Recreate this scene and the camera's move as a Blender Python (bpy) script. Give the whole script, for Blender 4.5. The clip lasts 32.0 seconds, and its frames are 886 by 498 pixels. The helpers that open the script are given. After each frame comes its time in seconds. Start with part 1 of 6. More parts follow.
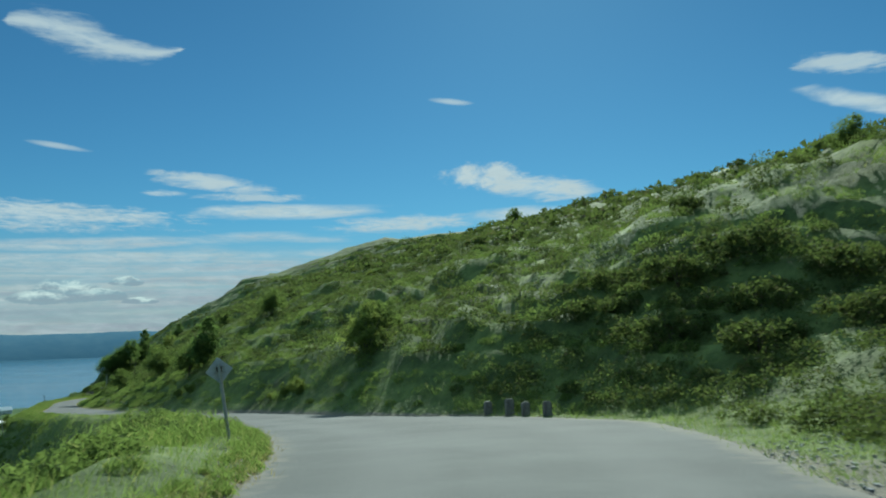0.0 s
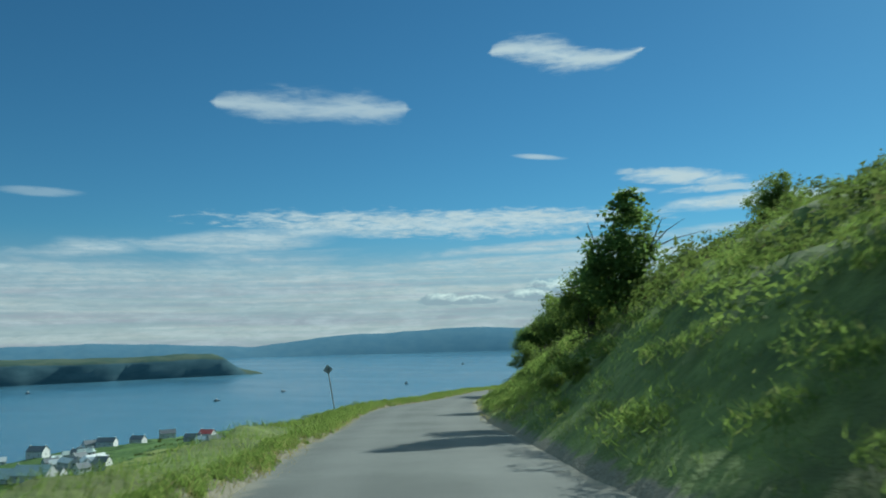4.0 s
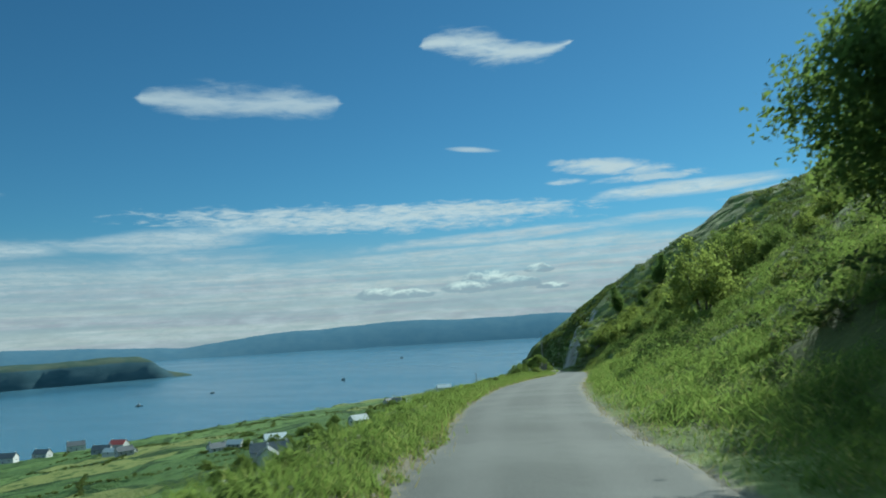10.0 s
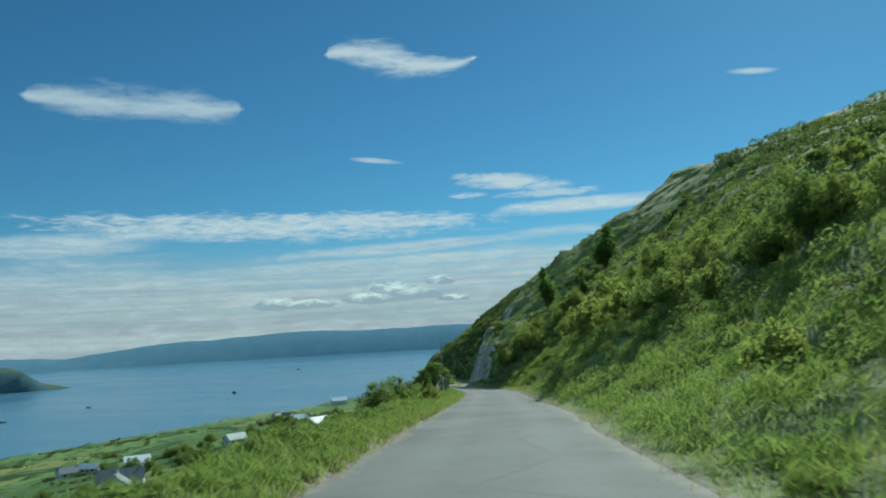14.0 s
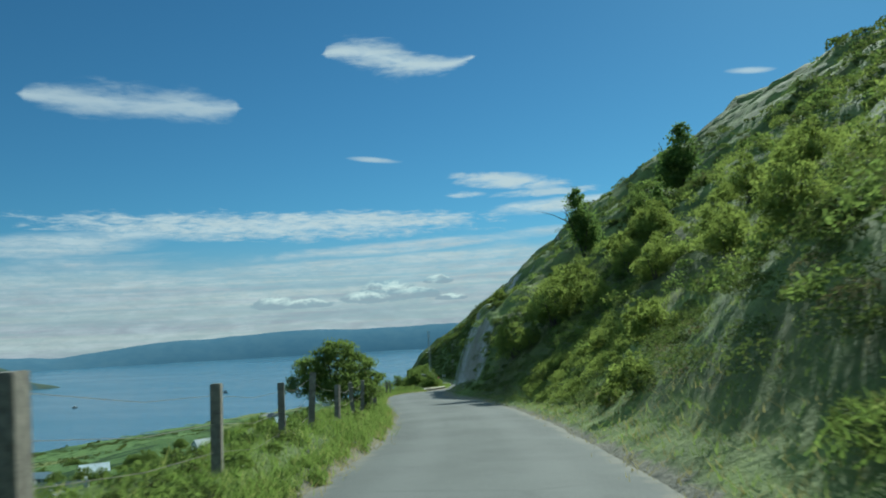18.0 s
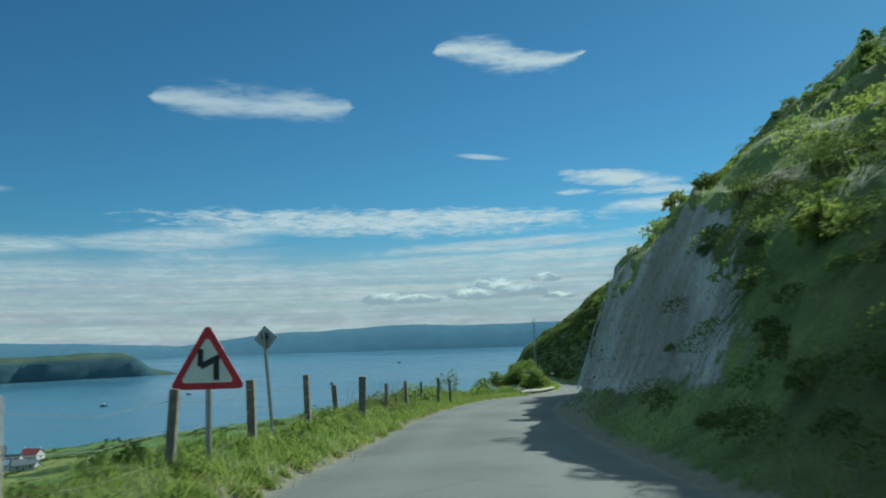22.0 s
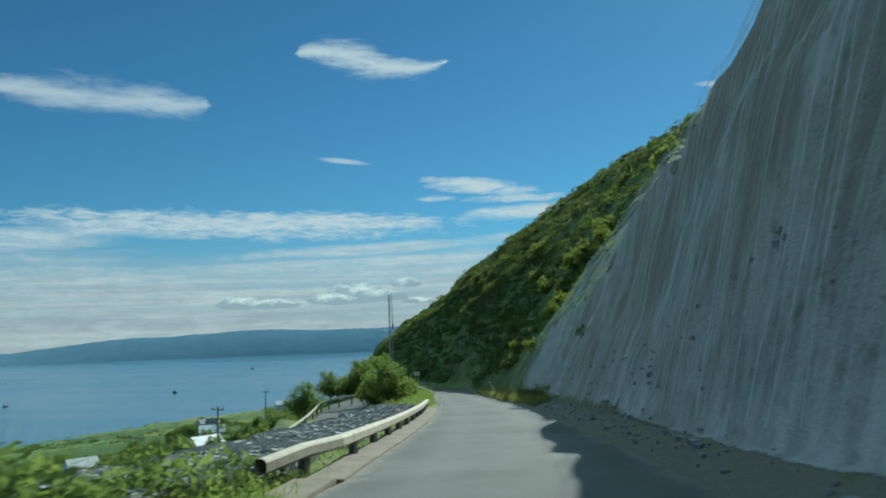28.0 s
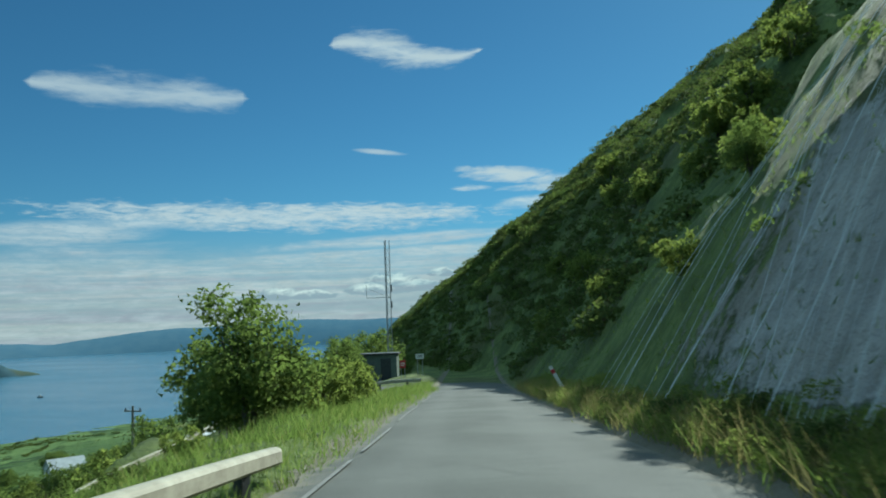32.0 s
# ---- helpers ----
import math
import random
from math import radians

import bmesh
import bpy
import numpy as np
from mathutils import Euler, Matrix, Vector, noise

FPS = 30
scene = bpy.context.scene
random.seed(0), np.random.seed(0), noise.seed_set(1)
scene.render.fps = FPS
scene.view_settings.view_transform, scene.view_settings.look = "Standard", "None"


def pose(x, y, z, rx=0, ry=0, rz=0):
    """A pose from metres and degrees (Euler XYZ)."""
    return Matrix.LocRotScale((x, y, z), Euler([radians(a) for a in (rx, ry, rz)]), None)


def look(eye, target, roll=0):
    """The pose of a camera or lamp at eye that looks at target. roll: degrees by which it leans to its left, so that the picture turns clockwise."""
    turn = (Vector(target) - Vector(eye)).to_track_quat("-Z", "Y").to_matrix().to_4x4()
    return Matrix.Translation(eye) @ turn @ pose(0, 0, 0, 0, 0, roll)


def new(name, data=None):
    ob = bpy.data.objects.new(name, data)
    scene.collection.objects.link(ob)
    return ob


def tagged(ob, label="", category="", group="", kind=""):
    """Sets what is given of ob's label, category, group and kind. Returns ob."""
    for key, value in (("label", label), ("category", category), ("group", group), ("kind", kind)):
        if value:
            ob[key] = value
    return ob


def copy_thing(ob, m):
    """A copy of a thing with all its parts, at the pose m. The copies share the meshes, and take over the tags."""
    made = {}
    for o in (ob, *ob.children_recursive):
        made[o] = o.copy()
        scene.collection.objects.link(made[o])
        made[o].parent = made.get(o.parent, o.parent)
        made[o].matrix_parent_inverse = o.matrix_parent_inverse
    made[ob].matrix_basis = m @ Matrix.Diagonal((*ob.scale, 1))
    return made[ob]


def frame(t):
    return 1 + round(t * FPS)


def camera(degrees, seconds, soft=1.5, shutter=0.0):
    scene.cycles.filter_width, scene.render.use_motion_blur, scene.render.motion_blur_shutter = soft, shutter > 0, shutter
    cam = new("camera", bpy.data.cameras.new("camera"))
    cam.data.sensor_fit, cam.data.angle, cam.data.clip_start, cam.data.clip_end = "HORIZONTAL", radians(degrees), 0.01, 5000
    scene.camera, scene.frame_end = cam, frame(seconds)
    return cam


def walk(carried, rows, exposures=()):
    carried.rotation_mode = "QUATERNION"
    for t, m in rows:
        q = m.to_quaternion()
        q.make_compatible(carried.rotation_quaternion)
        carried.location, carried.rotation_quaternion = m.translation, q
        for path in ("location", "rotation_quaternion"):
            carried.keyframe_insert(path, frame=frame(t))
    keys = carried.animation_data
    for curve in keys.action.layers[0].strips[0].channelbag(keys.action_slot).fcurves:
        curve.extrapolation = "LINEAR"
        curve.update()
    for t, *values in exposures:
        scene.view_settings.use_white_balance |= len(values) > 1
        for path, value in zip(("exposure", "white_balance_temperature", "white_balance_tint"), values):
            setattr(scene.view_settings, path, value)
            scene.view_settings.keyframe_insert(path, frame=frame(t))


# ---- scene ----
cam = camera(58.52, 32.0, soft=1.9, shutter=0.25)
EXPOSURES = [(0, 0.36, 5970, -9), (2, 0.38, 5970, -9), (4, 0.44, 5970, -9), (32, 0.44, 5970, -9)]
PATH = [
    (0.0, 0.00, 0.00, 60.00, 95.68, 1.57, 0.14),
    (0.5, 0.09, 3.97, 59.74, 95.71, 1.35, 2.65),
    (1.0, -0.04, 8.00, 59.47, 95.81, 1.24, 6.36),
    (1.5, -0.47, 12.12, 59.18, 96.06, 1.07, 10.90),
    (2.0, -1.29, 16.39, 58.88, 95.96, 0.98, 16.04),
    (2.5, -2.54, 20.73, 58.56, 96.11, 1.00, 21.18),
    (3.0, -4.22, 25.11, 58.22, 96.22, 1.11, 25.95),
    (3.5, -6.29, 29.43, 57.87, 96.24, 1.28, 30.18),
    (4.0, -8.65, 33.63, 57.52, 96.12, 1.46, 33.53),
    (4.5, -11.22, 37.72, 57.18, 96.07, 1.69, 35.95),
    (5.0, -13.92, 41.68, 56.84, 96.00, 1.87, 37.64),
    (5.5, -16.70, 45.57, 56.50, 95.91, 2.02, 38.60),
    (6.0, -19.51, 49.41, 56.19, 95.87, 2.22, 38.88),
    (6.5, -22.31, 53.23, 55.88, 95.91, 2.54, 38.55),
    (7.0, -25.04, 57.07, 55.58, 96.06, 3.01, 37.61),
    (7.5, -27.68, 60.91, 55.30, 96.06, 3.50, 36.34),
    (8.0, -30.18, 64.77, 55.03, 96.08, 3.72, 34.87),
    (8.5, -32.56, 68.65, 54.77, 95.97, 3.67, 33.36),
    (9.0, -34.83, 72.58, 54.51, 95.80, 3.52, 31.89),
    (9.5, -37.00, 76.57, 54.26, 95.62, 3.40, 30.46),
    (10.0, -39.08, 80.61, 54.02, 95.49, 3.35, 29.05),
    (10.5, -41.06, 84.72, 53.78, 95.49, 3.09, 27.66),
    (11.0, -42.94, 88.87, 53.54, 95.50, 3.05, 26.36),
    (11.5, -44.74, 93.07, 53.31, 95.63, 3.03, 25.23),
    (12.0, -46.46, 97.31, 53.07, 95.75, 3.22, 24.24),
    (12.5, -48.12, 101.59, 52.84, 95.84, 3.39, 23.47),
    (13.0, -49.74, 105.90, 52.60, 95.93, 3.43, 22.90),
    (13.5, -51.33, 110.25, 52.35, 95.99, 3.26, 22.38),
    (14.0, -52.88, 114.62, 52.10, 95.92, 3.03, 21.88),
    (14.5, -54.40, 119.03, 51.84, 95.91, 2.77, 21.47),
    (15.0, -55.90, 123.46, 51.57, 95.90, 2.60, 21.06),
    (15.5, -57.37, 127.91, 51.30, 95.90, 2.51, 20.68),
    (16.0, -58.81, 132.38, 51.02, 95.88, 2.51, 20.43),
    (16.5, -60.24, 136.81, 50.74, 95.84, 2.60, 20.44),
    (17.0, -61.66, 141.19, 50.46, 95.78, 2.77, 20.71),
    (17.5, -63.07, 145.44, 50.18, 95.83, 2.92, 21.13),
    (18.0, -64.45, 149.52, 49.92, 95.86, 3.03, 21.73),
    (18.5, -65.84, 153.46, 49.66, 95.83, 3.11, 22.04),
    (19.0, -67.24, 157.35, 49.41, 95.83, 3.04, 22.83),
    (19.5, -68.68, 161.20, 49.15, 95.85, 2.78, 23.40),
    (20.0, -70.18, 165.05, 48.90, 95.84, 2.66, 24.60),
    (20.5, -71.78, 168.89, 48.64, 95.82, 2.53, 25.80),
    (21.0, -73.46, 172.73, 48.38, 95.80, 2.32, 26.70),
    (21.5, -75.23, 176.56, 48.12, 95.94, 1.95, 28.15),
    (22.0, -77.11, 180.37, 47.86, 95.96, 1.65, 29.42),
    (22.5, -79.08, 184.21, 47.59, 95.99, 1.45, 29.95),
    (23.0, -81.11, 188.13, 47.32, 95.84, 1.46, 30.05),
    (23.5, -83.18, 192.14, 47.04, 95.76, 1.78, 29.51),
    (24.0, -85.20, 196.25, 46.76, 95.64, 2.34, 27.93),
    (24.5, -87.09, 200.40, 46.47, 95.55, 2.70, 26.36),
    (25.0, -88.85, 204.54, 46.19, 95.63, 2.97, 24.81),
    (25.5, -90.48, 208.68, 45.90, 95.76, 3.00, 23.47),
    (26.0, -92.01, 212.82, 45.62, 95.90, 2.93, 22.29),
    (26.5, -93.46, 216.99, 45.32, 95.95, 2.80, 21.36),
    (27.0, -94.85, 221.19, 45.03, 96.00, 2.55, 20.55),
    (27.5, -96.19, 225.41, 44.72, 96.04, 2.20, 19.85),
    (28.0, -97.49, 229.67, 44.42, 96.03, 1.89, 19.34),
    (28.5, -98.77, 233.96, 44.11, 95.92, 1.74, 19.08),
    (29.0, -100.04, 238.26, 43.81, 95.72, 1.78, 19.08),
    (29.5, -101.31, 242.54, 43.50, 95.45, 2.00, 19.25),
    (30.0, -102.59, 246.78, 43.20, 95.22, 2.32, 19.55),
    (30.5, -103.87, 250.94, 42.92, 95.05, 2.55, 19.86),
    (31.0, -105.15, 254.98, 42.64, 95.06, 2.57, 20.48),
    (31.5, -106.43, 258.87, 42.38, 95.24, 2.40, 21.14),
    (32.0, -107.70, 262.59, 42.12, 95.36, 2.21, 21.98),
]
walk(cam, [(t, pose(*p)) for t, *p in PATH], EXPOSURES)

# ---- world and sun ----
SUN_AZ, SUN_EL = 7.5, 31.3           # degrees to the right of +y, and above the horizon
SKY_STRENGTH, SUN_STRENGTH = 0.066, 5.2


class Nodes:
    """Short hand for building node trees."""

    def __init__(self, tree):
        self.tree = tree
        tree.nodes.clear()

    def add(self, kind, **props):
        node = self.tree.nodes.new(kind)
        for key, value in props.items():
            setattr(node, key, value)
        return node

    def link(self, a, b):
        self.tree.links.new(a, b)

    def put(self, socket, value):
        if isinstance(value, bpy.types.NodeSocket):
            self.tree.links.new(value, socket)
        else:
            socket.default_value = value

    def math(self, op, a, b=0.0, c=None, clamp=False):
        n = self.add("ShaderNodeMath", operation=op, use_clamp=clamp)
        self.put(n.inputs[0], a)
        self.put(n.inputs[1], b)
        if c is not None:
            self.put(n.inputs[2], c)
        return n.outputs[0]

    def mix(self, fac, a, b, blend="MIX"):
        n = self.add("ShaderNodeMix", data_type="RGBA", blend_type=blend)
        self.put(n.inputs[0], fac)
        self.put(n.inputs[6], a)
        self.put(n.inputs[7], b)
        return n.outputs[2]

    def step(self, value, lo, hi, a=0.0, b=1.0):
        n = self.add("ShaderNodeMapRange", interpolation_type="SMOOTHSTEP")
        for i, v in enumerate((value, lo, hi, a, b)):
            self.put(n.inputs[i], v)
        return n.outputs[0]

    def noise(self, vec, scale, detail=4.0, rough=0.55, distort=0.0):
        n = self.add("ShaderNodeTexNoise")
        if vec is not None:
            self.link(vec, n.inputs["Vector"])
        n.inputs["Scale"].default_value = scale
        n.inputs["Detail"].default_value = detail
        n.inputs["Roughness"].default_value = rough
        n.inputs["Distortion"].default_value = distort
        return n.outputs["Fac"]

    def stretch(self, vec, sx, sy, sz):
        n = self.add("ShaderNodeMapping")
        self.link(vec, n.inputs["Vector"])
        n.inputs["Scale"].default_value = (sx, sy, sz)
        return n.outputs[0]


def build_world():
    world = bpy.data.worlds.new("sky")
    scene.world = world
    world.use_nodes = True
    k = Nodes(world.node_tree)
    sky = k.add("ShaderNodeTexSky", sky_type="NISHITA", sun_disc=False)
    sky.sun_elevation, sky.sun_rotation = radians(SUN_EL), radians(SUN_AZ)
    sky.altitude, sky.air_density, sky.dust_density, sky.ozone_density = 100, 0.9, 0.1, 2.0
    where = k.add("ShaderNodeTexCoord").outputs["Generated"]
    split = k.add("ShaderNodeSeparateXYZ")
    k.link(where, split.inputs[0])
    az = k.math("MULTIPLY", k.math("ARCTAN2", split.outputs[0], split.outputs[1]), 180 / math.pi)
    el = k.math("MULTIPLY", k.math("ARCSINE", split.outputs[2]), 180 / math.pi)
    flat = k.add("ShaderNodeCombineXYZ")
    k.link(az, flat.inputs[0])
    k.link(el, flat.inputs[1])
    plane = flat.outputs[0]
    wisp = k.noise(k.stretch(plane, 0.10, 0.55, 1), 1.0, 7.0, 0.62, 0.6)      # streaks along the wind
    fine = k.noise(k.stretch(plane, 0.35, 1.5, 1), 1.0, 6.0, 0.65, 0.3)
    puff = k.noise(k.stretch(plane, 0.8, 1.3, 1), 1.0, 5.0, 0.6, 0.2)
    dapple = k.noise(k.stretch(plane, 0.55, 2.6, 1), 1.0, 5.0, 0.68, 0.5)
    wob = k.math("MULTIPLY", k.math("SUBTRACT", wisp, 0.5), 1.6)
    silk = k.noise(k.stretch(plane, 0.16, 0.75, 1), 1.0, 6.0, 0.5, 0.4)
    # one curling cloud, thick at its head and thin at its tail
    u = k.math("DIVIDE", k.math("ADD", az, 23.9), 6.0)
    mid = k.math("SUBTRACT", 19.5, k.math("MULTIPLY", k.math("SINE", k.math("MULTIPLY", k.math("ADD", k.math("MULTIPLY", u, 0.9), 0.1), math.pi)), 0.58))
    thick = k.math("MULTIPLY", k.math("POWER", k.math("MAXIMUM", k.math("SUBTRACT", 1.0, k.math("MULTIPLY", u, u)), 0.0001), 0.75), k.math("SUBTRACT", 1.05, k.math("MULTIPLY", u, 0.42)))
    off = k.math("DIVIDE", k.math("ABSOLUTE", k.math("SUBTRACT", el, mid)), k.math("MAXIMUM", thick, 0.02))
    off = k.math("ADD", off, k.math("MULTIPLY", k.math("SUBTRACT", fine, 0.5), 2.2))
    off = k.math("ADD", off, k.math("MULTIPLY", k.math("MAXIMUM", k.math("SUBTRACT", k.math("ABSOLUTE", u), 0.9), 0.0), 14.0))
    total = k.step(off, 1.2, -0.1, 0.0, 0.95)
    # one long flat cloud with blunt frayed ends
    u = k.math("DIVIDE", k.math("ADD", az, 42.7), 7.4)
    thick = k.math("MULTIPLY", k.math("POWER", k.math("MAXIMUM", k.math("SUBTRACT", 1.0, k.math("POWER", k.math("ABSOLUTE", u), 4.0)), 0.0001), 0.6), 1.12)
    off = k.math("DIVIDE", k.math("ABSOLUTE", k.math("SUBTRACT", el, k.math("SUBTRACT", 16.3, k.math("MULTIPLY", u, 0.12)))), k.math("MAXIMUM", thick, 0.02))
    off = k.math("ADD", off, k.math("ADD", k.math("MULTIPLY", k.math("SUBTRACT", silk, 0.5), 1.6), k.math("MULTIPLY", k.math("SUBTRACT", fine, 0.5), 1.5)))
    off = k.math("ADD", off, k.math("MULTIPLY", k.math("MAXIMUM", k.math("SUBTRACT", k.math("ABSOLUTE", u), 0.92), 0.0), 14.0))
    total = k.math("MAXIMUM", total, k.step(off, 1.2, -0.1, 0.0, 0.76))
    # lone clouds: azimuth, elevation, half width, half height, tilt, firmness
    for a, e, w, h, tilt, firm, grain in (
            (-25.9, 12.45, 2.0, 0.22, -0.1, 0.7, wisp),
            (-16.3, 10.45, 4.6, 0.62, -0.11, 1.0, fine), (-11.0, 8.55, 7.0, 0.62, 0.02, 1.0, wisp), (-11.0, 6.65, 4.2, 0.35, -0.05, 0.8, wisp),
            (0.7, 16.25, 1.7, 0.25, -0.1, 0.8, wisp), (3.4, 10.9, 3.4, 0.95, 0.0, 1.1, puff), (7.0, 9.9, 5.0, 0.95, -0.12, 1.1, fine), (-3.0, 7.6, 6.0, 0.7, 0.02, 1.0, fine), (6.0, 8.0, 6.0, 0.6, 0.0, 0.9, wisp),
            (-60.8, 9.8, 2.8, 0.32, 0.0, 0.35, wisp), (28.0, 16.2, 3.6, 0.75, -0.1, 0.9, fine), (29.0, 13.6, 4.0, 0.75, -0.3, 1.1, wisp),
            (-35.0, 7.95, 16.0, 1.05, -0.03, 0.95, dapple), (-28.0, 8.2, 11.0, 0.75, -0.03, 1.0, dapple), (-50.0, 6.7, 12.0, 1.0, 0.06, 0.85, silk), (-21.0, 6.3, 14.5, 0.5, 0.045, 0.95, wisp), (-24.0, 5.2, 20.0, 0.5, 0.02, 0.9, silk), (-13.5, 9.5, 4.0, 0.35, 0.0, 0.8, dapple), (-19.5, 9.7, 1.6, 0.25, 0.0, 0.7, dapple),
            (10.0, 6.4, 12.0, 1.0, 0.0, 0.8, wisp), (40.0, 8.0, 14.0, 1.6, 0.0, 0.9, fine)):
        u = k.math("DIVIDE", k.math("SUBTRACT", az, a), w)
        v = k.math("SUBTRACT", k.math("SUBTRACT", el, e), k.math("MULTIPLY", k.math("SUBTRACT", az, a), tilt))
        v = k.math("DIVIDE", v, h)
        r = k.math("ADD", k.math("MULTIPLY", u, u), k.math("MULTIPLY", v, v))
        r = k.math("ADD", r, k.math("MULTIPLY", k.math("SUBTRACT", grain, 0.5), 3.2))
        m = k.step(r, 1.15, -0.15, 0.0, firm)
        total = m if total is None else k.math("MAXIMUM", total, m)
    # the sheet of layered cloud towards the horizon, thinning upwards
    sheet = k.step(k.math("ADD", el, k.math("MULTIPLY", wob, -2.2)), 6.2, 4.2)
    holes = k.step(k.noise(k.stretch(plane, 0.045, 1.1, 1), 1.0, 6.0, 0.62, 0.5), 0.38, 0.56, 0.48, 1.0)
    sheet = k.math("MULTIPLY", sheet, holes)
    total = k.math("MAXIMUM", total, sheet)
    # small heaped clouds over the far shore
    lit = None
    for a, e, w, h in ((-25.6, 2.7, 2.3, 1.25), (-27.2, 2.45, 1.9, 0.65), (-23.6, 2.6, 2.0, 0.65), (-33.6, 2.3, 1.8, 0.65), (-31.4, 2.25, 2.2, 0.55), (-21.9, 3.55, 1.2, 0.5), (-20.9, 2.3, 1.2, 0.42)):
        u = k.math("DIVIDE", k.math("SUBTRACT", az, a), w)
        v = k.math("DIVIDE", k.math("SUBTRACT", el, e), h)
        v = k.math("MAXIMUM", v, k.math("MULTIPLY", v, -2.6))
        r = k.math("ADD", k.math("MULTIPLY", u, u), k.math("MULTIPLY", v, v))
        r = k.math("ADD", r, k.math("MULTIPLY", k.math("SUBTRACT", puff, 0.5), 2.4))
        m = k.step(r, 1.0, 0.6)
        total = k.math("MAXIMUM", total, m)
        top = k.math("MULTIPLY", m, k.step(k.math("ADD", k.math("DIVIDE", k.math("SUBTRACT", el, e), h), k.math("MULTIPLY", k.math("SUBTRACT", puff, 0.5), 3.0)), 0.1, 0.85))
        lit = top if lit is None else k.math("MAXIMUM", lit, top)
        dark = m if a == -25.6 else k.math("MAXIMUM", dark, m)
    curd = k.noise(k.stretch(plane, 0.8, 3.6, 1), 1.0, 6.0, 0.68, 0.6)
    total = k.math("MULTIPLY", total, k.step(k.math("ADD", curd, k.math("MULTIPLY", k.step(el, 7.0, 12.0), 0.15)), 0.34, 0.58, 0.62, 1.0))
    reach = k.noise(k.stretch(plane, 0.07, 2.4, 1), 1.0, 7.0, 0.62, 0.8)                # long gaps between the layers
    total = k.math("MULTIPLY", total, k.math("MAXIMUM", k.step(reach, 0.38, 0.55, 0.7, 1.0), k.step(el, 5.0, 7.5)))
    # unseen broken cloud above the view, added to fill and tint the shade
    dome = k.add("ShaderNodeVectorMath", operation="SCALE")
    k.link(where, dome.inputs[0])
    k.link(k.math("DIVIDE", 1.0, k.math("MAXIMUM", k.math("ADD", split.outputs[2], 0.12), 0.1)), dome.inputs["Scale"])
    high = k.noise(k.stretch(dome.outputs[0], 2.2, 1.5, 0.0), 1.0, 6.0, 0.6, 0.4)
    fill_mask = k.math("MULTIPLY", k.step(high, 0.30, 0.54), k.step(el, 27.0, 38.0))
    total = k.math("MAXIMUM", total, fill_mask)
    low = k.step(el, 1.0, 9.0)
    band = k.noise(k.stretch(plane, 0.025, 1.25, 1), 1.0, 6.0, 0.58, 0.6)      # long bands: lavender grey and pale
    veil = k.mix(k.step(band, 0.38, 0.62), (3.85, 4.0, 4.8, 1), (5.0, 5.4, 5.6, 1))
    cloud = k.mix(low, veil, CLOUD_HIGH)
    cloud = k.mix(k.math("MULTIPLY", k.step(fine, 0.35, 0.7), 0.35), cloud, (CLOUD_HIGH[0] * 1.25, CLOUD_HIGH[1] * 1.25, CLOUD_HIGH[2] * 1.25, 1))
    cloud = k.mix(fill_mask, cloud, FILL_CLOUD)
    cloud = k.mix(k.math("MULTIPLY", dark, 0.9), cloud, (3.3, 4.0, 4.8, 1))
    cloud = k.mix(k.math("MULTIPLY", lit, 0.95), cloud, (8.4, 9.3, 9.1, 1))
    tint = k.mix(1.0, sky.outputs[0], SKY_TINT, "MULTIPLY")
    tint = k.mix(k.step(el, 8.0, 1.5, 0.0, 0.7), tint, (3.7, 4.1, 4.9, 1))              # pale haze low over the sea
    col = k.mix(k.math("MULTIPLY", total, 0.95), tint, cloud)
    back = k.add("ShaderNodeBackground")
    k.link(col, back.inputs[0])
    back.inputs[1].default_value = SKY_STRENGTH
    k.link(back.outputs[0], k.add("ShaderNodeOutputWorld").inputs[0])


CLOUD_HIGH, FILL_CLOUD, SKY_TINT = (6.3, 6.85, 7.4, 1), (5.6, 8.2, 10.0, 1), (0.34, 0.62, 0.76, 1)
build_world()
lamp = bpy.data.lights.new("sun", "SUN")
lamp.energy, lamp.angle, lamp.color = SUN_STRENGTH, radians(0.6), (1.0, 0.96, 0.89)
sun = new("sun", lamp)
_ca, _sa, _ce, _se = math.cos(radians(SUN_AZ)), math.sin(radians(SUN_AZ)), math.cos(radians(SUN_EL)), math.sin(radians(SUN_EL))
sun.matrix_world = look((_sa * _ce * 100, _ca * _ce * 100, _se * 100 + 60), (0, 0, 60))
SEA = -45.0

# ---- the plan: the road's line, and the land on both sides of it ----
HEAD = (-3.7, 8.08, 21.81, 31.31, 35.73, 35.84, 32.63, 28.74, 25.05, 21.95, 20.14, 18.97, 17.93, 18.12, 19.42, 21.53, 24.93, 27.64, 25.44, 21.22, 18.48, 16.69, 16.6, 17.55, 19.63, 20.0, 20.2)
RISE = (58.9, 56.81, 54.73, 52.99, 51.44, 49.73, 47.89, 46.03, 44.12, 42.08, 40.2, 38.5, 37.9)


def glide(xs, ys, q):
    """A smooth curve through knots."""
    xs, ys = np.asarray(xs, float), np.asarray(ys, float)
    m = np.gradient(ys, xs)
    i = np.clip(np.searchsorted(xs, q, side="right") - 1, 0, len(xs) - 2)
    h = xs[i + 1] - xs[i]
    u = np.clip((q - xs[i]) / h, 0, 1)
    return (2 * u**3 - 3 * u**2 + 1) * ys[i] + (u**3 - 2 * u**2 + u) * h * m[i] + (3 * u**2 - 2 * u**3) * ys[i + 1] + (u**3 - u**2) * h * m[i + 1]


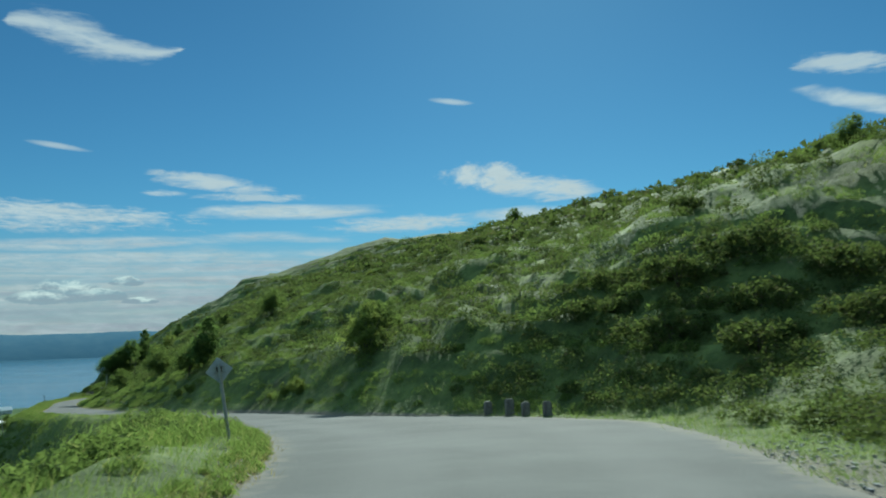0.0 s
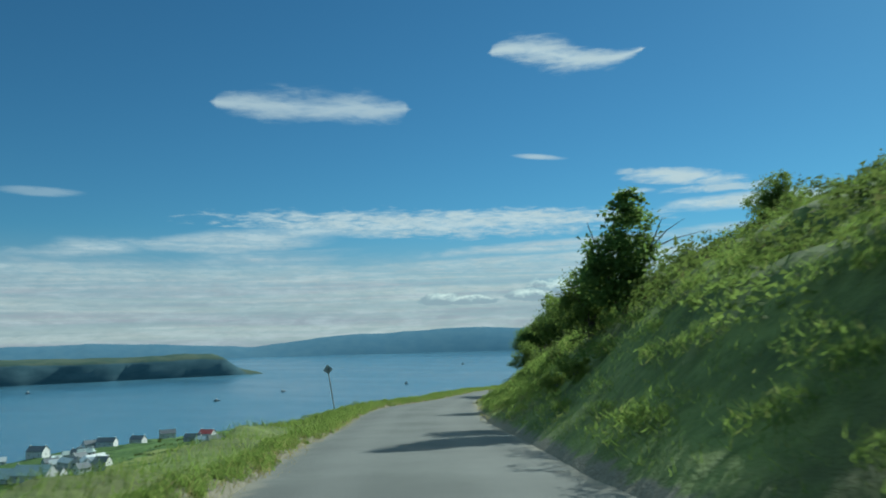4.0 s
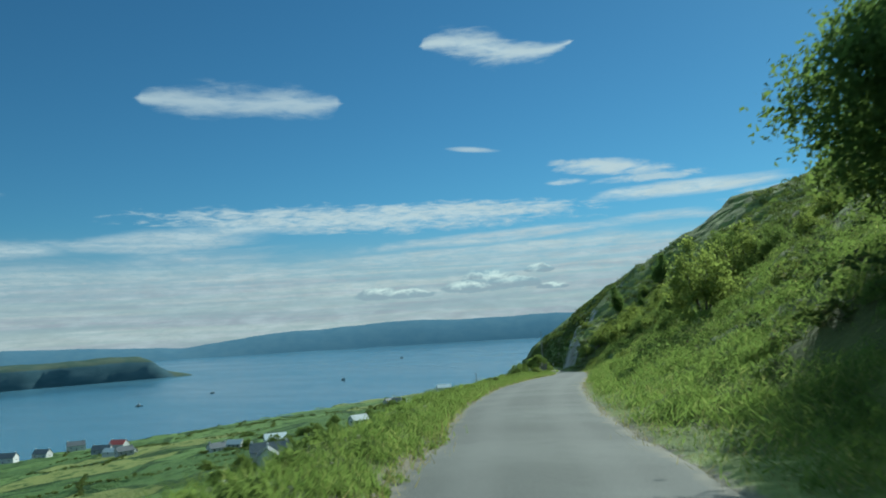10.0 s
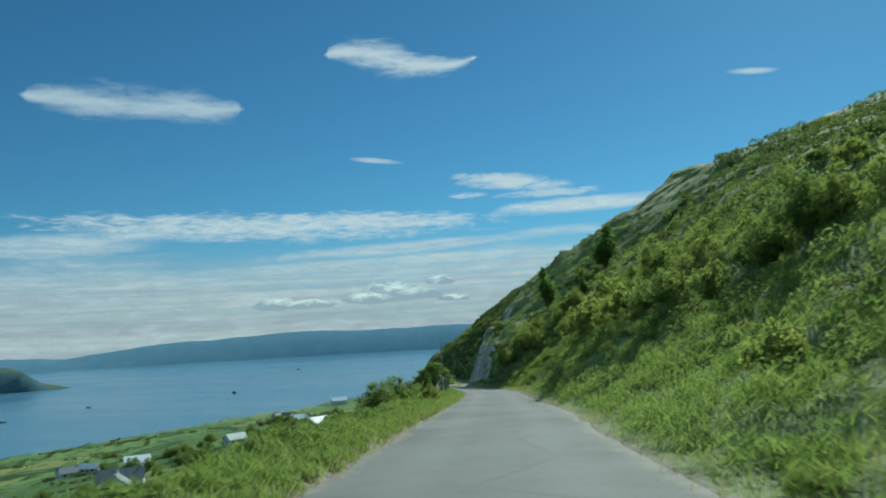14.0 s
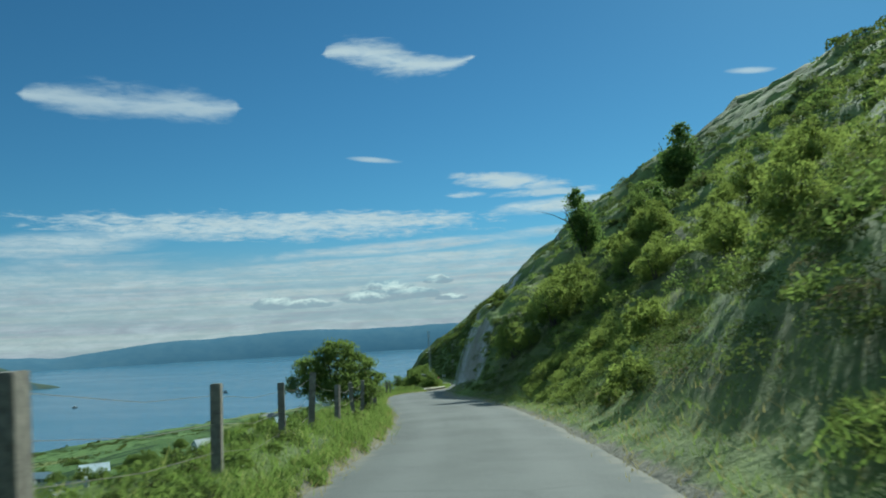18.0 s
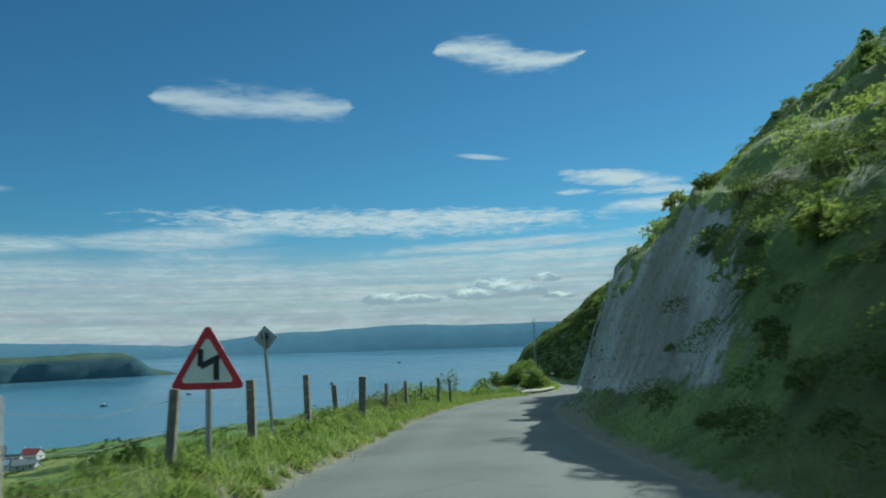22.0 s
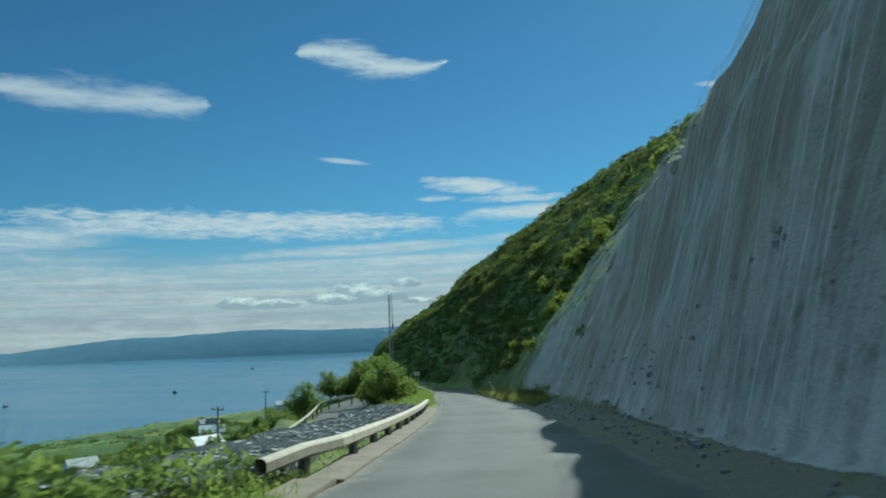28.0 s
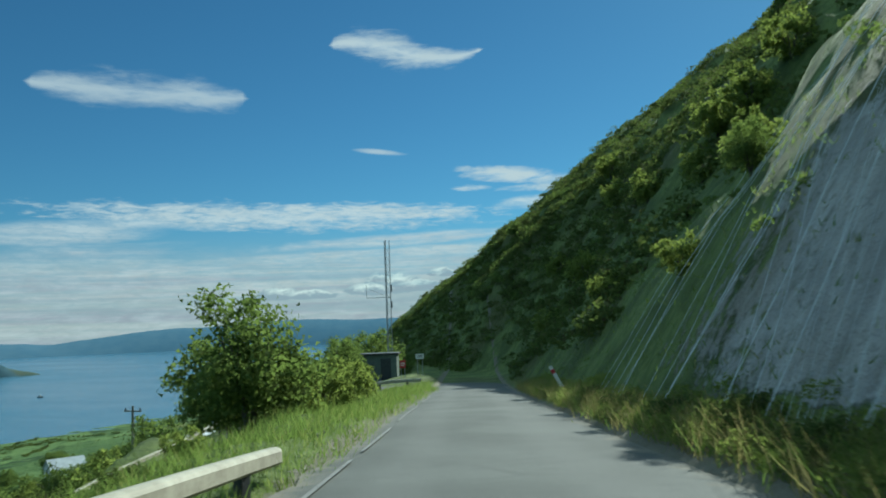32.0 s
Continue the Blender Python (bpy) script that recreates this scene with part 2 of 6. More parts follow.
LINE_S = np.arange(-60, 1800, 0.5)
_h = np.radians(np.where(LINE_S < 350, glide(np.arange(len(HEAD)) * 12.0, HEAD, np.clip(LINE_S, 0, 312)), np.interp(LINE_S, (350, 430, 620, 1800), (20.2, 20.2, -8.0, -6.0))))
_i0 = 120
_x = np.concatenate([[0], np.cumsum(-np.sin((_h[1:] + _h[:-1]) / 2) * 0.5)])
_y = np.concatenate([[0], np.cumsum(np.cos((_h[1:] + _h[:-1]) / 2) * 0.5)])
LINE_X, LINE_Y, LINE_H = _x - _x[_i0], _y - _y[_i0], _h
LINE_Z = np.interp(LINE_S, np.concatenate([[-60], np.arange(13) * 30.0, [700, 1100, 1800]]), (62.6, *RISE, 36.0, 26.0, 0.0))


def line(s):
    """x, y, z and heading of the road's line at s."""
    return np.interp(s, LINE_S, LINE_X), np.interp(s, LINE_S, LINE_Y), np.interp(s, LINE_S, LINE_Z), np.interp(s, LINE_S, LINE_H)


def spot(s, d):
    """World x, y at s along the line and d to its right."""
    x, y, z, h = line(s)
    return x + np.cos(h) * d, y + np.sin(h) * d


_L = ((-60, -1.9), (0, -1.9), (15, -2.25), (28, -2.4), (35, -2.1), (43, -2.3), (52, -2.6), (58, -2.4), (70, -2.6), (77, -2.4), (83, -1.6), (92, -0.95), (103, -0.9), (110, -1.35), (125, -1.8),
      (160, -1.75), (180, -1.6), (200, -2.2), (214, -1.8), (225, -2.0), (240, -2.3), (262, -1.6), (285, -1.55), (305, -1.9), (1800, -1.9))
_R = ((-60, 2.4), (0, 2.6), (7, 3.4), (13, 5.0), (17, 5.8), (22, 4.3), (25, 3.0), (29, 1.95), (45, 1.5), (60, 1.8), (72, 2.2), (80, 2.1), (92, 1.7), (105, 1.5), (125, 1.6),
      (150, 1.8), (160, 1.4), (180, 1.65), (200, 2.0), (290, 2.1), (310, 1.8), (1800, 1.8))


def left_edge(s):
    return np.interp(s, [p[0] for p in _L], [p[1] for p in _L])


def right_edge(s):
    return np.interp(s, [p[0] for p in _R], [p[1] for p in _R])


_lattice = np.random.RandomState(5).rand(256, 256)


def vnoise(x, y, seed=0):
    """Smooth value noise between 0 and 1, one cell a metre."""
    x, y = np.asarray(x, float) + seed * 37.3, np.asarray(y, float) + seed * 17.7
    i, j = np.floor(x).astype(int), np.floor(y).astype(int)
    u, v = x - i, y - j
    u, v = u * u * (3 - 2 * u), v * v * (3 - 2 * v)
    a, b, c, d = (_lattice[(i + p) % 256, (j + q) % 256] for p, q in ((0, 0), (1, 0), (0, 1), (1, 1)))
    return (a * (1 - u) + b * u) * (1 - v) + (c * (1 - u) + d * u) * v


def fbm(x, y, seed=0, octaves=4, gain=0.5):
    out, amp, tot = 0.0, 1.0, 0.0
    for o in range(octaves):
        out = out + amp * vnoise(x * 2**o, y * 2**o, seed + o * 3)
        tot, amp = tot + amp, amp * gain
    return out / tot


# right-hand slope by stretch: s, then the height over the road at 1, 3, 8, 16, 36 and 80 m past its edge
HILL_E = (0, 1, 3, 8, 16, 36, 80, 300)
HILL = ((-60, 0.1, 0.4, 2.2, 5.5, 12, 24), (9, 0.05, 0.2, 1.8, 5.8, 12.6, 25), (20, 0.1, 1.2, 4.0, 8.0, 14, 26), (30, 0.6, 2.2, 4.4, 7.8, 13.8, 25.5), (45, 0.7, 2.65, 4.7, 7.3, 13.4, 24.5), (60, 0.6, 2.4, 4.8, 8.0, 14, 25), (75, 0.2, 1.6, 4.9, 8.6, 14.6, 25.5), (100, 0.1, 0.9, 4.1, 9.0, 15.5, 27),
        (130, 0.1, 1.0, 4.4, 9.6, 17.4, 30.5), (148, 0.15, 1.3, 4.9, 10.0, 19.2, 32), (158, 0.4, 2.3, 5.7, 10.3, 20.2, 32.8), (172, 0.5, 2.8, 6.1, 10.7, 21.2, 34), (182, 0.3, 1.9, 5.7, 10.9, 21.6, 35), (195, 0.3, 2.0, 5.9, 11.2, 22, 36), (204, 0.5, 3.2, 6.8, 11.6, 23, 37.2), (218, 0.7, 4.8, 8.0, 12.8, 25.2, 39.5), (240, 0.4, 6.0, 10.4, 16.5, 29.4, 43),
        (250, 0.4, 7.0, 12.2, 18.4, 31.2, 45), (262, 0.4, 8.2, 14.0, 20.8, 33.2, 47), (272, 0.4, 6.0, 11.6, 19.2, 33.6, 48), (284, 0.4, 5.0, 10.6, 18.2, 33.5, 49), (297, 0.4, 4.2, 9.8, 17.6, 33.5, 49.5), (310, 0.4, 3.0, 8.8, 17.0, 33.5, 50), (345, 0.3, 3.2, 11.0, 19.5, 35.0, 53), (380, 0.3, 3.0, 9.5, 17.0, 32.0, 50), (430, 0.5, 4.5, 8.5, 12.5, 28.0, 46))
DROP_D = (0, 1.5, 3, 6, 12, 28, 60, 100, 180, 250, 330, 400, 470, 540, 640)
DROP_F = (0, 0.0, 0.017, 0.06, 0.115, 0.19, 0.29, 0.385, 0.51, 0.63, 0.73, 0.81, 0.91, 1.0, 1.08)


def hill(s, e):
    """Height over the road of the right-hand slope, e metres past the road's edge."""
    cols = list(zip(*HILL))
    hs = [0.05 + 0 * s] + [np.interp(s, cols[0], c) for c in cols[1:]]
    hs.append(hs[-1] + 22)
    up = 0.0 * e
    for i in range(len(HILL_E) - 1):
        u = np.clip((e - HILL_E[i]) / (HILL_E[i + 1] - HILL_E[i]), 0, 1)
        up = up + (hs[i + 1] - hs[i]) * u
    return up + hs[0] * np.clip(e / 0.3, 0, 1)


def drop(s, d, z):
    """Fall below the road of the left-hand land, d metres to the left."""
    f = np.interp(d, DROP_D, DROP_F) * (z - SEA)
    inside = np.clip((58 - s) / 25, 0, 1) * np.clip((40 - d) / 20, 0, 1)
    apron = np.clip((s - 298) / 26, 0, 1) * np.clip((380 - s) / 20, 0, 1) * np.clip((17.5 - d) / 3.5, 0, 1)
    bench = np.clip((s - 257) / 6, 0, 1) * np.clip((320 - s) / 8, 0, 1) * np.clip((16.0 - d) / 9, 0, 1)
    steep = np.interp(s, (56, 62, 82, 93, 125, 150), (0, 1, 1, 0.42, 0.42, 0)) * np.interp(d, (0.8, 2.2, 6, 14, 24), (0, 0.75, 2.2, 2.0, 0))
    return f * (1 - 0.72 * inside) * (1 - 0.93 * apron) * (1 - 0.72 * bench) + steep + 0.11 * apron * d


def leg_of(s, d):
    """Distance along the hairpin's lower leg, and to its side."""
    s, d = np.asarray(s, float), np.asarray(d, float)
    bend = s > 330
    along = np.where(bend, 5.4 * np.arctan2(np.maximum(s - 330, 0), d + 5.4), np.where(d < -5.4, math.pi * 5.4 + 330 - s, -9.0))
    return along, np.where(bend, np.hypot(s - 330, d + 5.4) - 5.4, -10.8 - d)


def leg_height(along):
    return np.interp(along, (0, 7.9, 10.2, 12.4, 14.7, 17.0, 20.2, 23.4, 29.8, 40), (38.5, 38.25, 37.95, 37.78, 37.4, 36.95, 36.68, 36.5, 36.3, 35.6))


def land(s, d, lumps=1.0):
    """Height of the land at s, d."""
    z = np.interp(s, LINE_S, LINE_Z)
    x, y = spot(s, d)
    lo, hi = left_edge(s), right_edge(s)
    over = np.interp(s, (338, 345, 360, 380, 400, 430, 600), (0, 0.5, 4.5, 9, 13.5, 19, 26))      # past the hairpin the slope reaches across the line
    e_r, e_l = np.maximum(d + over - hi, 0), np.maximum(lo - d, 0)
    right = hill(s, e_r)
    grow = np.clip(e_r / 5, 0, 1)
    up = e_r * 0.8 + right * 0.8                                                  # distance up the slope
    right = right + lumps * grow * ((fbm(s / 9, up / 9, 1) - 0.5) * np.clip(e_r / 6, 0.35, 2.6) * 1.5 + (fbm(s / 2.6, up / 2.6, 2) - 0.5) * np.clip(e_r / 5, 0.45, 1.1) + (vnoise(s / 0.9, up / 0.9, 8) - 0.5) * 0.18)
    hummock = np.clip((s - 58) / 8, 0, 1) * np.clip((166 - s) / 10, 0, 1) * np.clip((e_r - 0.5) / 1.0, 0, 1) * np.clip((14 - e_r) / 5, 0, 1)
    right = right + lumps * hummock * (fbm(s / 1.7, up / 1.3, 17, 2) - 0.5) * 0.75
    terrace = np.clip((s - 12) / 6, 0, 1) * np.clip((62 - s) / 10, 0, 1) * np.clip((e_r - 2.5) / 2, 0, 1) * np.clip((30 - e_r) / 8, 0, 1)
    right = right + lumps * terrace * 0.3 * np.sin(6.283 * (up / 2.3 + 2.2 * fbm(s / 6, up / 6, 19, 3)))            # sheep-trodden steps
    crag = np.clip((s - 203) / 8, 0, 1) * np.clip((292 - s) / 10, 0, 1) * np.clip((e_r - 0.9) / 1.0, 0, 1) * np.clip((12 - e_r) / 6, 0, 1)
    right = right + lumps * crag * ((fbm(s / 3.2, up / 3.6, 14) - 0.5) * 2.6 + (vnoise(s / 0.8, up / 1.3, 15) - 0.5) * 0.5)
    ribs = 1 - np.abs(2 * vnoise((s * 0.8 + e_r * 0.9) / 5.5, (s - e_r) / 22, 9) - 1)                 # slanting rock ribs past the netting
    right = right + lumps * np.clip((s - 284) / 14, 0, 1) * np.clip((e_r - 2.5) / 6, 0, 1) * (ribs - 0.55) * 1.7
    rail = np.clip((s - 257) / 4, 0, 1) * np.clip((297 - s) / 3, 0, 1)                       # the stony bank behind the crash barrier
    bank = np.interp(e_l, (0, 0.1, 0.3, 0.8, 1.7, 3.0), (0, 0.04, 0.17, 0.27, 0.3, 0.2)) * (1 - rail) + rail * np.interp(e_l, (0, 1.0, 2.0, 3.4, 6.0, 10.0), (-0.03, -0.03, -0.04, -0.12, -0.45, -0.3)) + lumps * np.clip(e_l / 1.5, 0, 1) * ((fbm(x / 1.6, y / 1.6, 4) - 0.5) * 0.5 + np.clip(e_l / 30, 0, 1) * (fbm(x / 14, y / 14, 6) - 0.5) * 6)
    bank = bank + np.clip((s - 158) / 6, 0, 1) * np.clip((236 - s) / 8, 0, 1) * np.interp(e_l, (0.4, 1.5, 4, 8), (0, 0.16, 0.3, 0))
    left = bank - drop(s, e_l, z)
    ground = z + np.where(d + over > 0, np.maximum(right, 0 * right), left)
    along, aside = leg_of(s, d)                                                                # cut and fill for the hairpin's lower leg
    w = np.clip((4.6 - np.abs(aside)) / 1.8, 0, 1) * np.clip((along - 5.0) / 4, 0, 1) * np.clip((38 - along) / 10, 0, 1)
    return ground + w * (leg_height(along) - 0.1 - ground)


def to_line(x, y):
    """s and d of places in the world."""
    xs, ys, hs, ss = LINE_X[::8], LINE_Y[::8], LINE_H[::8], LINE_S[::8]
    s, d = np.empty(len(x)), np.empty(len(x))
    for a in range(0, len(x), 4000):
        b = slice(a, a + 4000)
        j = np.argmin((x[b, None] - xs)**2 + (y[b, None] - ys)**2, axis=1)
        dx, dy, h = x[b] - xs[j], y[b] - ys[j], hs[j]
        s[b], d[b] = ss[j] - dx * np.sin(h) + dy * np.cos(h), dx * np.cos(h) + dy * np.sin(h)
    return s, d


def ground_at(x, y):
    s, d = to_line(np.array([x], float), np.array([y], float))
    return float(land(s, d)[0])


# ---- materials ----
def material(name, build):
    m = bpy.data.materials.new(name)
    m.use_nodes = True
    k = Nodes(m.node_tree)
    bsdf = k.add("ShaderNodeBsdfPrincipled")
    k.link(bsdf.outputs[0], k.add("ShaderNodeOutputMaterial").inputs[0])
    build(k, bsdf)
    return m


def rgb(r, g, b):
    return (r, g, b, 1.0)


def bump(k, bsdf, height, strength=0.4, distance=0.02):
    n = k.add("ShaderNodeBump")
    n.inputs["Strength"].default_value, n.inputs["Distance"].default_value = strength, distance
    k.link(height, n.inputs["Height"])
    k.link(n.outputs[0], bsdf.inputs["Normal"])


def place(k):
    return k.add("ShaderNodeTexCoord").outputs["Object"]


def simple(name, a, b, scale=6.0, rough=0.7, metal=0.0, relief=0.15, specular=0.4):
    def build(k, s):
        v = place(k)
        n = k.noise(v, scale, 5)
        n2 = k.noise(v, scale * 7, 3)
        f = k.math("ADD", k.math("MULTIPLY", n, 0.7), k.math("MULTIPLY", n2, 0.3))
        k.link(k.mix(k.step(f, 0.3, 0.7), rgb(*a), rgb(*b)), s.inputs["Base Color"])
        s.inputs["Roughness"].default_value, s.inputs["Metallic"].default_value = rough, metal
        s.inputs["Specular IOR Level"].default_value = specular
        bump(k, s, n2, relief, 0.02)
    return material(name, build)


def asphalt(k, s):
    v = place(k)
    big, mid, grain = k.noise(v, 0.35, 4), k.noise(v, 3.0, 5), k.noise(v, 90.0, 2)
    col = k.mix(k.step(big, 0.35, 0.65), rgb(0.076, 0.079, 0.075), rgb(0.108, 0.111, 0.105))
    col = k.mix(k.math("MULTIPLY", k.step(mid, 0.55, 0.75), 0.5), col, rgb(0.066, 0.067, 0.065))
    col = k.mix(k.math("MULTIPLY", k.step(grain, 0.5, 0.72), 0.5), col, rgb(0.22, 0.217, 0.205))
    across = k.add("ShaderNodeAttribute", attribute_name="across").outputs["Fac"]
    wide = k.math("ABSOLUTE", across)
    track = k.step(k.math("ABSOLUTE", k.math("SUBTRACT", wide, 0.46)), 0.26, 0.04)
    col = k.mix(k.math("MULTIPLY", track, 0.3), col, rgb(0.15, 0.15, 0.143))                # paler where the wheels run
    grit = k.step(k.math("ADD", wide, k.math("MULTIPLY", k.math("SUBTRACT", mid, 0.5), 0.35)), 0.84, 1.02)
    col = k.mix(k.math("MULTIPLY", grit, 0.8), col, rgb(0.19, 0.17, 0.135))                  # grit washed to the edges
    crack = k.add("ShaderNodeTexVoronoi", feature="DISTANCE_TO_EDGE")
    k.link(v, crack.inputs["Vector"])
    crack.inputs["Scale"].default_value = 0.22
    worn = k.math("MULTIPLY", k.step(crack.outputs["Distance"], 0.012, 0.004), k.step(big, 0.5, 0.6))
    col = k.mix(k.math("MULTIPLY", worn, 0.18), col, rgb(0.03, 0.03, 0.03))
    k.link(col, s.inputs["Base Color"])
    s.inputs["Roughness"].default_value, s.inputs["Specular IOR Level"].default_value = 0.92, 0.2
    bump(k, s, k.math("ADD", grain, k.math("MULTIPLY", mid, 0.6)), 0.35, 0.01)


def turf(k, s):
    """Hill turf: grass, moss, bracken and bare soil, with rock where the slope is cut."""
    v = place(k)
    big, mid, small, grain = k.noise(v, 0.09, 4), k.noise(v, 0.5, 5, 0.6), k.noise(v, 2.6, 5, 0.65), k.noise(v, 22.0, 3)
    col = k.mix(k.step(mid, 0.36, 0.6), rgb(0.06, 0.08, 0.028), rgb(0.15, 0.185, 0.058))
    col = k.mix(k.step(small, 0.42, 0.66), col, rgb(0.088, 0.118, 0.036))
    col = k.mix(k.math("MULTIPLY", k.step(big, 0.5, 0.66), 0.65), col, rgb(0.075, 0.07, 0.03))
    col = k.mix(k.math("MULTIPLY", k.step(grain, 0.55, 0.75), 0.5), col, rgb(0.15, 0.19, 0.06))
    rock = k.add("ShaderNodeAttribute", attribute_name="rock").outputs["Fac"]
    streak = k.noise(k.stretch(v, 1.0, 1.0, 0.28), 1.6, 7, 0.62)
    stone = k.mix(k.step(streak, 0.3, 0.7), rgb(0.25, 0.245, 0.235), rgb(0.40, 0.392, 0.375))
    stone = k.mix(k.math("MULTIPLY", k.step(small, 0.52, 0.7), 0.45), stone, rgb(0.08, 0.09, 0.05))
    stone = k.mix(k.step(k.noise(v, 0.22, 5, 0.6), 0.4, 0.62, 0.0, 0.75), stone, rgb(0.20, 0.18, 0.145))
    edge = k.step(k.math("ADD", rock, k.math("MULTIPLY", k.math("SUBTRACT", small, 0.5), 0.9)), 0.42, 0.58)
    soil = k.add("ShaderNodeAttribute", attribute_name="dirt").outputs["Fac"]
    bare = k.step(k.math("ADD", soil, k.math("MULTIPLY", k.math("SUBTRACT", small, 0.5), 1.1)), 0.45, 0.7)
    col = k.mix(bare, col, k.mix(grain, rgb(0.10, 0.088, 0.065), rgb(0.22, 0.20, 0.155)))
    k.link(k.mix(edge, col, stone), s.inputs["Base Color"])
    s.inputs["Roughness"].default_value, s.inputs["Specular IOR Level"].default_value = 0.9, 0.15
    h = k.math("ADD", k.math("MULTIPLY", small, 1.0), k.math("MULTIPLY", grain, 0.25))
    bump(k, s, k.math("ADD", h, k.math("MULTIPLY", k.math("MULTIPLY", streak, edge), 0.8)), 0.9, 0.12)


def pasture(k, s):
    """The low land: fields in different greens, hay, tracks and scrub."""
    v = place(k)
    field = k.add("ShaderNodeTexVoronoi", feature="F1")
    k.link(k.stretch(v, 1.0, 0.55, 1.0), field.inputs["Vector"])
    field.inputs["Scale"].default_value = 0.014
    pick = k.add("ShaderNodeSeparateColor")
    k.link(field.outputs["Color"], pick.inputs[0])
    big, mid, small = k.noise(v, 0.02, 4), k.noise(v, 0.12, 5, 0.6), k.noise(v, 0.9, 4)
    col = k.mix(k.step(pick.outputs[0], 0.3, 0.7), rgb(0.055, 0.10, 0.034), rgb(0.105, 0.165, 0.055))
    col = k.mix(k.math("MULTIPLY", k.step(pick.outputs[1], 0.72, 0.85), 0.7), col, rgb(0.19, 0.195, 0.065))
    col = k.mix(k.step(mid, 0.5, 0.64), col, rgb(0.04, 0.075, 0.02))
    rim = k.add("ShaderNodeTexVoronoi", feature="DISTANCE_TO_EDGE")
    k.link(k.stretch(v, 1.0, 0.55, 1.0), rim.inputs["Vector"])
    rim.inputs["Scale"].default_value = 0.014
    col = k.mix(k.step(k.math("ADD", rim.outputs["Distance"], k.math("MULTIPLY", mid, 0.05)), 0.06, 0.04), col, rgb(0.02, 0.045, 0.016))
    col = k.mix(k.math("MULTIPLY", k.step(small, 0.5, 0.7), 0.4), col, rgb(0.16, 0.2, 0.06))
    k.link(col, s.inputs["Base Color"])
    s.inputs["Roughness"].default_value, s.inputs["Specular IOR Level"].default_value = 0.95, 0.1
    bump(k, s, k.math("ADD", mid, small), 0.8, 1.2)


def water(k, s):
    v = place(k)
    swell, ripple = k.noise(k.stretch(v, 1, 0.35, 1), 0.02, 5, 0.6), k.noise(v, 0.35, 5, 0.65)
    lanes = k.noise(k.stretch(v, 0.35, 1, 1), 0.004, 5, 0.6)
    k.link(k.mix(k.step(lanes, 0.4, 0.62), rgb(0.045, 0.11, 0.165), rgb(0.058, 0.135, 0.19)), s.inputs["Base Color"])
    k.link(k.step(lanes, 0.35, 0.65, 0.17, 0.27), s.inputs["Roughness"])
    s.inputs["IOR"].default_value = 1.33
    bump(k, s, k.math("ADD", swell, k.math("MULTIPLY", ripple, 0.3)), 0.5, 1.0)


# hazy distance is painted in: bluish base colour plus a faint blue glow
def hazed_land(lo, hi, glow=0.0):
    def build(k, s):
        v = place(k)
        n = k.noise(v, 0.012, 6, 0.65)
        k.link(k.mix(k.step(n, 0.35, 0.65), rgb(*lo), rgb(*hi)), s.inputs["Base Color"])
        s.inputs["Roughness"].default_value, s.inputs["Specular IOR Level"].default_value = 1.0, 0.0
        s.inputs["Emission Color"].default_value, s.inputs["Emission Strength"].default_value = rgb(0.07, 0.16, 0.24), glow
    return build


ASPHALT, TURF, PASTURE, WATER = material("asphalt", asphalt), material("turf", turf), material("pasture", pasture), material("sea_water", water)
FAR = material("far_hills", hazed_land((0.045, 0.085, 0.12), (0.06, 0.10, 0.13), 0.38))


# ---- mesh helpers ----
def mesh_from(name, verts, faces, mats, index=None, smooth=False):
    me = bpy.data.meshes.new(name)
    verts, faces = np.asarray(verts, np.float32), np.asarray(faces, np.int32)
    n = faces.shape[1]
    me.vertices.add(len(verts))
    me.vertices.foreach_set("co", verts.ravel())
    me.loops.add(faces.size)
    me.loops.foreach_set("vertex_index", faces.ravel())
    me.polygons.add(len(faces))
    me.polygons.foreach_set("loop_start", np.arange(0, faces.size, n, dtype=np.int32))
    for m in mats:
        me.materials.append(m)
    if index is not None:
        me.polygons.foreach_set("material_index", np.asarray(index, np.int32))
    me.polygons.foreach_set("use_smooth", np.full(len(faces), smooth))
    me.update(calc_edges=True)
    return me


def sheet(name, X, Y, Z, mat, smooth=True):
    """A grid of points as one surface."""
    r, c = X.shape
    i = np.arange(r * c).reshape(r, c)
    faces = np.stack([i[:-1, :-1], i[:-1, 1:], i[1:, 1:], i[1:, :-1]], -1).reshape(-1, 4)
    return new(name, mesh_from(name, np.stack([X, Y, Z], -1).reshape(-1, 3), faces, [mat], smooth=smooth))


def float_layer(ob, name, values):
    ob.data.attributes.new(name, "FLOAT", "POINT").data.foreach_set("value", np.asarray(values, np.float32).ravel())


# ---- large structure ----
s_rows = np.concatenate([np.arange(-45, 0, 1.5), np.arange(0, 345, 0.5), np.arange(345, 430, 2.0)])
u_right = np.concatenate([np.arange(0, 3, 0.3), np.arange(3, 14, 0.5), np.arange(14, 40, 1.0), np.arange(40, 200, 6.0)])
u_left = np.concatenate([np.arange(0, 5, 0.3), np.arange(5, 14, 0.8), np.arange(14, 44, 2.0)])


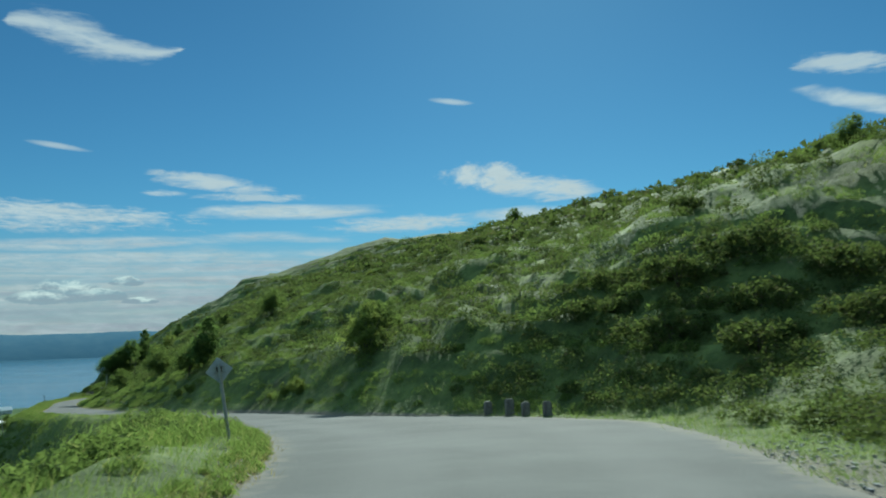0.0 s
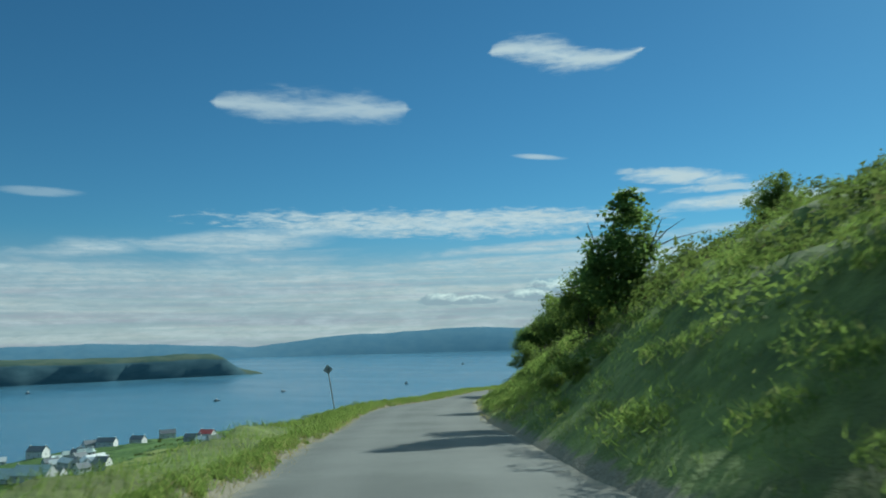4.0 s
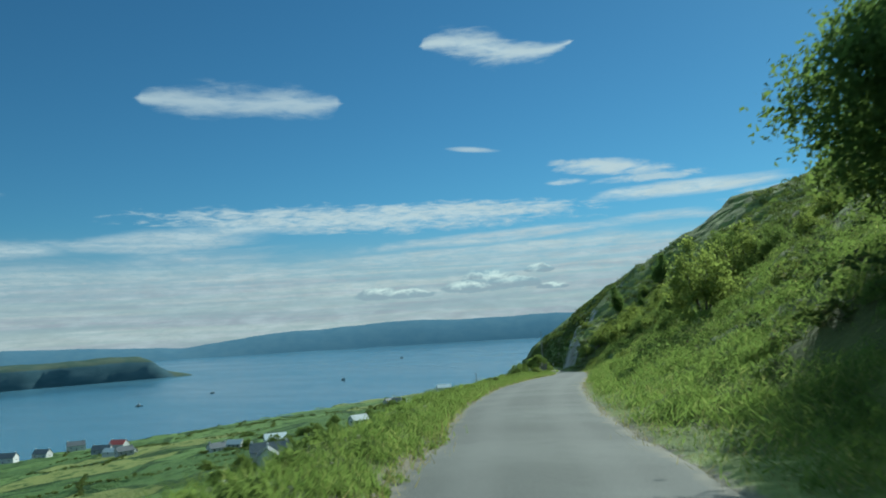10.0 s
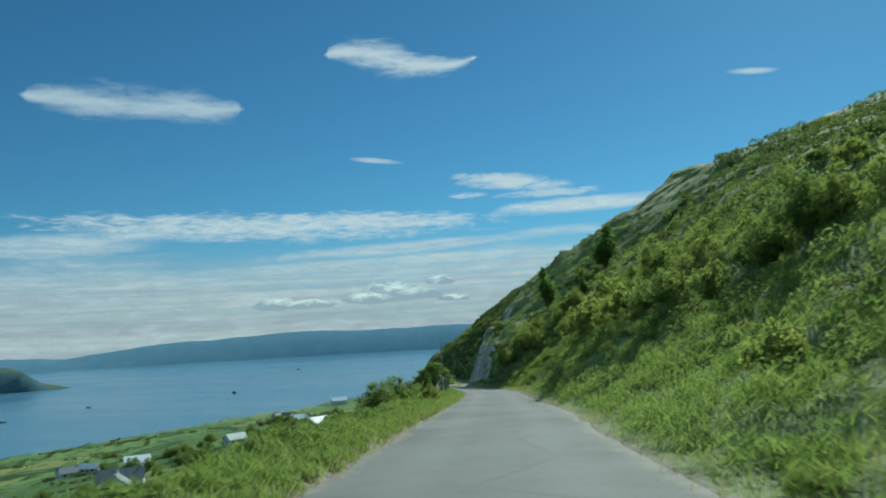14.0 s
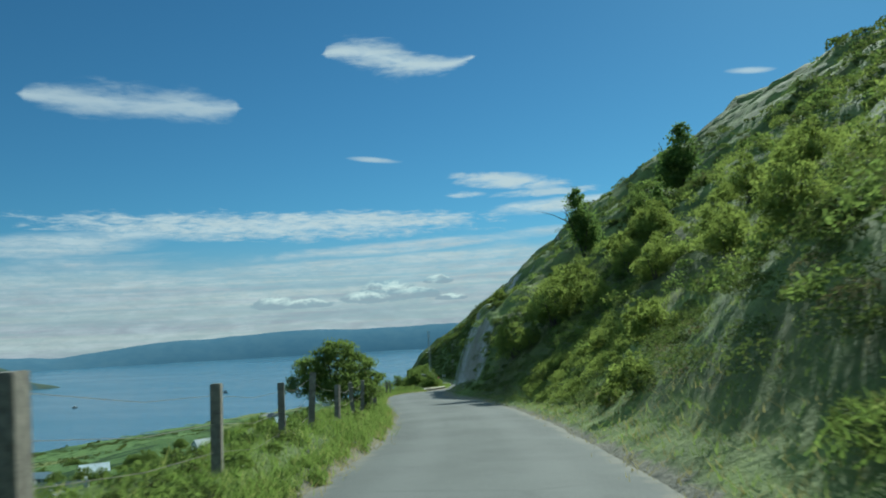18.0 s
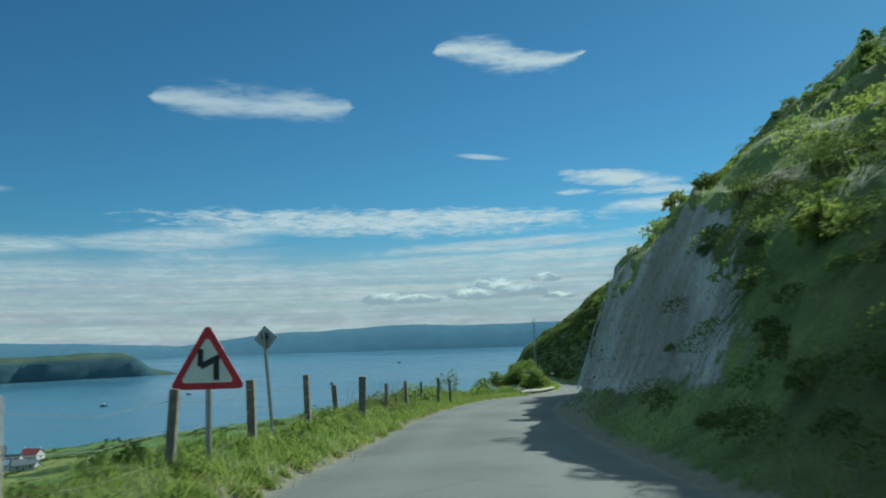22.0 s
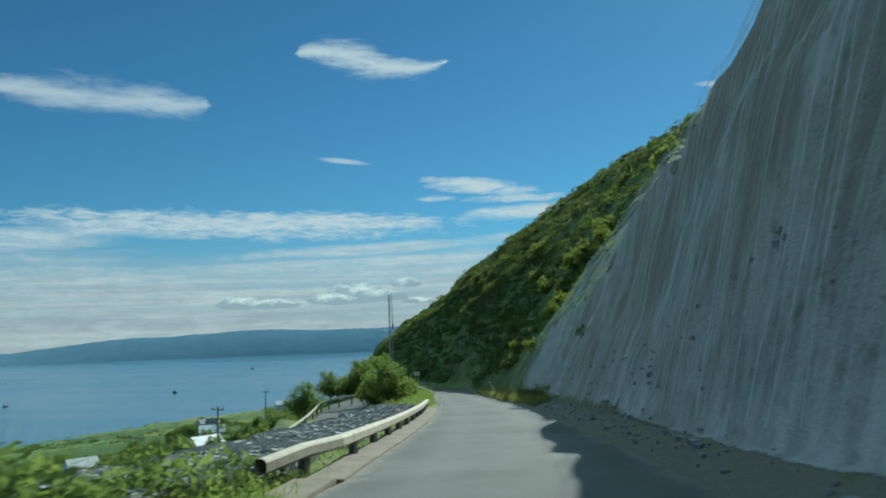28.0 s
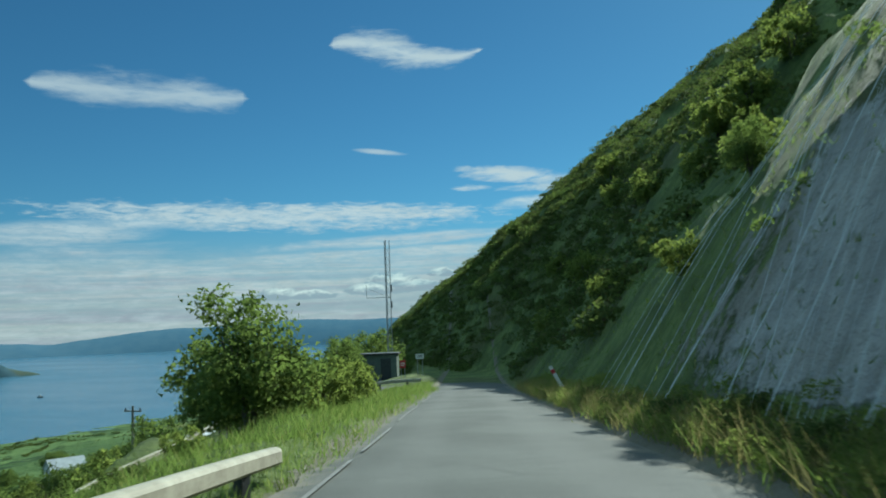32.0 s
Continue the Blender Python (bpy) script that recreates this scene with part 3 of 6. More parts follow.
def flank(name, side, us):
    S = np.repeat(s_rows[:, None], len(us), 1)
    edge = right_edge(S) if side > 0 else left_edge(S)
    D = edge + side * us[None, :]
    X, Y = spot(S, D)
    Z = land(S, D)
    if side < 0:
        X, Y, Z, S, D = X[:, ::-1], Y[:, ::-1], Z[:, ::-1], S[:, ::-1], D[:, ::-1]
    ob = sheet(name, X, Y, Z, TURF)
    dz = np.abs(np.gradient(Z, axis=1)) / np.maximum(np.abs(np.gradient(D, axis=1)), 0.05)
    cut = np.clip((S - 202) / 14, 0, 1) * np.clip((308 - S) / 20, 0.1, 1) if side > 0 else 1.2 * np.clip((S - 257) / 5, 0, 1) * np.clip((295 - S) / 5, 0, 1) * np.clip((edge - D - 2.4) / 0.5, 0, 1) * np.clip((6.5 + D) / 1.5, 0, 1)
    float_layer(ob, "rock", np.clip((dz - 0.9) * 1.1, 0, 1) * (0.08 + 0.92 * cut) * np.clip((44 - D) / 16, 0.25, 1) if side > 0 else np.clip(cut, 0, 1))
    float_layer(ob, "dirt", np.clip(1.15 - np.abs(D - edge) / (0.55 if side < 0 else 0.42 + 1.3 * np.clip((S - 214) / 8, 0, 1) * np.clip((306 - S) / 8, 0, 1) + 2.6 * np.clip((11.5 - S) / 4, 0, 1) * np.clip((S + 8) / 5, 0, 1)), 0, 1))
    return ob


hillside = tagged(flank("hillside_ground", 1, u_right), "steep grassy hillside with bracken, banks and bare rock", "hillside", kind="structure")
verge = tagged(flank("verge_ground", -1, u_left), "grassy verge falling away steeply towards the bay", "verge", kind="structure")

S = np.repeat(np.arange(329.5, 430, 1.0)[:, None], 14, 1)
D = np.linspace(-2.3, 2.1, 14)[None, :] + 0 * S
X, Y = spot(S, D)
past = sheet("hillside_ground", X, Y, land(S, D) - 0.02, TURF)
float_layer(past, "rock", 0 * S)
float_layer(past, "dirt", 0 * S)
tagged(past, "rough ground where the slope comes down past the hairpin", "hillside", kind="structure")

rs = np.concatenate([np.arange(-45, 0, 1.5), np.arange(0, 331, 0.75)])
S = np.repeat(rs[:, None], 9, 1)
W = np.linspace(0, 1, 9)[None, :]
rag = (vnoise(rs / 0.9, rs * 0, 11) - 0.5)[:, None] * 0.22
lo, hi = left_edge(S) - 0.12 + rag, right_edge(S) + 0.12 - rag
D = lo + (hi - lo) * W
X, Y = spot(S, D)
Z = np.interp(S, LINE_S, LINE_Z) + 0.05 + 0.035 * (1 - (2 * W - 1)**2) + (fbm(X / 3, Y / 3, 21) - 0.5) * 0.03
road = tagged(sheet("road", X, Y, Z, ASPHALT), "narrow grey weathered single-track asphalt road", "road", kind="structure")
float_layer(road, "across", 2 * W - 1 + 0 * S)

gx, gy = np.meshgrid(np.concatenate([np.arange(-860, -150, 9.0), np.arange(-150, 420, 9.0)]), np.arange(-420, 1900, 9.0))
gs, gd = to_line(gx.ravel(), gy.ravel())
gz = land(gs, gd)
under = (gd > -26) & (gs > -44) & (gs < 428) & (gd < 190)
gz = np.where(under, gz - np.where(gd > -3, 25, np.where((gs > 245) & (gs < 330), 12, 4)), gz) - np.where((~under) & (gs < 428), 0.4, 0)
coast = fbm(gx.ravel() / 90, gy.ravel() / 90, 31) * 5 - 2.5
gz = np.where(gz < 0, gz + coast * 0.4, gz)
lowland = tagged(sheet("ground", gx, gy, gz.reshape(gx.shape), PASTURE), "sloping green fields and rough pasture above the bay", "ground", kind="structure")

bm = bmesh.new()
bmesh.ops.create_grid(bm, x_segments=2, y_segments=2, size=4900)
me = bpy.data.meshes.new("water")
bm.to_mesh(me)
me.materials.append(WATER)
sea = tagged(new("water", me), "calm blue sea of a wide bay", "sea", kind="structure")
sea.location = (0, 0, SEA)


def far_ridge(name, dist, az, base, heights, seed, mat, depth=300):
    """A ridge of distant land round part of the horizon."""
    a = np.radians(np.arange(az[0], az[1], 0.15))
    deg = np.degrees(a)
    top = np.interp(deg, [h[0] for h in heights], [h[1] for h in heights])
    top = top + (fbm(deg / 3, deg * 0, seed, 5) - 0.5) * 22
    prof = np.array((0.0, 0.25, 0.6, 1.0, 0.9))
    back = np.array((0.0, 0.15, 0.5, 1.0, 1.4))
    R = dist + back[None, :] * depth * np.ones((len(a), 1))
    X, Y = R * np.sin(a)[:, None], R * np.cos(a)[:, None]
    Z = base + prof[None, :] * np.maximum(top, 1)[:, None] + (fbm(X / 80, Y / 80, seed + 4) - 0.5) * 8 * (prof * (1 - prof) * 4)[None, :]
    ob = sheet(name, X, Y, Z, mat)
    return ob


far_hills = tagged(far_ridge("backdrop", 4480, (-100, 40), SEA - 2, ((-100, 110), (-67, 95), (-56, 92), (-50, 70), (-46.7, 55), (-41, 105), (-33, 140), (-25, 128), (-19, 135), (0, 120), (40, 140)), 51, FAR), "low hills on the far shore, hazed blue in their colour", "hills", kind="structure")

# ---- growth ----
def leafy(name, dark, light, glow=0.35, dead=None):
    m = bpy.data.materials.new(name)
    m.use_nodes = True
    k = Nodes(m.node_tree)
    pick = k.add("ShaderNodeNewGeometry").outputs["Random Per Island"]
    col = k.mix(pick, rgb(*dark), rgb(*light))
    if dead:
        col = k.mix(k.step(pick, 0.86, 0.9), col, rgb(*dead))
    patch = k.noise(place(k), 0.6, 3)
    col = k.mix(k.step(patch, 0.35, 0.7, 0.0, 0.5), col, rgb(*dark))
    base = k.add("ShaderNodeBsdfPrincipled")
    k.link(col, base.inputs["Base Color"])
    base.inputs["Roughness"].default_value, base.inputs["Specular IOR Level"].default_value = 0.85, 0.08
    thin = k.add("ShaderNodeBsdfTranslucent")
    k.link(k.mix(0.45, col, rgb(light[0] * 1.3, light[1] * 1.4, light[2]), "MIX"), thin.inputs["Color"])
    mix = k.add("ShaderNodeMixShader")
    mix.inputs[0].default_value = glow
    k.link(base.outputs[0], mix.inputs[1])
    k.link(thin.outputs[0], mix.inputs[2])
    k.link(mix.outputs[0], k.add("ShaderNodeOutputMaterial").inputs[0])
    return m


LEAF_DARK = leafy("hawthorn_leaves", (0.068, 0.105, 0.036), (0.13, 0.185, 0.055), 0.65)
LEAF_MID = leafy("rowan_leaves", (0.075, 0.11, 0.035), (0.155, 0.20, 0.058), 0.6)
LEAF_LIGHT = leafy("young_leaves", (0.115, 0.15, 0.042), (0.22, 0.255, 0.07), 0.62)
LEAF_SCRUB = leafy("scrub_leaves", (0.055, 0.075, 0.025), (0.12, 0.15, 0.045), 0.45, (0.10, 0.075, 0.05))
BLADES = leafy("grass_blades", (0.075, 0.12, 0.034), (0.185, 0.24, 0.066), 0.62, (0.32, 0.28, 0.12))
BLADES_TAN = leafy("dry_grass", (0.16, 0.14, 0.06), (0.32, 0.27, 0.13), 0.5)
BLADES_DRY = leafy("dry_stalks", (0.07, 0.06, 0.045), (0.16, 0.13, 0.09), 0.15)
LEAF_DRY = leafy("dry_brambles", (0.12, 0.10, 0.055), (0.25, 0.21, 0.12), 0.4)
BARK = simple("bark", (0.05, 0.042, 0.035), (0.13, 0.115, 0.095), 9.0, 0.9, relief=0.6)
rng = np.random.RandomState(12)


def unit(n, r=rng):
    v = r.normal(size=(n, 3))
    return v / np.linalg.norm(v, axis=1)[:, None]


def leaf_quads(centres, size, r, flat=0.0, long=1.6, up=0.0):
    """Small pointed leaves at the given places."""
    n = len(centres)
    a = unit(n, r)
    a[:, 2] = a[:, 2] * (1 - flat) + up
    a /= np.linalg.norm(a, axis=1)[:, None]
    b = np.cross(a, unit(n, r))
    b /= np.linalg.norm(b, axis=1)[:, None] + 1e-9
    w = (size * (0.6 + 0.8 * r.rand(n)))[:, None]
    w = w * 1.15
    p = np.stack([centres - a * w * long / 2 - b * w * 0.5, centres - a * w * long / 2 + b * w * 0.5, centres + a * w * long / 2], 1)
    return p.reshape(-1, 3), np.arange(3 * n).reshape(-1, 3)


def crown(seed, lobes, leaves, size, ragged=0.35):
    """A crown of many small leaves in clumps round lobes (x, y, z, radius, squash), with gaps and a ragged outline."""
    r = np.random.RandomState(seed)
    pts = []
    weight = np.array([l[3]**2 for l in lobes])
    for (x, y, z, rad, sq), share in zip(lobes, weight / weight.sum()):
        n = int(leaves * share)
        clumps = max(8, n // 45)
        c = unit(clumps, r) * (rad * (0.5 + 0.45 * r.rand(clumps)**0.7))[:, None]
        c *= (1 + ragged * (r.rand(clumps) - 0.4))[:, None]
        pick = r.randint(clumps, size=n)
        p = c[pick] + r.normal(size=(n, 3)) * rad * 0.15
        p[:, 2] *= sq
        pts.append(p + (x, y, z))
    return leaf_quads(np.concatenate(pts), size, r)


def tube(points, radii, sides=7):
    """A tapered limb along points."""
    points = [Vector(p) for p in points]
    verts, faces = [], []
    for i, p in enumerate(points):
        d = (points[min(i + 1, len(points) - 1)] - points[max(i - 1, 0)]).normalized()
        u = d.orthogonal().normalized()
        v = d.cross(u)
        for j in range(sides):
            t = 2 * math.pi * j / sides
            verts.append(p + (u * math.cos(t) + v * math.sin(t)) * radii[i])
    for i in range(len(points) - 1):
        for j in range(sides):
            a, b = i * sides + j, i * sides + (j + 1) % sides
            faces.append((a, b, b + sides, a + sides))
    return verts, faces


def joined(pieces):
    verts, faces, off = [], [], 0
    for v, f in pieces:
        verts += [tuple(p) for p in v]
        faces += [tuple(i + off for i in q) for q in f]
        off += len(v)
    return verts, faces


def part_of(name, me, parent, label=""):
    ob = new(name, me)
    ob.parent = parent
    if label:
        ob["label"] = label
    return ob


def tree(name, seed, height, lobes, limbs, leaves, size, mat, label, category="tree"):
    root = tagged(new(name), label, category)
    pieces = [tube(*l) for l in limbs]
    v, f = joined(pieces)
    part_of("trunk", mesh_from("trunk", v, f, [BARK], smooth=True), root)
    v, f = crown(seed, lobes, leaves, size)
    part_of("crown", mesh_from("crown", v, f, [mat]), root)
    return root


def limbs_for(seed, height, lean, stems, base=0.11):
    r = np.random.RandomState(seed)
    out = []
    for i in range(stems):
        t = 2 * math.pi * (i + r.rand() * 0.6) / stems
        x, y = math.cos(t) * height * 0.22 + lean[0], math.sin(t) * height * 0.22 + lean[1]
        pts = [(0, 0, -0.5), (x * 0.08, y * 0.08, height * 0.12), (x * 0.35, y * 0.35, height * 0.36), (x * 0.7, y * 0.7, height * 0.6), (x, y, height * 0.84)]
        k = base * (1.0 if i == 0 else 0.7)
        out.append((pts, (k * 1.35, k, k * 0.75, k * 0.45, k * 0.15)))
        for q in range(3):
            b = Vector(pts[2]).lerp(Vector(pts[3]), r.rand())
            e = b + Vector((r.normal() * 0.2, r.normal() * 0.2, 0.14 + 0.1 * r.rand())) * height
            out.append(([b, b.lerp(e, 0.5) + Vector((0, 0, 0.03 * height)), e], (k * 0.4, k * 0.25, k * 0.06)))
    return out


# five kinds of growth, each built once (about the stated height) and then repeated
TREE_A = tree("tree", 1, 6.0, [(-1.5, -0.5, 2.9, 1.5, 0.75), (-0.9, 0.1, 3.6, 1.5, 0.8), (0.3, 0.2, 4.0, 1.7, 0.8), (1.7, 0.6, 4.9, 1.4, 0.9), (-0.2, 1.2, 3.3, 1.3, 0.7), (2.4, 0.4, 5.9, 0.8, 1.1), (0.2, -1.4, 3.6, 1.2, 0.7)],
              [([(0, 0, -0.6), (0.1, 0, 0.8), (0.35, 0.1, 1.9), (0.9, 0.3, 3.2), (1.6, 0.5, 4.8)], (0.21, 0.17, 0.14, 0.1, 0.03)), ([(0.1, 0, 0.9), (-0.5, -0.2, 1.7), (-0.9, -0.4, 2.4), (-1.4, -0.5, 3.4)], (0.12, 0.1, 0.08, 0.03)),
               ([(0.3, 0.1, 1.8), (0.2, 0.5, 2.8), (-0.1, 1.0, 3.4)], (0.08, 0.06, 0.02)), ([(0.4, 0.1, 2.0), (0.3, -0.6, 2.9), (0.2, -1.3, 3.6)], (0.08, 0.06, 0.02))],
              48000, 0.062, LEAF_DARK, "windswept hawthorn tree with a dark leaning crown on the bank")
TREE_B = tree("tree", 2, 3.2, [(0, 0, 1.7, 1.15, 0.9), (0.7, 0.3, 1.5, 0.9, 0.85), (-0.7, -0.2, 1.4, 0.9, 0.9), (0.1, -0.7, 1.3, 0.85, 0.9), (0.2, 0.3, 2.5, 0.75, 0.9), (-0.3, 0.7, 1.3, 0.8, 0.9)], limbs_for(3, 2.9, (0.1, 0), 4, 0.07),
              8500, 0.06, LEAF_MID, "dense bushy green tree growing beside the road")
TREE_C = tree("tree", 3, 3.4, [(0, 0, 1.5, 0.75, 1.2), (0.15, 0.1, 2.4, 0.6, 1.2), (-0.25, 0, 1.1, 0.65, 1.0), (0.3, -0.1, 3.0, 0.38, 1.2)], limbs_for(5, 3.1, (0.15, 0), 3, 0.06),
              6000, 0.058, LEAF_DARK, "narrow upright dark green tree on the steep slope")
BUSH_D = tree("bush", 4, 1.8, [(0, 0, 0.8, 0.75, 0.8), (0.5, 0.2, 0.7, 0.55, 0.9), (-0.5, 0.1, 0.75, 0.55, 0.9), (0.05, -0.45, 1.1, 0.5, 0.9), (0.2, 0.3, 1.35, 0.4, 1.0)], limbs_for(7, 1.5, (0, 0), 4, 0.03),
              3300, 0.058, LEAF_LIGHT, "bright yellow-green bush lit through by the sun", "bush")
BUSH_E = tree("bush", 6, 1.4, [(0, 0, 0.55, 0.8, 0.65), (0.7, 0.1, 0.45, 0.6, 0.7), (-0.6, 0.3, 0.5, 0.6, 0.7), (0.1, -0.6, 0.5, 0.6, 0.7)], limbs_for(9, 1.0, (0, 0), 4, 0.025),
              2800, 0.055, LEAF_SCRUB, "low dark scrubby bush among the bracken", "bush")
TREE_F = tree("tree", 8, 3.4, [(0, 0, 1.9, 1.1, 0.85), (0.8, 0.2, 1.5, 0.85, 0.8), (-0.8, -0.3, 1.6, 0.85, 0.8), (0.1, -0.8, 1.2, 0.8, 0.8), (0.3, 0.3, 2.7, 0.65, 0.9), (-0.4, 0.8, 1.2, 0.8, 0.8)], limbs_for(13, 3.0, (0.1, 0), 5, 0.06),
              6500, 0.062, LEAF_LIGHT, "loose yellow-green rowan with light shining through its leaves")
TREE_G = tree("tree", 15, 2.3, [(0, 0, 1.2, 0.8, 0.7), (0.8, 0.3, 1.5, 0.7, 0.45), (1.25, 0.2, 1.1, 0.55, 0.4), (-0.7, 0.3, 1.5, 0.7, 0.5), (-1.2, -0.1, 1.0, 0.6, 0.5), (0.1, -0.7, 0.9, 0.7, 0.6), (0.3, 0.2, 2.0, 0.6, 0.5), (-0.3, 0.6, 0.8, 0.7, 0.7), (0.9, -0.5, 0.7, 0.6, 0.6), (-0.3, -0.2, 1.9, 0.5, 0.5)], limbs_for(17, 2.1, (0.1, 0), 6, 0.045),
              24000, 0.038, LEAF_MID, "spreading green hawthorn bush growing through the roadside fence")
SAPLING = tree("sapling", 21, 1.9, [(0.1, 0.0, 1.55, 0.32, 0.9), (-0.25, 0.1, 1.25, 0.25, 0.8), (0.35, 0.05, 1.3, 0.25, 0.7), (0.3, -0.1, 0.8, 0.2, 0.6)], limbs_for(23, 1.8, (0.15, 0), 4, 0.018),
               420, 0.032, LEAF_MID, "thin bare straggly sapling behind the fence", "sapling")
_first = {"S": SAPLING, "G": TREE_G, "F": TREE_F, "A": TREE_A, "B": TREE_B, "C": TREE_C, "D": BUSH_D, "E": BUSH_E}
_used = set()


def plant(kind, s, d, scale, turn=None, sink=0.15, wide=1.0, group="", label=""):
    x, y = (float(v) for v in spot(s, d))
    z = float(land(np.array([float(s)]), np.array([float(d)]))[0])
    turn = rng.rand() * 6.28 if turn is None else turn
    sink = sink + (0.35 if kind == "F" else 0.0)
    m = Matrix.Translation((x, y, z - sink * scale)) @ Matrix.Rotation(turn, 4, "Z") @ Matrix.Diagonal((scale * wide, scale * wide, scale, 1))
    proto = _first[kind]
    if kind in _used:
        ob = copy_thing(proto, m)
    else:
        _used.add(kind)
        proto.matrix_basis = m
        ob = proto
    if kind in _used and ob is not proto and proto.matrix_basis.to_scale()[0] != 1:
        ob.matrix_basis = m
    return tagged(ob, label=label, group=group)


plant("A", 100.5, 5.9, 0.8, -0.55)
plant("C", 103.0, 8.6, 1.45, 0.5, label="slender upright tree behind the hawthorn on the bank")
plant("C", 55.5, 5.0, 1.05, 1.0, wide=1.35, label="wind-bent dark tree on the bank above the bend")
for s, d, k in ((104.6, 6.9, 1.1), (34.6, 6.3, 0.6), (70.5, 6.0, 0.85), (85.0, 5.4, 0.75), (66.5, 14.3, 0.8), (80.7, 14.3, 0.5), (30.0, 33.0, 0.85), (153.6, 79.9, 1.2), (57.5, 4.6, 0.75)):
    plant("B", s, d, k)
plant("C", 216.0, 18.3, 1.5, 0.8, wide=1.3, label="dense dark tree standing out on the steep skyline")
plant("B", 216.0, 15.6, 0.7, 2.0, label="round green bush on the steep skyline")
plant("F", 33.3, 4.9, 0.8, 0.6, label="loose green tree on the edge of the bank")
plant("B", 33.9, 5.5, 0.62, 1.1, label="bushy green tree on the edge of the bank")
for s, d, k in ((37.0, 3.1, 0.45), (37.9, 2.9, 0.38), (36.3, 3.0, 0.35), (38.8, 2.6, 0.3), (53.0, 3.2, 0.45), (54.6, 3.0, 0.4), (180.7, 2.8, 0.3)):
    plant("D", s, d, k, sink=0.3, group="sunlit bushes on the slope")
plant("F", 122.3, 6.4, 1.1, 2.2, 0.2, label="loose green tree on the brow of the bank")
plant("S", 88.5, 6.75, 1.55, 1.2, sink=0.05, label="thin straggly sapling standing up above the bank")
plant("F", 134.3, 10.1, 1.45, 0.4, 0.45, label="feathery green tree standing on the hill's skyline")
plant("B", 141.3, 10.6, 1.0, 1.4, 0.1, label="bushy green tree standing on the hill's skyline")
for s, d, k in ((213.5, 10.9, 1.4), (204, 12.5, 0.6), (226, 13, 0.5), (330.5, 18.6, 0.7)):
    plant("C", s, d, k)
for s, d, k in ((200.6, 5.6, 0.8), (203.5, 7.6, 0.6), (199.5, 10.5, 0.6), (176, 7.5, 0.75), (172, 9.5, 0.85), (180, 10.5, 0.6), (169.5, 6.2, 0.8)):
    plant("F", s, d, k, group="trees on the roadside slope")
for s, d, k in ((186, 7.4, 0.5), (189, 8.6, 0.6), (191.5, 7.2, 0.5), (194, 8.2, 0.6), (196.5, 6.6, 0.55), (198, 8.4, 0.6), (188, 11, 0.6), (193, 11.5, 0.65), (183, 9.6, 0.55), (202, 10.5, 0.6), (201, 4.6, 0.4), (180, 13, 0.6)):
    plant("F", s, d, k, group="trees on the roadside slope")
plant("B", 186.4, -4.3, 0.4, 0.3, sink=0.3, label="low green bush at the foot of the hawthorn")
plant("G", 188.3, -3.5, 0.98, 0.7, wide=0.84, label="spreading green hawthorn bush growing through the roadside fence")
for s, d, k in ((302.8, -4.7, 1.05), (304.8, -5.7, 0.85), (306.5, -5.0, 0.6), (311, -5.0, 0.6), (330, -17, 0.7), (324, -18.2, 0.7), (347, -14, 1.2), (356, -18, 1.3), (362, -13, 1.1), (350, -12.5, 0.9), (345, -17.5, 0.8), (366, -17, 1.3), (331, -17.2, 0.5)):
    plant("B", s, d, k, group="trees round the hairpin")
for s, d, k in ((164, 4.4, 1.1), (161.5, 5.6, 1.2), (167, 5.2, 1.0), (170, 7.0, 1.1), (179.5, 3.0, 0.5), (183.6, 4.6, 0.7), (186, 5.0, 0.6), (283.1, 4.3, 0.35), (296.6, 8.2, 0.8), (303.5, 4.6, 0.6),
                (330, 6.5, 1.2), (325, 9, 1.1), (338, 10, 1.2), (345, 7, 1.2), (292, 11, 1.2), (316.5, 11.3, 1.3), (316.0, 12.7, 1.2), (318.2, 10.4, 1.2), (317.4, 9.4, 1.0), (288, 13, 1.1), (305, 7, 0.9), (315, 5, 0.8), (334, 4.6, 1.0), (350, 12, 1.3)):
    plant("D", s, d, k, group="sunlit bushes on the slope")
plant("B", 338.5, -15.8, 1.35, 0.6, sink=0.3, wide=1.05, label="round dark-green tree below the hairpin")
plant("B", 327.5, -16.3, 1.15, 2.1, sink=1.0, wide=1.25, label="dense spreading bush below the hairpin")
plant("D", 322.5, -16.8, 1.5, 1.1, sink=0.2, wide=1.2, label="yellow-green bush below the hairpin")
for s, d, k in ((350, -10.4, 1.35), (354.5, -10.6, 1.5), (358, -11.2, 1.6), (363, -9.6, 1.9), (368, -9.0, 2.1)):
    plant("B", s, d, k, s, group="trees behind the hairpin")
plant("C", 168.0, -3.4, 0.37, 0.4, sink=-0.1, label="small wind-bent tree behind the fence")
plant("S", 197.0, -3.3, 0.85, 0.4, sink=0.05, label="thin bare straggly sapling behind the fence")
plant("S", 300.0, -7.5, 0.6, 2.0, sink=0.05, label="thin bare sapling beside the stony bank")
for s, d, k in ((238.4, -3.5, 0.8), (239.3, -4.3, 0.95), (241.0, -3.9, 0.8), (242.6, -4.6, 0.7), (236.8, -3.6, 0.7)):
    plant("S", s, d, k, sink=0.05, label="thin straggly sapling among the weeds of the verge")
plant("B", 247.3, -4.4, 0.3, 0.9, sink=0.3, label="dark round bush among the weeds of the verge")
plant("E", 244.6, -4.0, 0.45, 0.2, sink=0.2, label="low brown-green bush among the weeds of the verge")
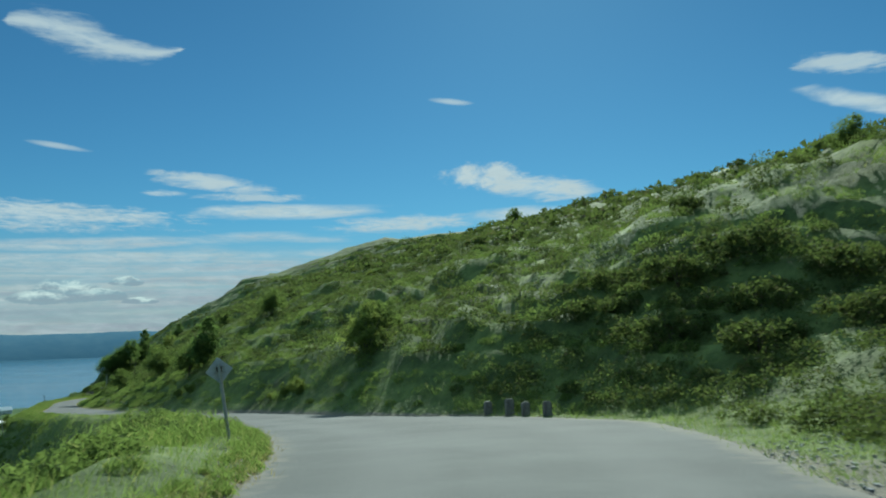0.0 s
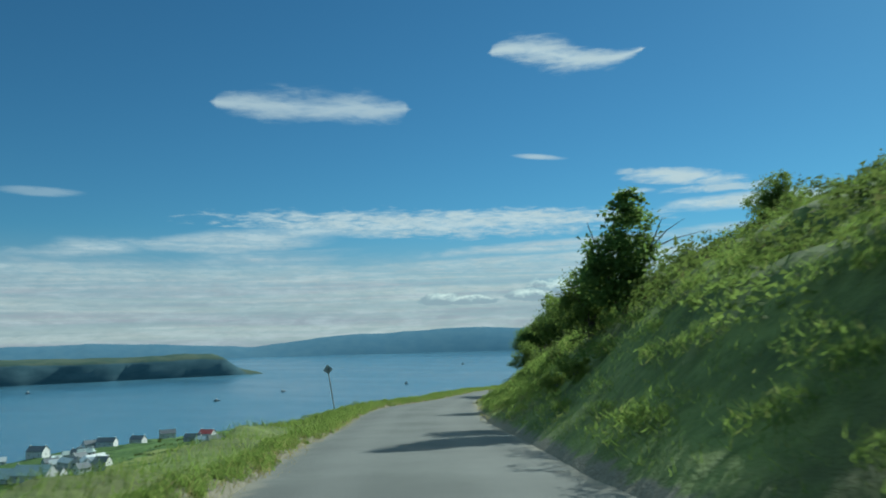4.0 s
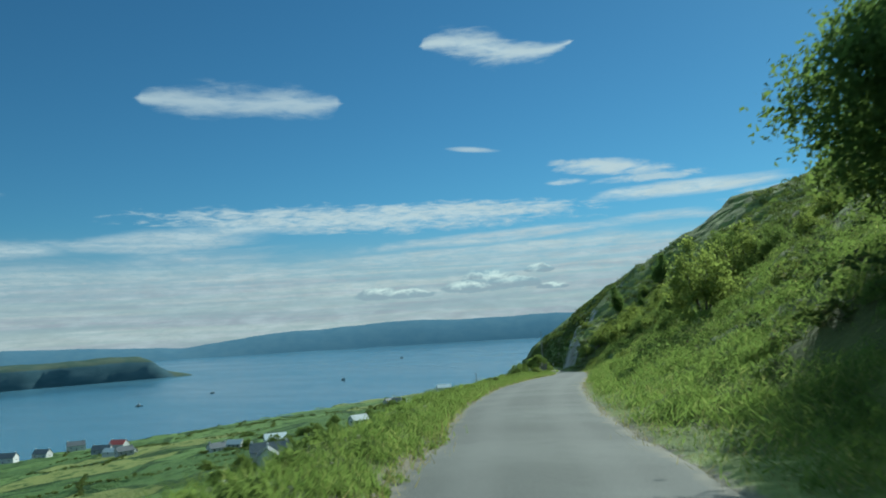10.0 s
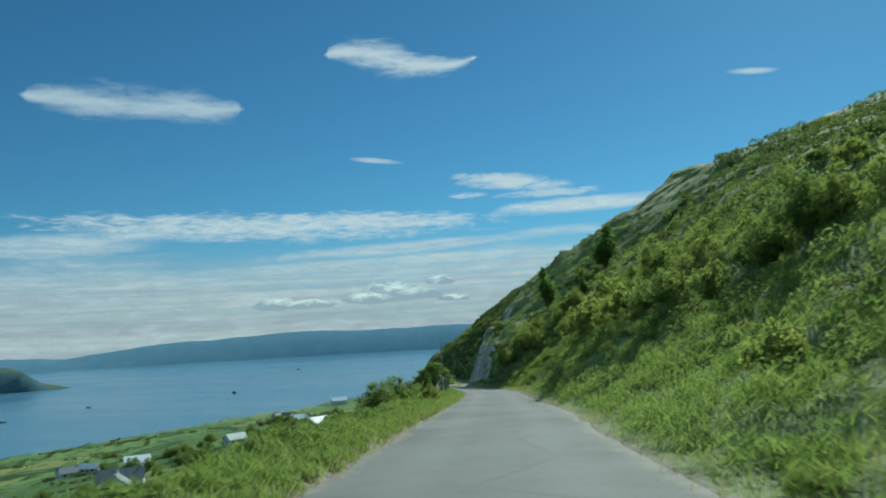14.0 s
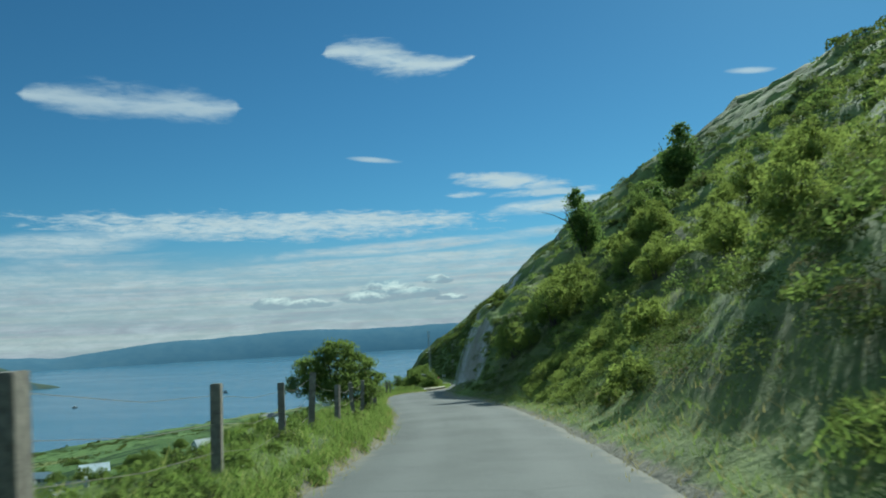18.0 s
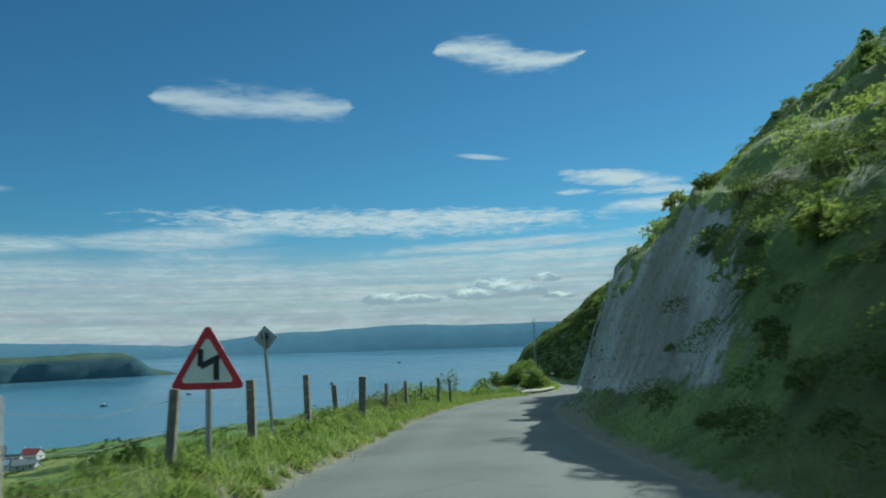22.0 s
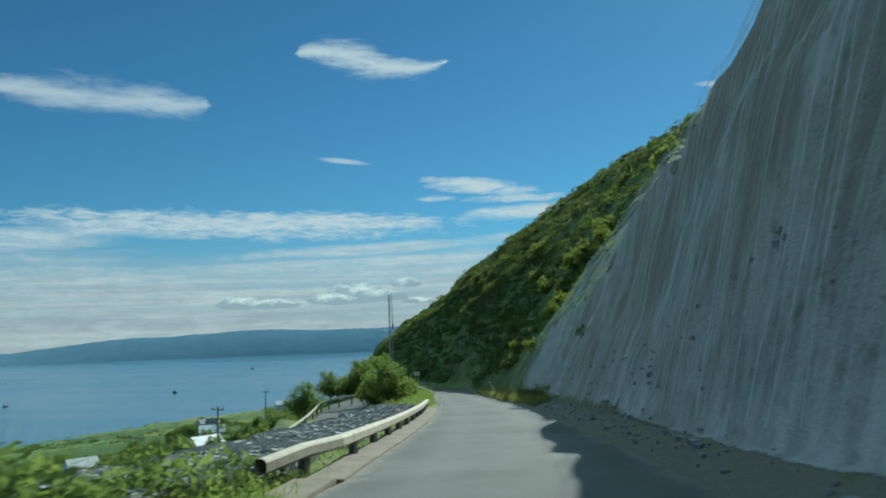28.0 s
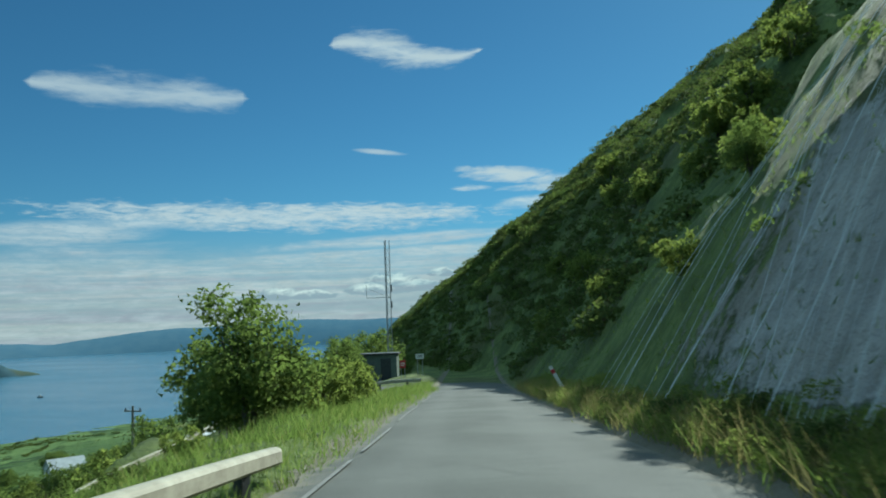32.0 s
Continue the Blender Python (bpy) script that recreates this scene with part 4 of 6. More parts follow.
for s, d, k in ((303.6, -3.9, 0.75), (306.2, -3.7, 0.8), (309.4, -3.7, 0.85), (313, -4.0, 0.9), (256, -5.0, 0.7)):
    plant("D", s, d, k)
for s, d, k in ((290.5, 2.9, 0.5), (292.6, 2.8, 0.4), (294.7, 2.9, 0.5), (297.2, 2.7, 0.4), (289.0, 3.1, 0.5), (300.5, 2.7, 0.4), (304, 2.7, 0.4), (286.8, 3.0, 0.45)):
    plant("E", s, d, k, group="bushes at the foot of the cliff")
for i in range(15):
    plant("EDE"[i % 3], 219 + 2.6 * i + 0.8 * math.sin(i * 2.3), 6.2 + 1.6 * abs(math.sin(i * 1.7)), 0.4 + 0.2 * abs(math.cos(i * 3.1)), group="bushes along the cliff top")
for s, d, k in ((17.5, 9.6, 1.0), (19, 11.2, 1.2), (20.5, 9.4, 1.1), (22, 11.0, 1.2), (23.5, 9.2, 1.0), (21, 13, 1.2), (18, 13.2, 1.1), (25, 11, 1.1), (16, 11.5, 0.9)):
    plant("E", s, d, k, wide=1.1, group="dark heather clumps above the junction")
for i in range(18):
    plant("BFBD"[i % 4], 126 + 34 * ((i * 0.618) % 1), 5.5 + 7.5 * ((i * 0.381) % 1), 0.45 + 0.3 * ((i * 0.27) % 1), sink=0.4, group="bushes on the middle of the hillside")
_r = np.random.RandomState(78)
for i in range(13):
    plant("FDD"[_r.randint(3)], (170 if i % 2 else 194) + 9 * _r.rand(), 5.5 + 9 * _r.rand(), 0.5 + 0.35 * _r.rand(), group="trees on the roadside slope")
for i in range(26):
    plant("EDEB"[i % 4], 130 + 30 * ((i * 0.618) % 1), -2.6 - 6.5 * ((i * 0.381) % 1), 0.28 + 0.22 * ((i * 0.27) % 1), sink=0.25, group="bushes on the verge below the road")
# light-leaved bushes whose pale colour stands in for sun on this hump
for i in range(9):
    plant("D", 186.5 + 8.5 * ((i * 0.618) % 1), 3.2 + 2.2 * ((i * 0.381) % 1), 0.28 + 0.2 * ((i * 0.27) % 1), sink=0.3, group="sunlit bushes on the slope")
_r = np.random.RandomState(77)
for i in range(46):
    s = 100 + 112 * _r.rand()
    d = 4.0 + 26 * _r.rand()**1.4
    plant("FDE"[_r.randint(3)], s, d, 0.4 + 0.4 * _r.rand(), group="scattered bushes on the hillside")
for i in range(24):
    s, d = 22 + 76 * _r.rand(), 8 + 55 * _r.rand()
    if not (34 < s < 74 and d < 24):
        plant("DEE"[_r.randint(3)], s, d, 0.45 + 0.5 * _r.rand(), group="scattered bushes on the hillside")
for i, (s, d) in enumerate(((293.2, -4.4), (294.6, -5.6), (295.8, -4.3), (297.0, -5.8), (298.2, -4.4), (294.2, -7.4), (296.6, -7.6), (292.4, -6.6), (299.0, -6.8))):
    plant("EDE"[i % 3], s, d, 0.34 + 0.14 * ((i * 0.618) % 1), sink=0.3, group="bushes where the stony bank ends")
for i in range(26):
    plant("EEEBE"[_r.randint(5)], 300 + 110 * _r.rand(), 5 + 32 * _r.rand()**1.3, 0.35 + 0.45 * _r.rand(), group="scattered bushes on the far slope")
for i in range(34):
    plant("EDE"[_r.randint(3)], 190 + 75 * _r.rand(), -5.5 - 10 * _r.rand(), 0.5 + 0.5 * _r.rand(), group="bushes below the verge")
for i in range(9):
    plant("EEB"[_r.randint(3)], 262 + 30 * _r.rand(), -19 - 9 * _r.rand(), 0.5 + 0.4 * _r.rand(), group="bushes below the stone bank")


def blades(name, n, place_fn, low, high, per, width, seed, mat, label, lean=0.35, spread=0.14):
    """Grass: tufts of thin leaning blades over a stretch of the verge."""
    r = np.random.RandomState(seed)
    s, d = place_fn(r, n)
    x, y = spot(s, d)
    z = land(s, d)
    s, x, y, z = (np.repeat(v, per) for v in (s, x, y, z))
    m = len(x)
    base = np.stack([x + r.normal(size=m) * spread, y + r.normal(size=m) * spread, z - 0.04], 1)
    h = (low + (high - low) * r.rand(m)**1.5)[:, None] * np.repeat(0.6 + 0.8 * r.rand(n), per)[:, None]
    t = r.rand(m) * 6.283
    side = np.stack([np.cos(t), np.sin(t), 0 * t], 1) * width
    bend = np.stack([r.normal(size=m), r.normal(size=m), 0 * t], 1) * lean * h
    tip = base + (0, 0, 1) * h + bend
    v = np.stack([base - side, base + side, tip], 1).reshape(-1, 3)
    f = np.arange(3 * m).reshape(-1, 3)
    return tagged(new(name, mesh_from(name, v, f, [mat])), label, "grass", kind="stuff")


def on_verge(s0, s1, e0, e1, bias=1.3):
    def fn(r, n):
        s = s0 + (s1 - s0) * r.rand(n)
        return s, left_edge(s) - e0 - (e1 - e0) * r.rand(n)**bias
    return fn


def on_bank(s0, s1, e0, e1, bias=1.3):
    def fn(r, n):
        s = s0 + (s1 - s0) * r.rand(n)
        return s, right_edge(s) + e0 + (e1 - e0) * r.rand(n)**bias
    return fn


blades("verge_grass", 21000, on_verge(2, 259, 0.3, 4.2, 1.5), 0.06, 0.22, 6, 0.007, 1, BLADES, "long green grass on the roadside verge", 0.5)
blades("verge_grass", 7000, on_verge(2, 60, 1.5, 14, 1.0), 0.08, 0.25, 6, 0.012, 2, BLADES, "long green grass inside the bend", 0.5)
blades("verge_grass", 3500, on_verge(297, 335, 0.55, 4.2, 1.3), 0.07, 0.26, 6, 0.009, 11, BLADES, "long green grass on the roadside verge", 0.5)
blades("verge_grass", 900, on_verge(259, 297, 1.0, 1.6, 1.3), 0.05, 0.18, 6, 0.009, 12, BLADES, "thin grass behind the crash barrier", 0.5)
blades("bank_grass", 19000, on_bank(18, 226, 0.4, 7.0, 1.3), 0.05, 0.17, 6, 0.007, 3, BLADES, "tufted grass on the roadside bank", 0.5)
blades("bank_grass", 2200, on_bank(282, 335, 0.6, 5.0, 1.0), 0.04, 0.15, 6, 0.010, 4, BLADES, "tufted grass on the roadside bank", 0.5)
blades("hill_grass", 15000, on_bank(4, 226, 6.5, 40, 1.3), 0.10, 0.26, 6, 0.02, 5, BLADES, "rough grass over the hillside", 0.6)
blades("tall_weeds", 1100, on_verge(226, 259, 1.2, 4.2), 0.25, 0.85, 6, 0.007, 6, BLADES, "tall rank weeds along the verge", 0.25)
blades("dry_stalks", 90, on_verge(217.5, 225, 0.7, 2.8), 0.45, 1.2, 3, 0.006, 7, BLADES_DRY, "bare dry stalks standing on the verge", 0.18)
blades("dry_stalks", 40, on_verge(255, 262, 1.5, 4.5), 0.5, 1.2, 3, 0.006, 8, BLADES_DRY, "bare dry stalks standing on the verge", 0.2)
blades("bracken", 2600, on_bank(181, 197, 0.6, 5.0, 1.0), 0.05, 0.17, 6, 0.006, 9, LEAF_LIGHT, "yellow-green bracken fronds beside the road", 0.5)


def scrub(name, n, place_fn, size, leaf, per, seed, mat, label, long=1.6, up=0.0):
    """Low mounds of small leaves: heather, bracken and bramble."""
    r = np.random.RandomState(seed)
    s, d = place_fn(r, n)
    x, y = spot(s, d)
    z = land(s, d)
    rad = size * (0.5 + 0.9 * r.rand(n))
    c = np.repeat(np.stack([x, y, z], 1), per, 0)
    q = unit(n * per, r)
    q[:, 2] = np.abs(q[:, 2]) * 0.8
    p = c + q * (np.repeat(rad, per) * (0.75 + 0.35 * r.rand(n * per)))[:, None]
    v, f = leaf_quads(p, leaf, r, 0.3, long, up)
    return tagged(new(name, mesh_from(name, v, f, [mat])), label, "scrub", kind="stuff")


scrub("scrub", 1900, on_bank(19, 185, 2.4, 34, 0.95), 0.62, 0.055, 150, 21, LEAF_SCRUB, "dark mounds of bramble and heather on the hillside")
scrub("scrub", 700, on_bank(19, 226, 2.0, 34, 1.2), 0.5, 0.05, 190, 22, LEAF_MID, "green mounds of bracken on the hillside")
scrub("scrub", 700, on_bank(20, 180, 30, 95, 1.0), 1.2, 0.32, 40, 23, LEAF_SCRUB, "dark mounds of heather on the upper hill")
# this dark scrub is packed densely to stand in for the slope's shade
scrub("scrub", 2400, on_bank(310, 425, 2, 50, 1.2), 0.7, 0.11, 80, 24, LEAF_SCRUB, "dark scrub on the far slope, thickened in place of shade")
scrub("scrub", 500, on_verge(2, 250, 2.2, 9.0, 1.0), 0.3, 0.07, 70, 25, LEAF_MID, "leafy weeds and nettles below the verge")
scrub("scrub", 520, on_verge(4, 34, 1.6, 16, 1.0), 0.42, 0.045, 260, 26, LEAF_MID, "mounds of bracken inside the bend")
scrub("scrub", 260, on_verge(4, 36, 2.2, 16, 1.0), 0.36, 0.045, 220, 61, LEAF_SCRUB, "dark heather inside the bend")
scrub("scrub", 900, on_verge(262, 420, 16, 60, 1.0), 0.9, 0.2, 60, 27, LEAF_MID, "scrub on the slope below the road")
scrub("cliff_plants", 160, on_bank(222, 284, 9, 24, 1.0), 0.35, 0.075, 90, 28, LEAF_MID, "plants growing over the top of the cliff")
scrub("tussocks", 1500, on_bank(19, 75, 0.6, 26, 1.2), 0.36, 0.013, 190, 31, BLADES, "rounded grassy tussocks on the hillside", 9.0, 0.9)
scrub("tussocks", 1100, on_bank(75, 168, 0.7, 9, 1.1), 0.42, 0.013, 200, 32, BLADES, "lush mounded grass on the roadside bank", 9.0, 0.9)
scrub("bracken", 420, on_verge(4, 40, 0.8, 9.0, 1.0), 0.4, 0.014, 220, 33, BLADES, "mounds of bright bracken inside the bend", 9.0, 0.9)
scrub("verge_tufts", 1000, on_verge(55, 232, 0.45, 2.6, 1.0), 0.18, 0.012, 130, 34, BLADES, "thick tufts of grass along the verge", 9.0, 0.9)
scrub("brambles", 260, on_verge(222, 262, 1.0, 4.0, 1.0), 0.5, 0.05, 200, 35, LEAF_MID, "brambles and leafy weeds along the verge")
scrub("brambles", 260, on_bank(284, 320, 0.35, 1.2, 1.0), 0.28, 0.02, 360, 36, LEAF_LIGHT, "pale green brambles at the foot of the slope")
blades("tall_grass", 2200, on_bank(284, 322, 0.3, 1.0, 1.0), 0.15, 0.42, 7, 0.007, 71, BLADES_TAN, "tall dry grass at the foot of the slope", 0.5)
blades("tall_grass", 1700, on_bank(284, 322, 0.3, 1.1, 1.0), 0.12, 0.36, 7, 0.008, 72, BLADES, "tall green grass at the foot of the slope", 0.5)
blades("verge_grass", 3800, on_verge(288, 330, 0.05, 3.0, 1.0), 0.1, 0.32, 7, 0.008, 73, BLADES, "long bright grass on the verge past the barrier", 0.5)
scrub("scrub", 90, on_verge(262, 300, 4.2, 9.5, 1.0), 0.4, 0.03, 260, 74, LEAF_MID, "green weeds below the stone baskets")
scrub("scrub", 150, on_bank(290, 330, 2.4, 16, 1.0), 0.3, 0.035, 150, 75, LEAF_MID, "low green scrub over the slope past the netting")
scrub("scrub", 1600, on_bank(328, 425, 0.8, 26, 1.0), 0.55, 0.07, 110, 76, LEAF_SCRUB, "dark scrub low on the far slope")
scrub("scrub", 260, on_bank(328, 425, 0.8, 26, 1.0), 0.6, 0.08, 110, 77, LEAF_MID, "green bracken low on the far slope")


def past_hairpin(r, n):
    """Places on the slope that comes down across the line past the hairpin."""
    s = 352 + 68 * r.rand(n)
    return s, 0.8 - np.interp(s, (345, 360, 380, 400, 420), (0, 3.5, 8, 12.5, 17)) + 15 * r.rand(n)


scrub("scrub", 1300, past_hairpin, 0.6, 0.085, 110, 78, LEAF_SCRUB, "dark scrub on the slope past the hairpin")
scrub("scrub", 320, past_hairpin, 0.7, 0.09, 120, 79, LEAF_MID, "green bushes on the slope past the hairpin")
scrub("scrub", 620, on_bank(163, 216, 4.5, 26, 1.0), 0.5, 0.048, 160, 37, LEAF_LIGHT, "yellow-green scrub on the roadside slope")
scrub("cliff_plants", 300, on_bank(203, 262, 9.5, 26, 1.0), 0.42, 0.07, 90, 38, LEAF_SCRUB, "dark heather over the top of the cliff")
blades("verge_grass", 5200, on_verge(4, 259, 0.08, 0.42, 1.0), 0.05, 0.17, 6, 0.006, 65, BLADES_TAN, "dry tan grass along the broken edge of the verge", 0.7)
blades("bank_grass", 3000, on_bank(58, 200, 0.1, 1.6, 1.0), 0.05, 0.16, 6, 0.007, 66, BLADES_TAN, "dry tan grass at the foot of the bank", 0.7)
blades("dry_stalks", 14, on_verge(197.0, 201, 1.2, 2.6), 0.5, 1.2, 3, 0.006, 41, BLADES_DRY, "bare dry stalks standing by the fence", 0.2)
blades("verge_grass", 13000, on_verge(58, 262, 0.22, 1.7, 1.0), 0.08, 0.22, 7, 0.007, 51, BLADES, "thick green grass along the road's edge", 0.5)
scrub("tussocks", 1000, on_bank(58, 170, 0.8, 5.5, 1.0), 0.4, 0.014, 190, 52, BLADES, "golden-green grass mounds beside the road", 9.0, 0.9)
scrub("scrub", 1300, on_bank(70, 222, 12, 46, 1.0), 0.75, 0.13, 70, 53, LEAF_SCRUB, "dark heather and scrub over the upper slope")
scrub("scrub", 500, on_bank(70, 222, 12, 40, 1.0), 0.7, 0.12, 70, 54, LEAF_MID, "green bracken over the upper slope")
scrub("scrub", 900, on_bank(120, 235, 34, 90, 1.0), 0.9, 0.16, 60, 55, LEAF_SCRUB, "dark heather and scrub along the hill's skyline")
scrub("scrub", 350, on_bank(120, 235, 34, 80, 1.0), 0.8, 0.15, 60, 56, LEAF_MID, "green bracken along the hill's skyline")
scrub("scrub", 330, on_bank(7, 25, 1.2, 10, 1.0), 0.5, 0.04, 240, 62, LEAF_SCRUB, "dark heather above the junction")
# extra dark heather, its colour making up for shade missing on this hill
scrub("scrub", 1100, on_bank(24, 105, 3, 45, 1.0), 0.7, 0.07, 120, 63, LEAF_SCRUB, "dark heather mounds over the hillside, added to deepen its shade")
blades("verge_grass", 1500, on_bank(7, 22, 0.15, 3.0, 1.0), 0.06, 0.2, 7, 0.008, 64, BLADES, "bright grass along the junction", 0.5)
scrub("brambles", 240, on_bank(192, 213, 0.8, 8.0, 1.0), 0.36, 0.022, 420, 67, LEAF_SCRUB, "dark brambles over the foot of the slope")
scrub("brambles", 120, on_bank(194, 213, 1.0, 9.0, 1.0), 0.34, 0.022, 380, 68, LEAF_MID, "green brambles over the foot of the slope")
scrub("leafy_weeds", 620, on_verge(60, 262, 0.5, 3.2, 1.0), 0.2, 0.026, 190, 69, LEAF_MID, "docks, nettles and leafy weeds in the verge")
scrub("leafy_weeds", 260, on_verge(160, 262, 0.6, 3.0, 1.0), 0.18, 0.024, 190, 70, LEAF_SCRUB, "dark low weeds in the verge")
scrub("verge_tufts", 1700, on_verge(3, 259, 0.12, 0.5, 1.0), 0.14, 0.011, 110, 58, BLADES, "grass hanging over the broken edge of the road", 9.0, 0.9)
scrub("brambles", 26, on_bank(158, 183, 0.7, 3.5, 1.0), 0.24, 0.02, 260, 59, LEAF_DRY, "dry brambles on the steep roadside slope")
scrub("brambles", 260, on_bank(156, 184, 0.9, 7.0, 1.0), 0.4, 0.024, 420, 60, LEAF_SCRUB, "dark brambles on the steep roadside slope")
# pale leaf colour paints the sunlit patch on this mound
scrub("tussocks", 150, on_bank(185.5, 196, 1.0, 4.2, 1.0), 0.3, 0.017, 300, 57, LEAF_LIGHT, "grass mound below the roadside slope, sunshine put in its pale colour", 5.0, 0.6)

# ---- things along the road ----
def bm_mesh(name, bm, mat):
    me = bpy.data.meshes.new(name)
    bm.normal_update()
    bm.to_mesh(me)
    bm.free()
    me.materials.append(mat)
    return me


def box(sx, sy, sz, bevel=0.0, at=(0, 0, 0), turn=(0, 0, 0), bm=None):
    """A box with rounded edges, standing on its base."""
    bm = bm or bmesh.new()
    b = bmesh.new()
    bmesh.ops.create_cube(b, size=1, matrix=Matrix.Diagonal((sx, sy, sz, 1)))
    if bevel:
        bmesh.ops.bevel(b, geom=b.edges[:], offset=bevel, segments=2, affect="EDGES")
    b.transform(pose(*at, *turn) @ Matrix.Translation((0, 0, sz / 2)))
    me = bpy.data.meshes.new("piece")
    b.to_mesh(me)
    b.free()
    bm.from_mesh(me)
    bpy.data.meshes.remove(me)
    return bm


def rod(p, q, r0, r1=None, sides=8, bm=None):
    bm = bm or bmesh.new()
    p, q = Vector(p), Vector(q)
    m = Matrix.Translation((p + q) / 2) @ (q - p).to_track_quat("Z", "Y").to_matrix().to_4x4()
    bmesh.ops.create_cone(bm, cap_ends=True, segments=sides, radius1=r0, radius2=r0 if r1 is None else r1, depth=(q - p).length, matrix=m)
    return bm


def part(name, bm, mat, parent, label=""):
    return part_of(name, bm_mesh(name, bm, mat), parent, label)


def stand(s, d):
    """x, y, z of the ground and the road's heading in degrees."""
    x, y = (float(v) for v in spot(s, d))
    return x, y, float(land(np.array([float(s)]), np.array([float(d)]))[0]), math.degrees(float(line(s)[3]))


WOOD = simple("weathered_wood", (0.11, 0.10, 0.085), (0.24, 0.225, 0.19), 14.0, 0.9, relief=0.5)
GALV = simple("galvanised_steel", (0.30, 0.31, 0.31), (0.42, 0.43, 0.43), 20.0, 0.45, 0.7)
SIGN_BACK = simple("sign_back_grey", (0.33, 0.35, 0.36), (0.42, 0.44, 0.45), 12.0, 0.5)
SIGN_RED = simple("sign_red", (0.42, 0.025, 0.04), (0.5, 0.035, 0.05), 8.0, 0.45)
SIGN_WHITE = simple("sign_white", (0.62, 0.62, 0.58), (0.74, 0.74, 0.70), 8.0, 0.45)
BLACK = simple("sign_black", (0.015, 0.015, 0.015), (0.03, 0.03, 0.03), 8.0, 0.5)
WIRE = simple("rusty_wire", (0.16, 0.14, 0.12), (0.28, 0.26, 0.23), 30.0, 0.6, 0.5)
CREAM = simple("weathered_rail", (0.25, 0.228, 0.172), (0.40, 0.37, 0.29), 5.0, 0.7, relief=0.2)
TAN = simple("worn_tan_concrete", (0.115, 0.096, 0.07), (0.19, 0.16, 0.12), 3.0, 0.92, relief=0.5)
CONCRETE = simple("kerb_concrete", (0.22, 0.205, 0.175), (0.36, 0.335, 0.28), 6.0, 0.9, relief=0.4)
STONE = simple("bank_stone", (0.13, 0.135, 0.14), (0.33, 0.335, 0.34), 3.0, 0.9, relief=0.5)
DARK_METAL = simple("dark_metal", (0.04, 0.045, 0.05), (0.08, 0.085, 0.09), 9.0, 0.55, 0.4)


# the wire fence: leaning posts, with wires between them
fence = tagged(new("fence"), "old wooden post and wire fence along the grassy verge", "fence")
_r = np.random.RandomState(4)
post_s = [162.2, 169.4, 172.9, 175.9, 177.6, 180.8, 184.0, 186.5, 188.1, 190.7, 193.4, 196.8, 199.9, 203.3, 206.0, 208.9, 212.3, 215.1, 217.5, 220.9, 223.8, 226.5, 229.1, 232.1]
tops = []
for i, s in enumerate(post_s):
    thick = s in (169.4, 217.5)
    x, y, z, h = stand(s, float(np.interp(s, (162, 198, 203.4, 206.4, 219, 232), (-2.65, -2.65, -3.05, -3.0, -2.95, -2.45))) + 0.03 * _r.randn())
    zr = float(line(s)[2])
    top = zr + (1.32 if thick else 1.14) + 0.07 * _r.randn() - (0.38 if s == 162.2 else 0)
    w = 0.17 if thick else 0.085 + 0.02 * _r.rand()
    bm = box(w, w * (0.8 + 0.3 * _r.rand()), top - z + 0.3, 0.008)
    ob = part("post", bm, WOOD, fence, "thick strainer post of weathered wood" if thick else "")
    ob.matrix_basis = pose(x, y, z - 0.3, 2.5 * _r.randn(), 2.5 * _r.randn(), h + 12 * _r.randn())
    tops.append((x, y, top, z))
for drop_ in (0.12, 0.4, 0.68):
    run = []
    for a, b in zip(tops[:-1], tops[1:]):
        p, q = Vector((a[0], a[1], a[2] - drop_)), Vector((b[0], b[1], b[2] - drop_))
        m = (p + q) / 2 - Vector((0, 0, 0.05 + 0.05 * _r.rand()))
        run += [p, p.lerp(m, 0.55), m, m.lerp(q, 0.45)]
    v, f = tube(run, [0.003] * len(run), 4)
    part_of("wire", mesh_from("wire", v, f, [WIRE]), fence)
strut = rod((0, 0, 0), (0.0, -0.95, 0.5), 0.045)
x, y, z, h = stand(168.0, -2.9)
part("strut", strut, WOOD, fence).matrix_basis = pose(x, y, z, 0, 0, h + 180)


# old fence along the top of the hill
hill_fence = tagged(new("fence"), "row of thin fence posts along the hill's skyline", "fence")
for i in range(8):
    x, y, z, h = stand(157 + 2.4 * i, 80.0)
    part("post", box(0.1, 0.1, 1.7, 0.01), WOOD, hill_fence).matrix_basis = pose(x, y, z - 0.4, 4 * _r.randn(), 4 * _r.randn(), h)


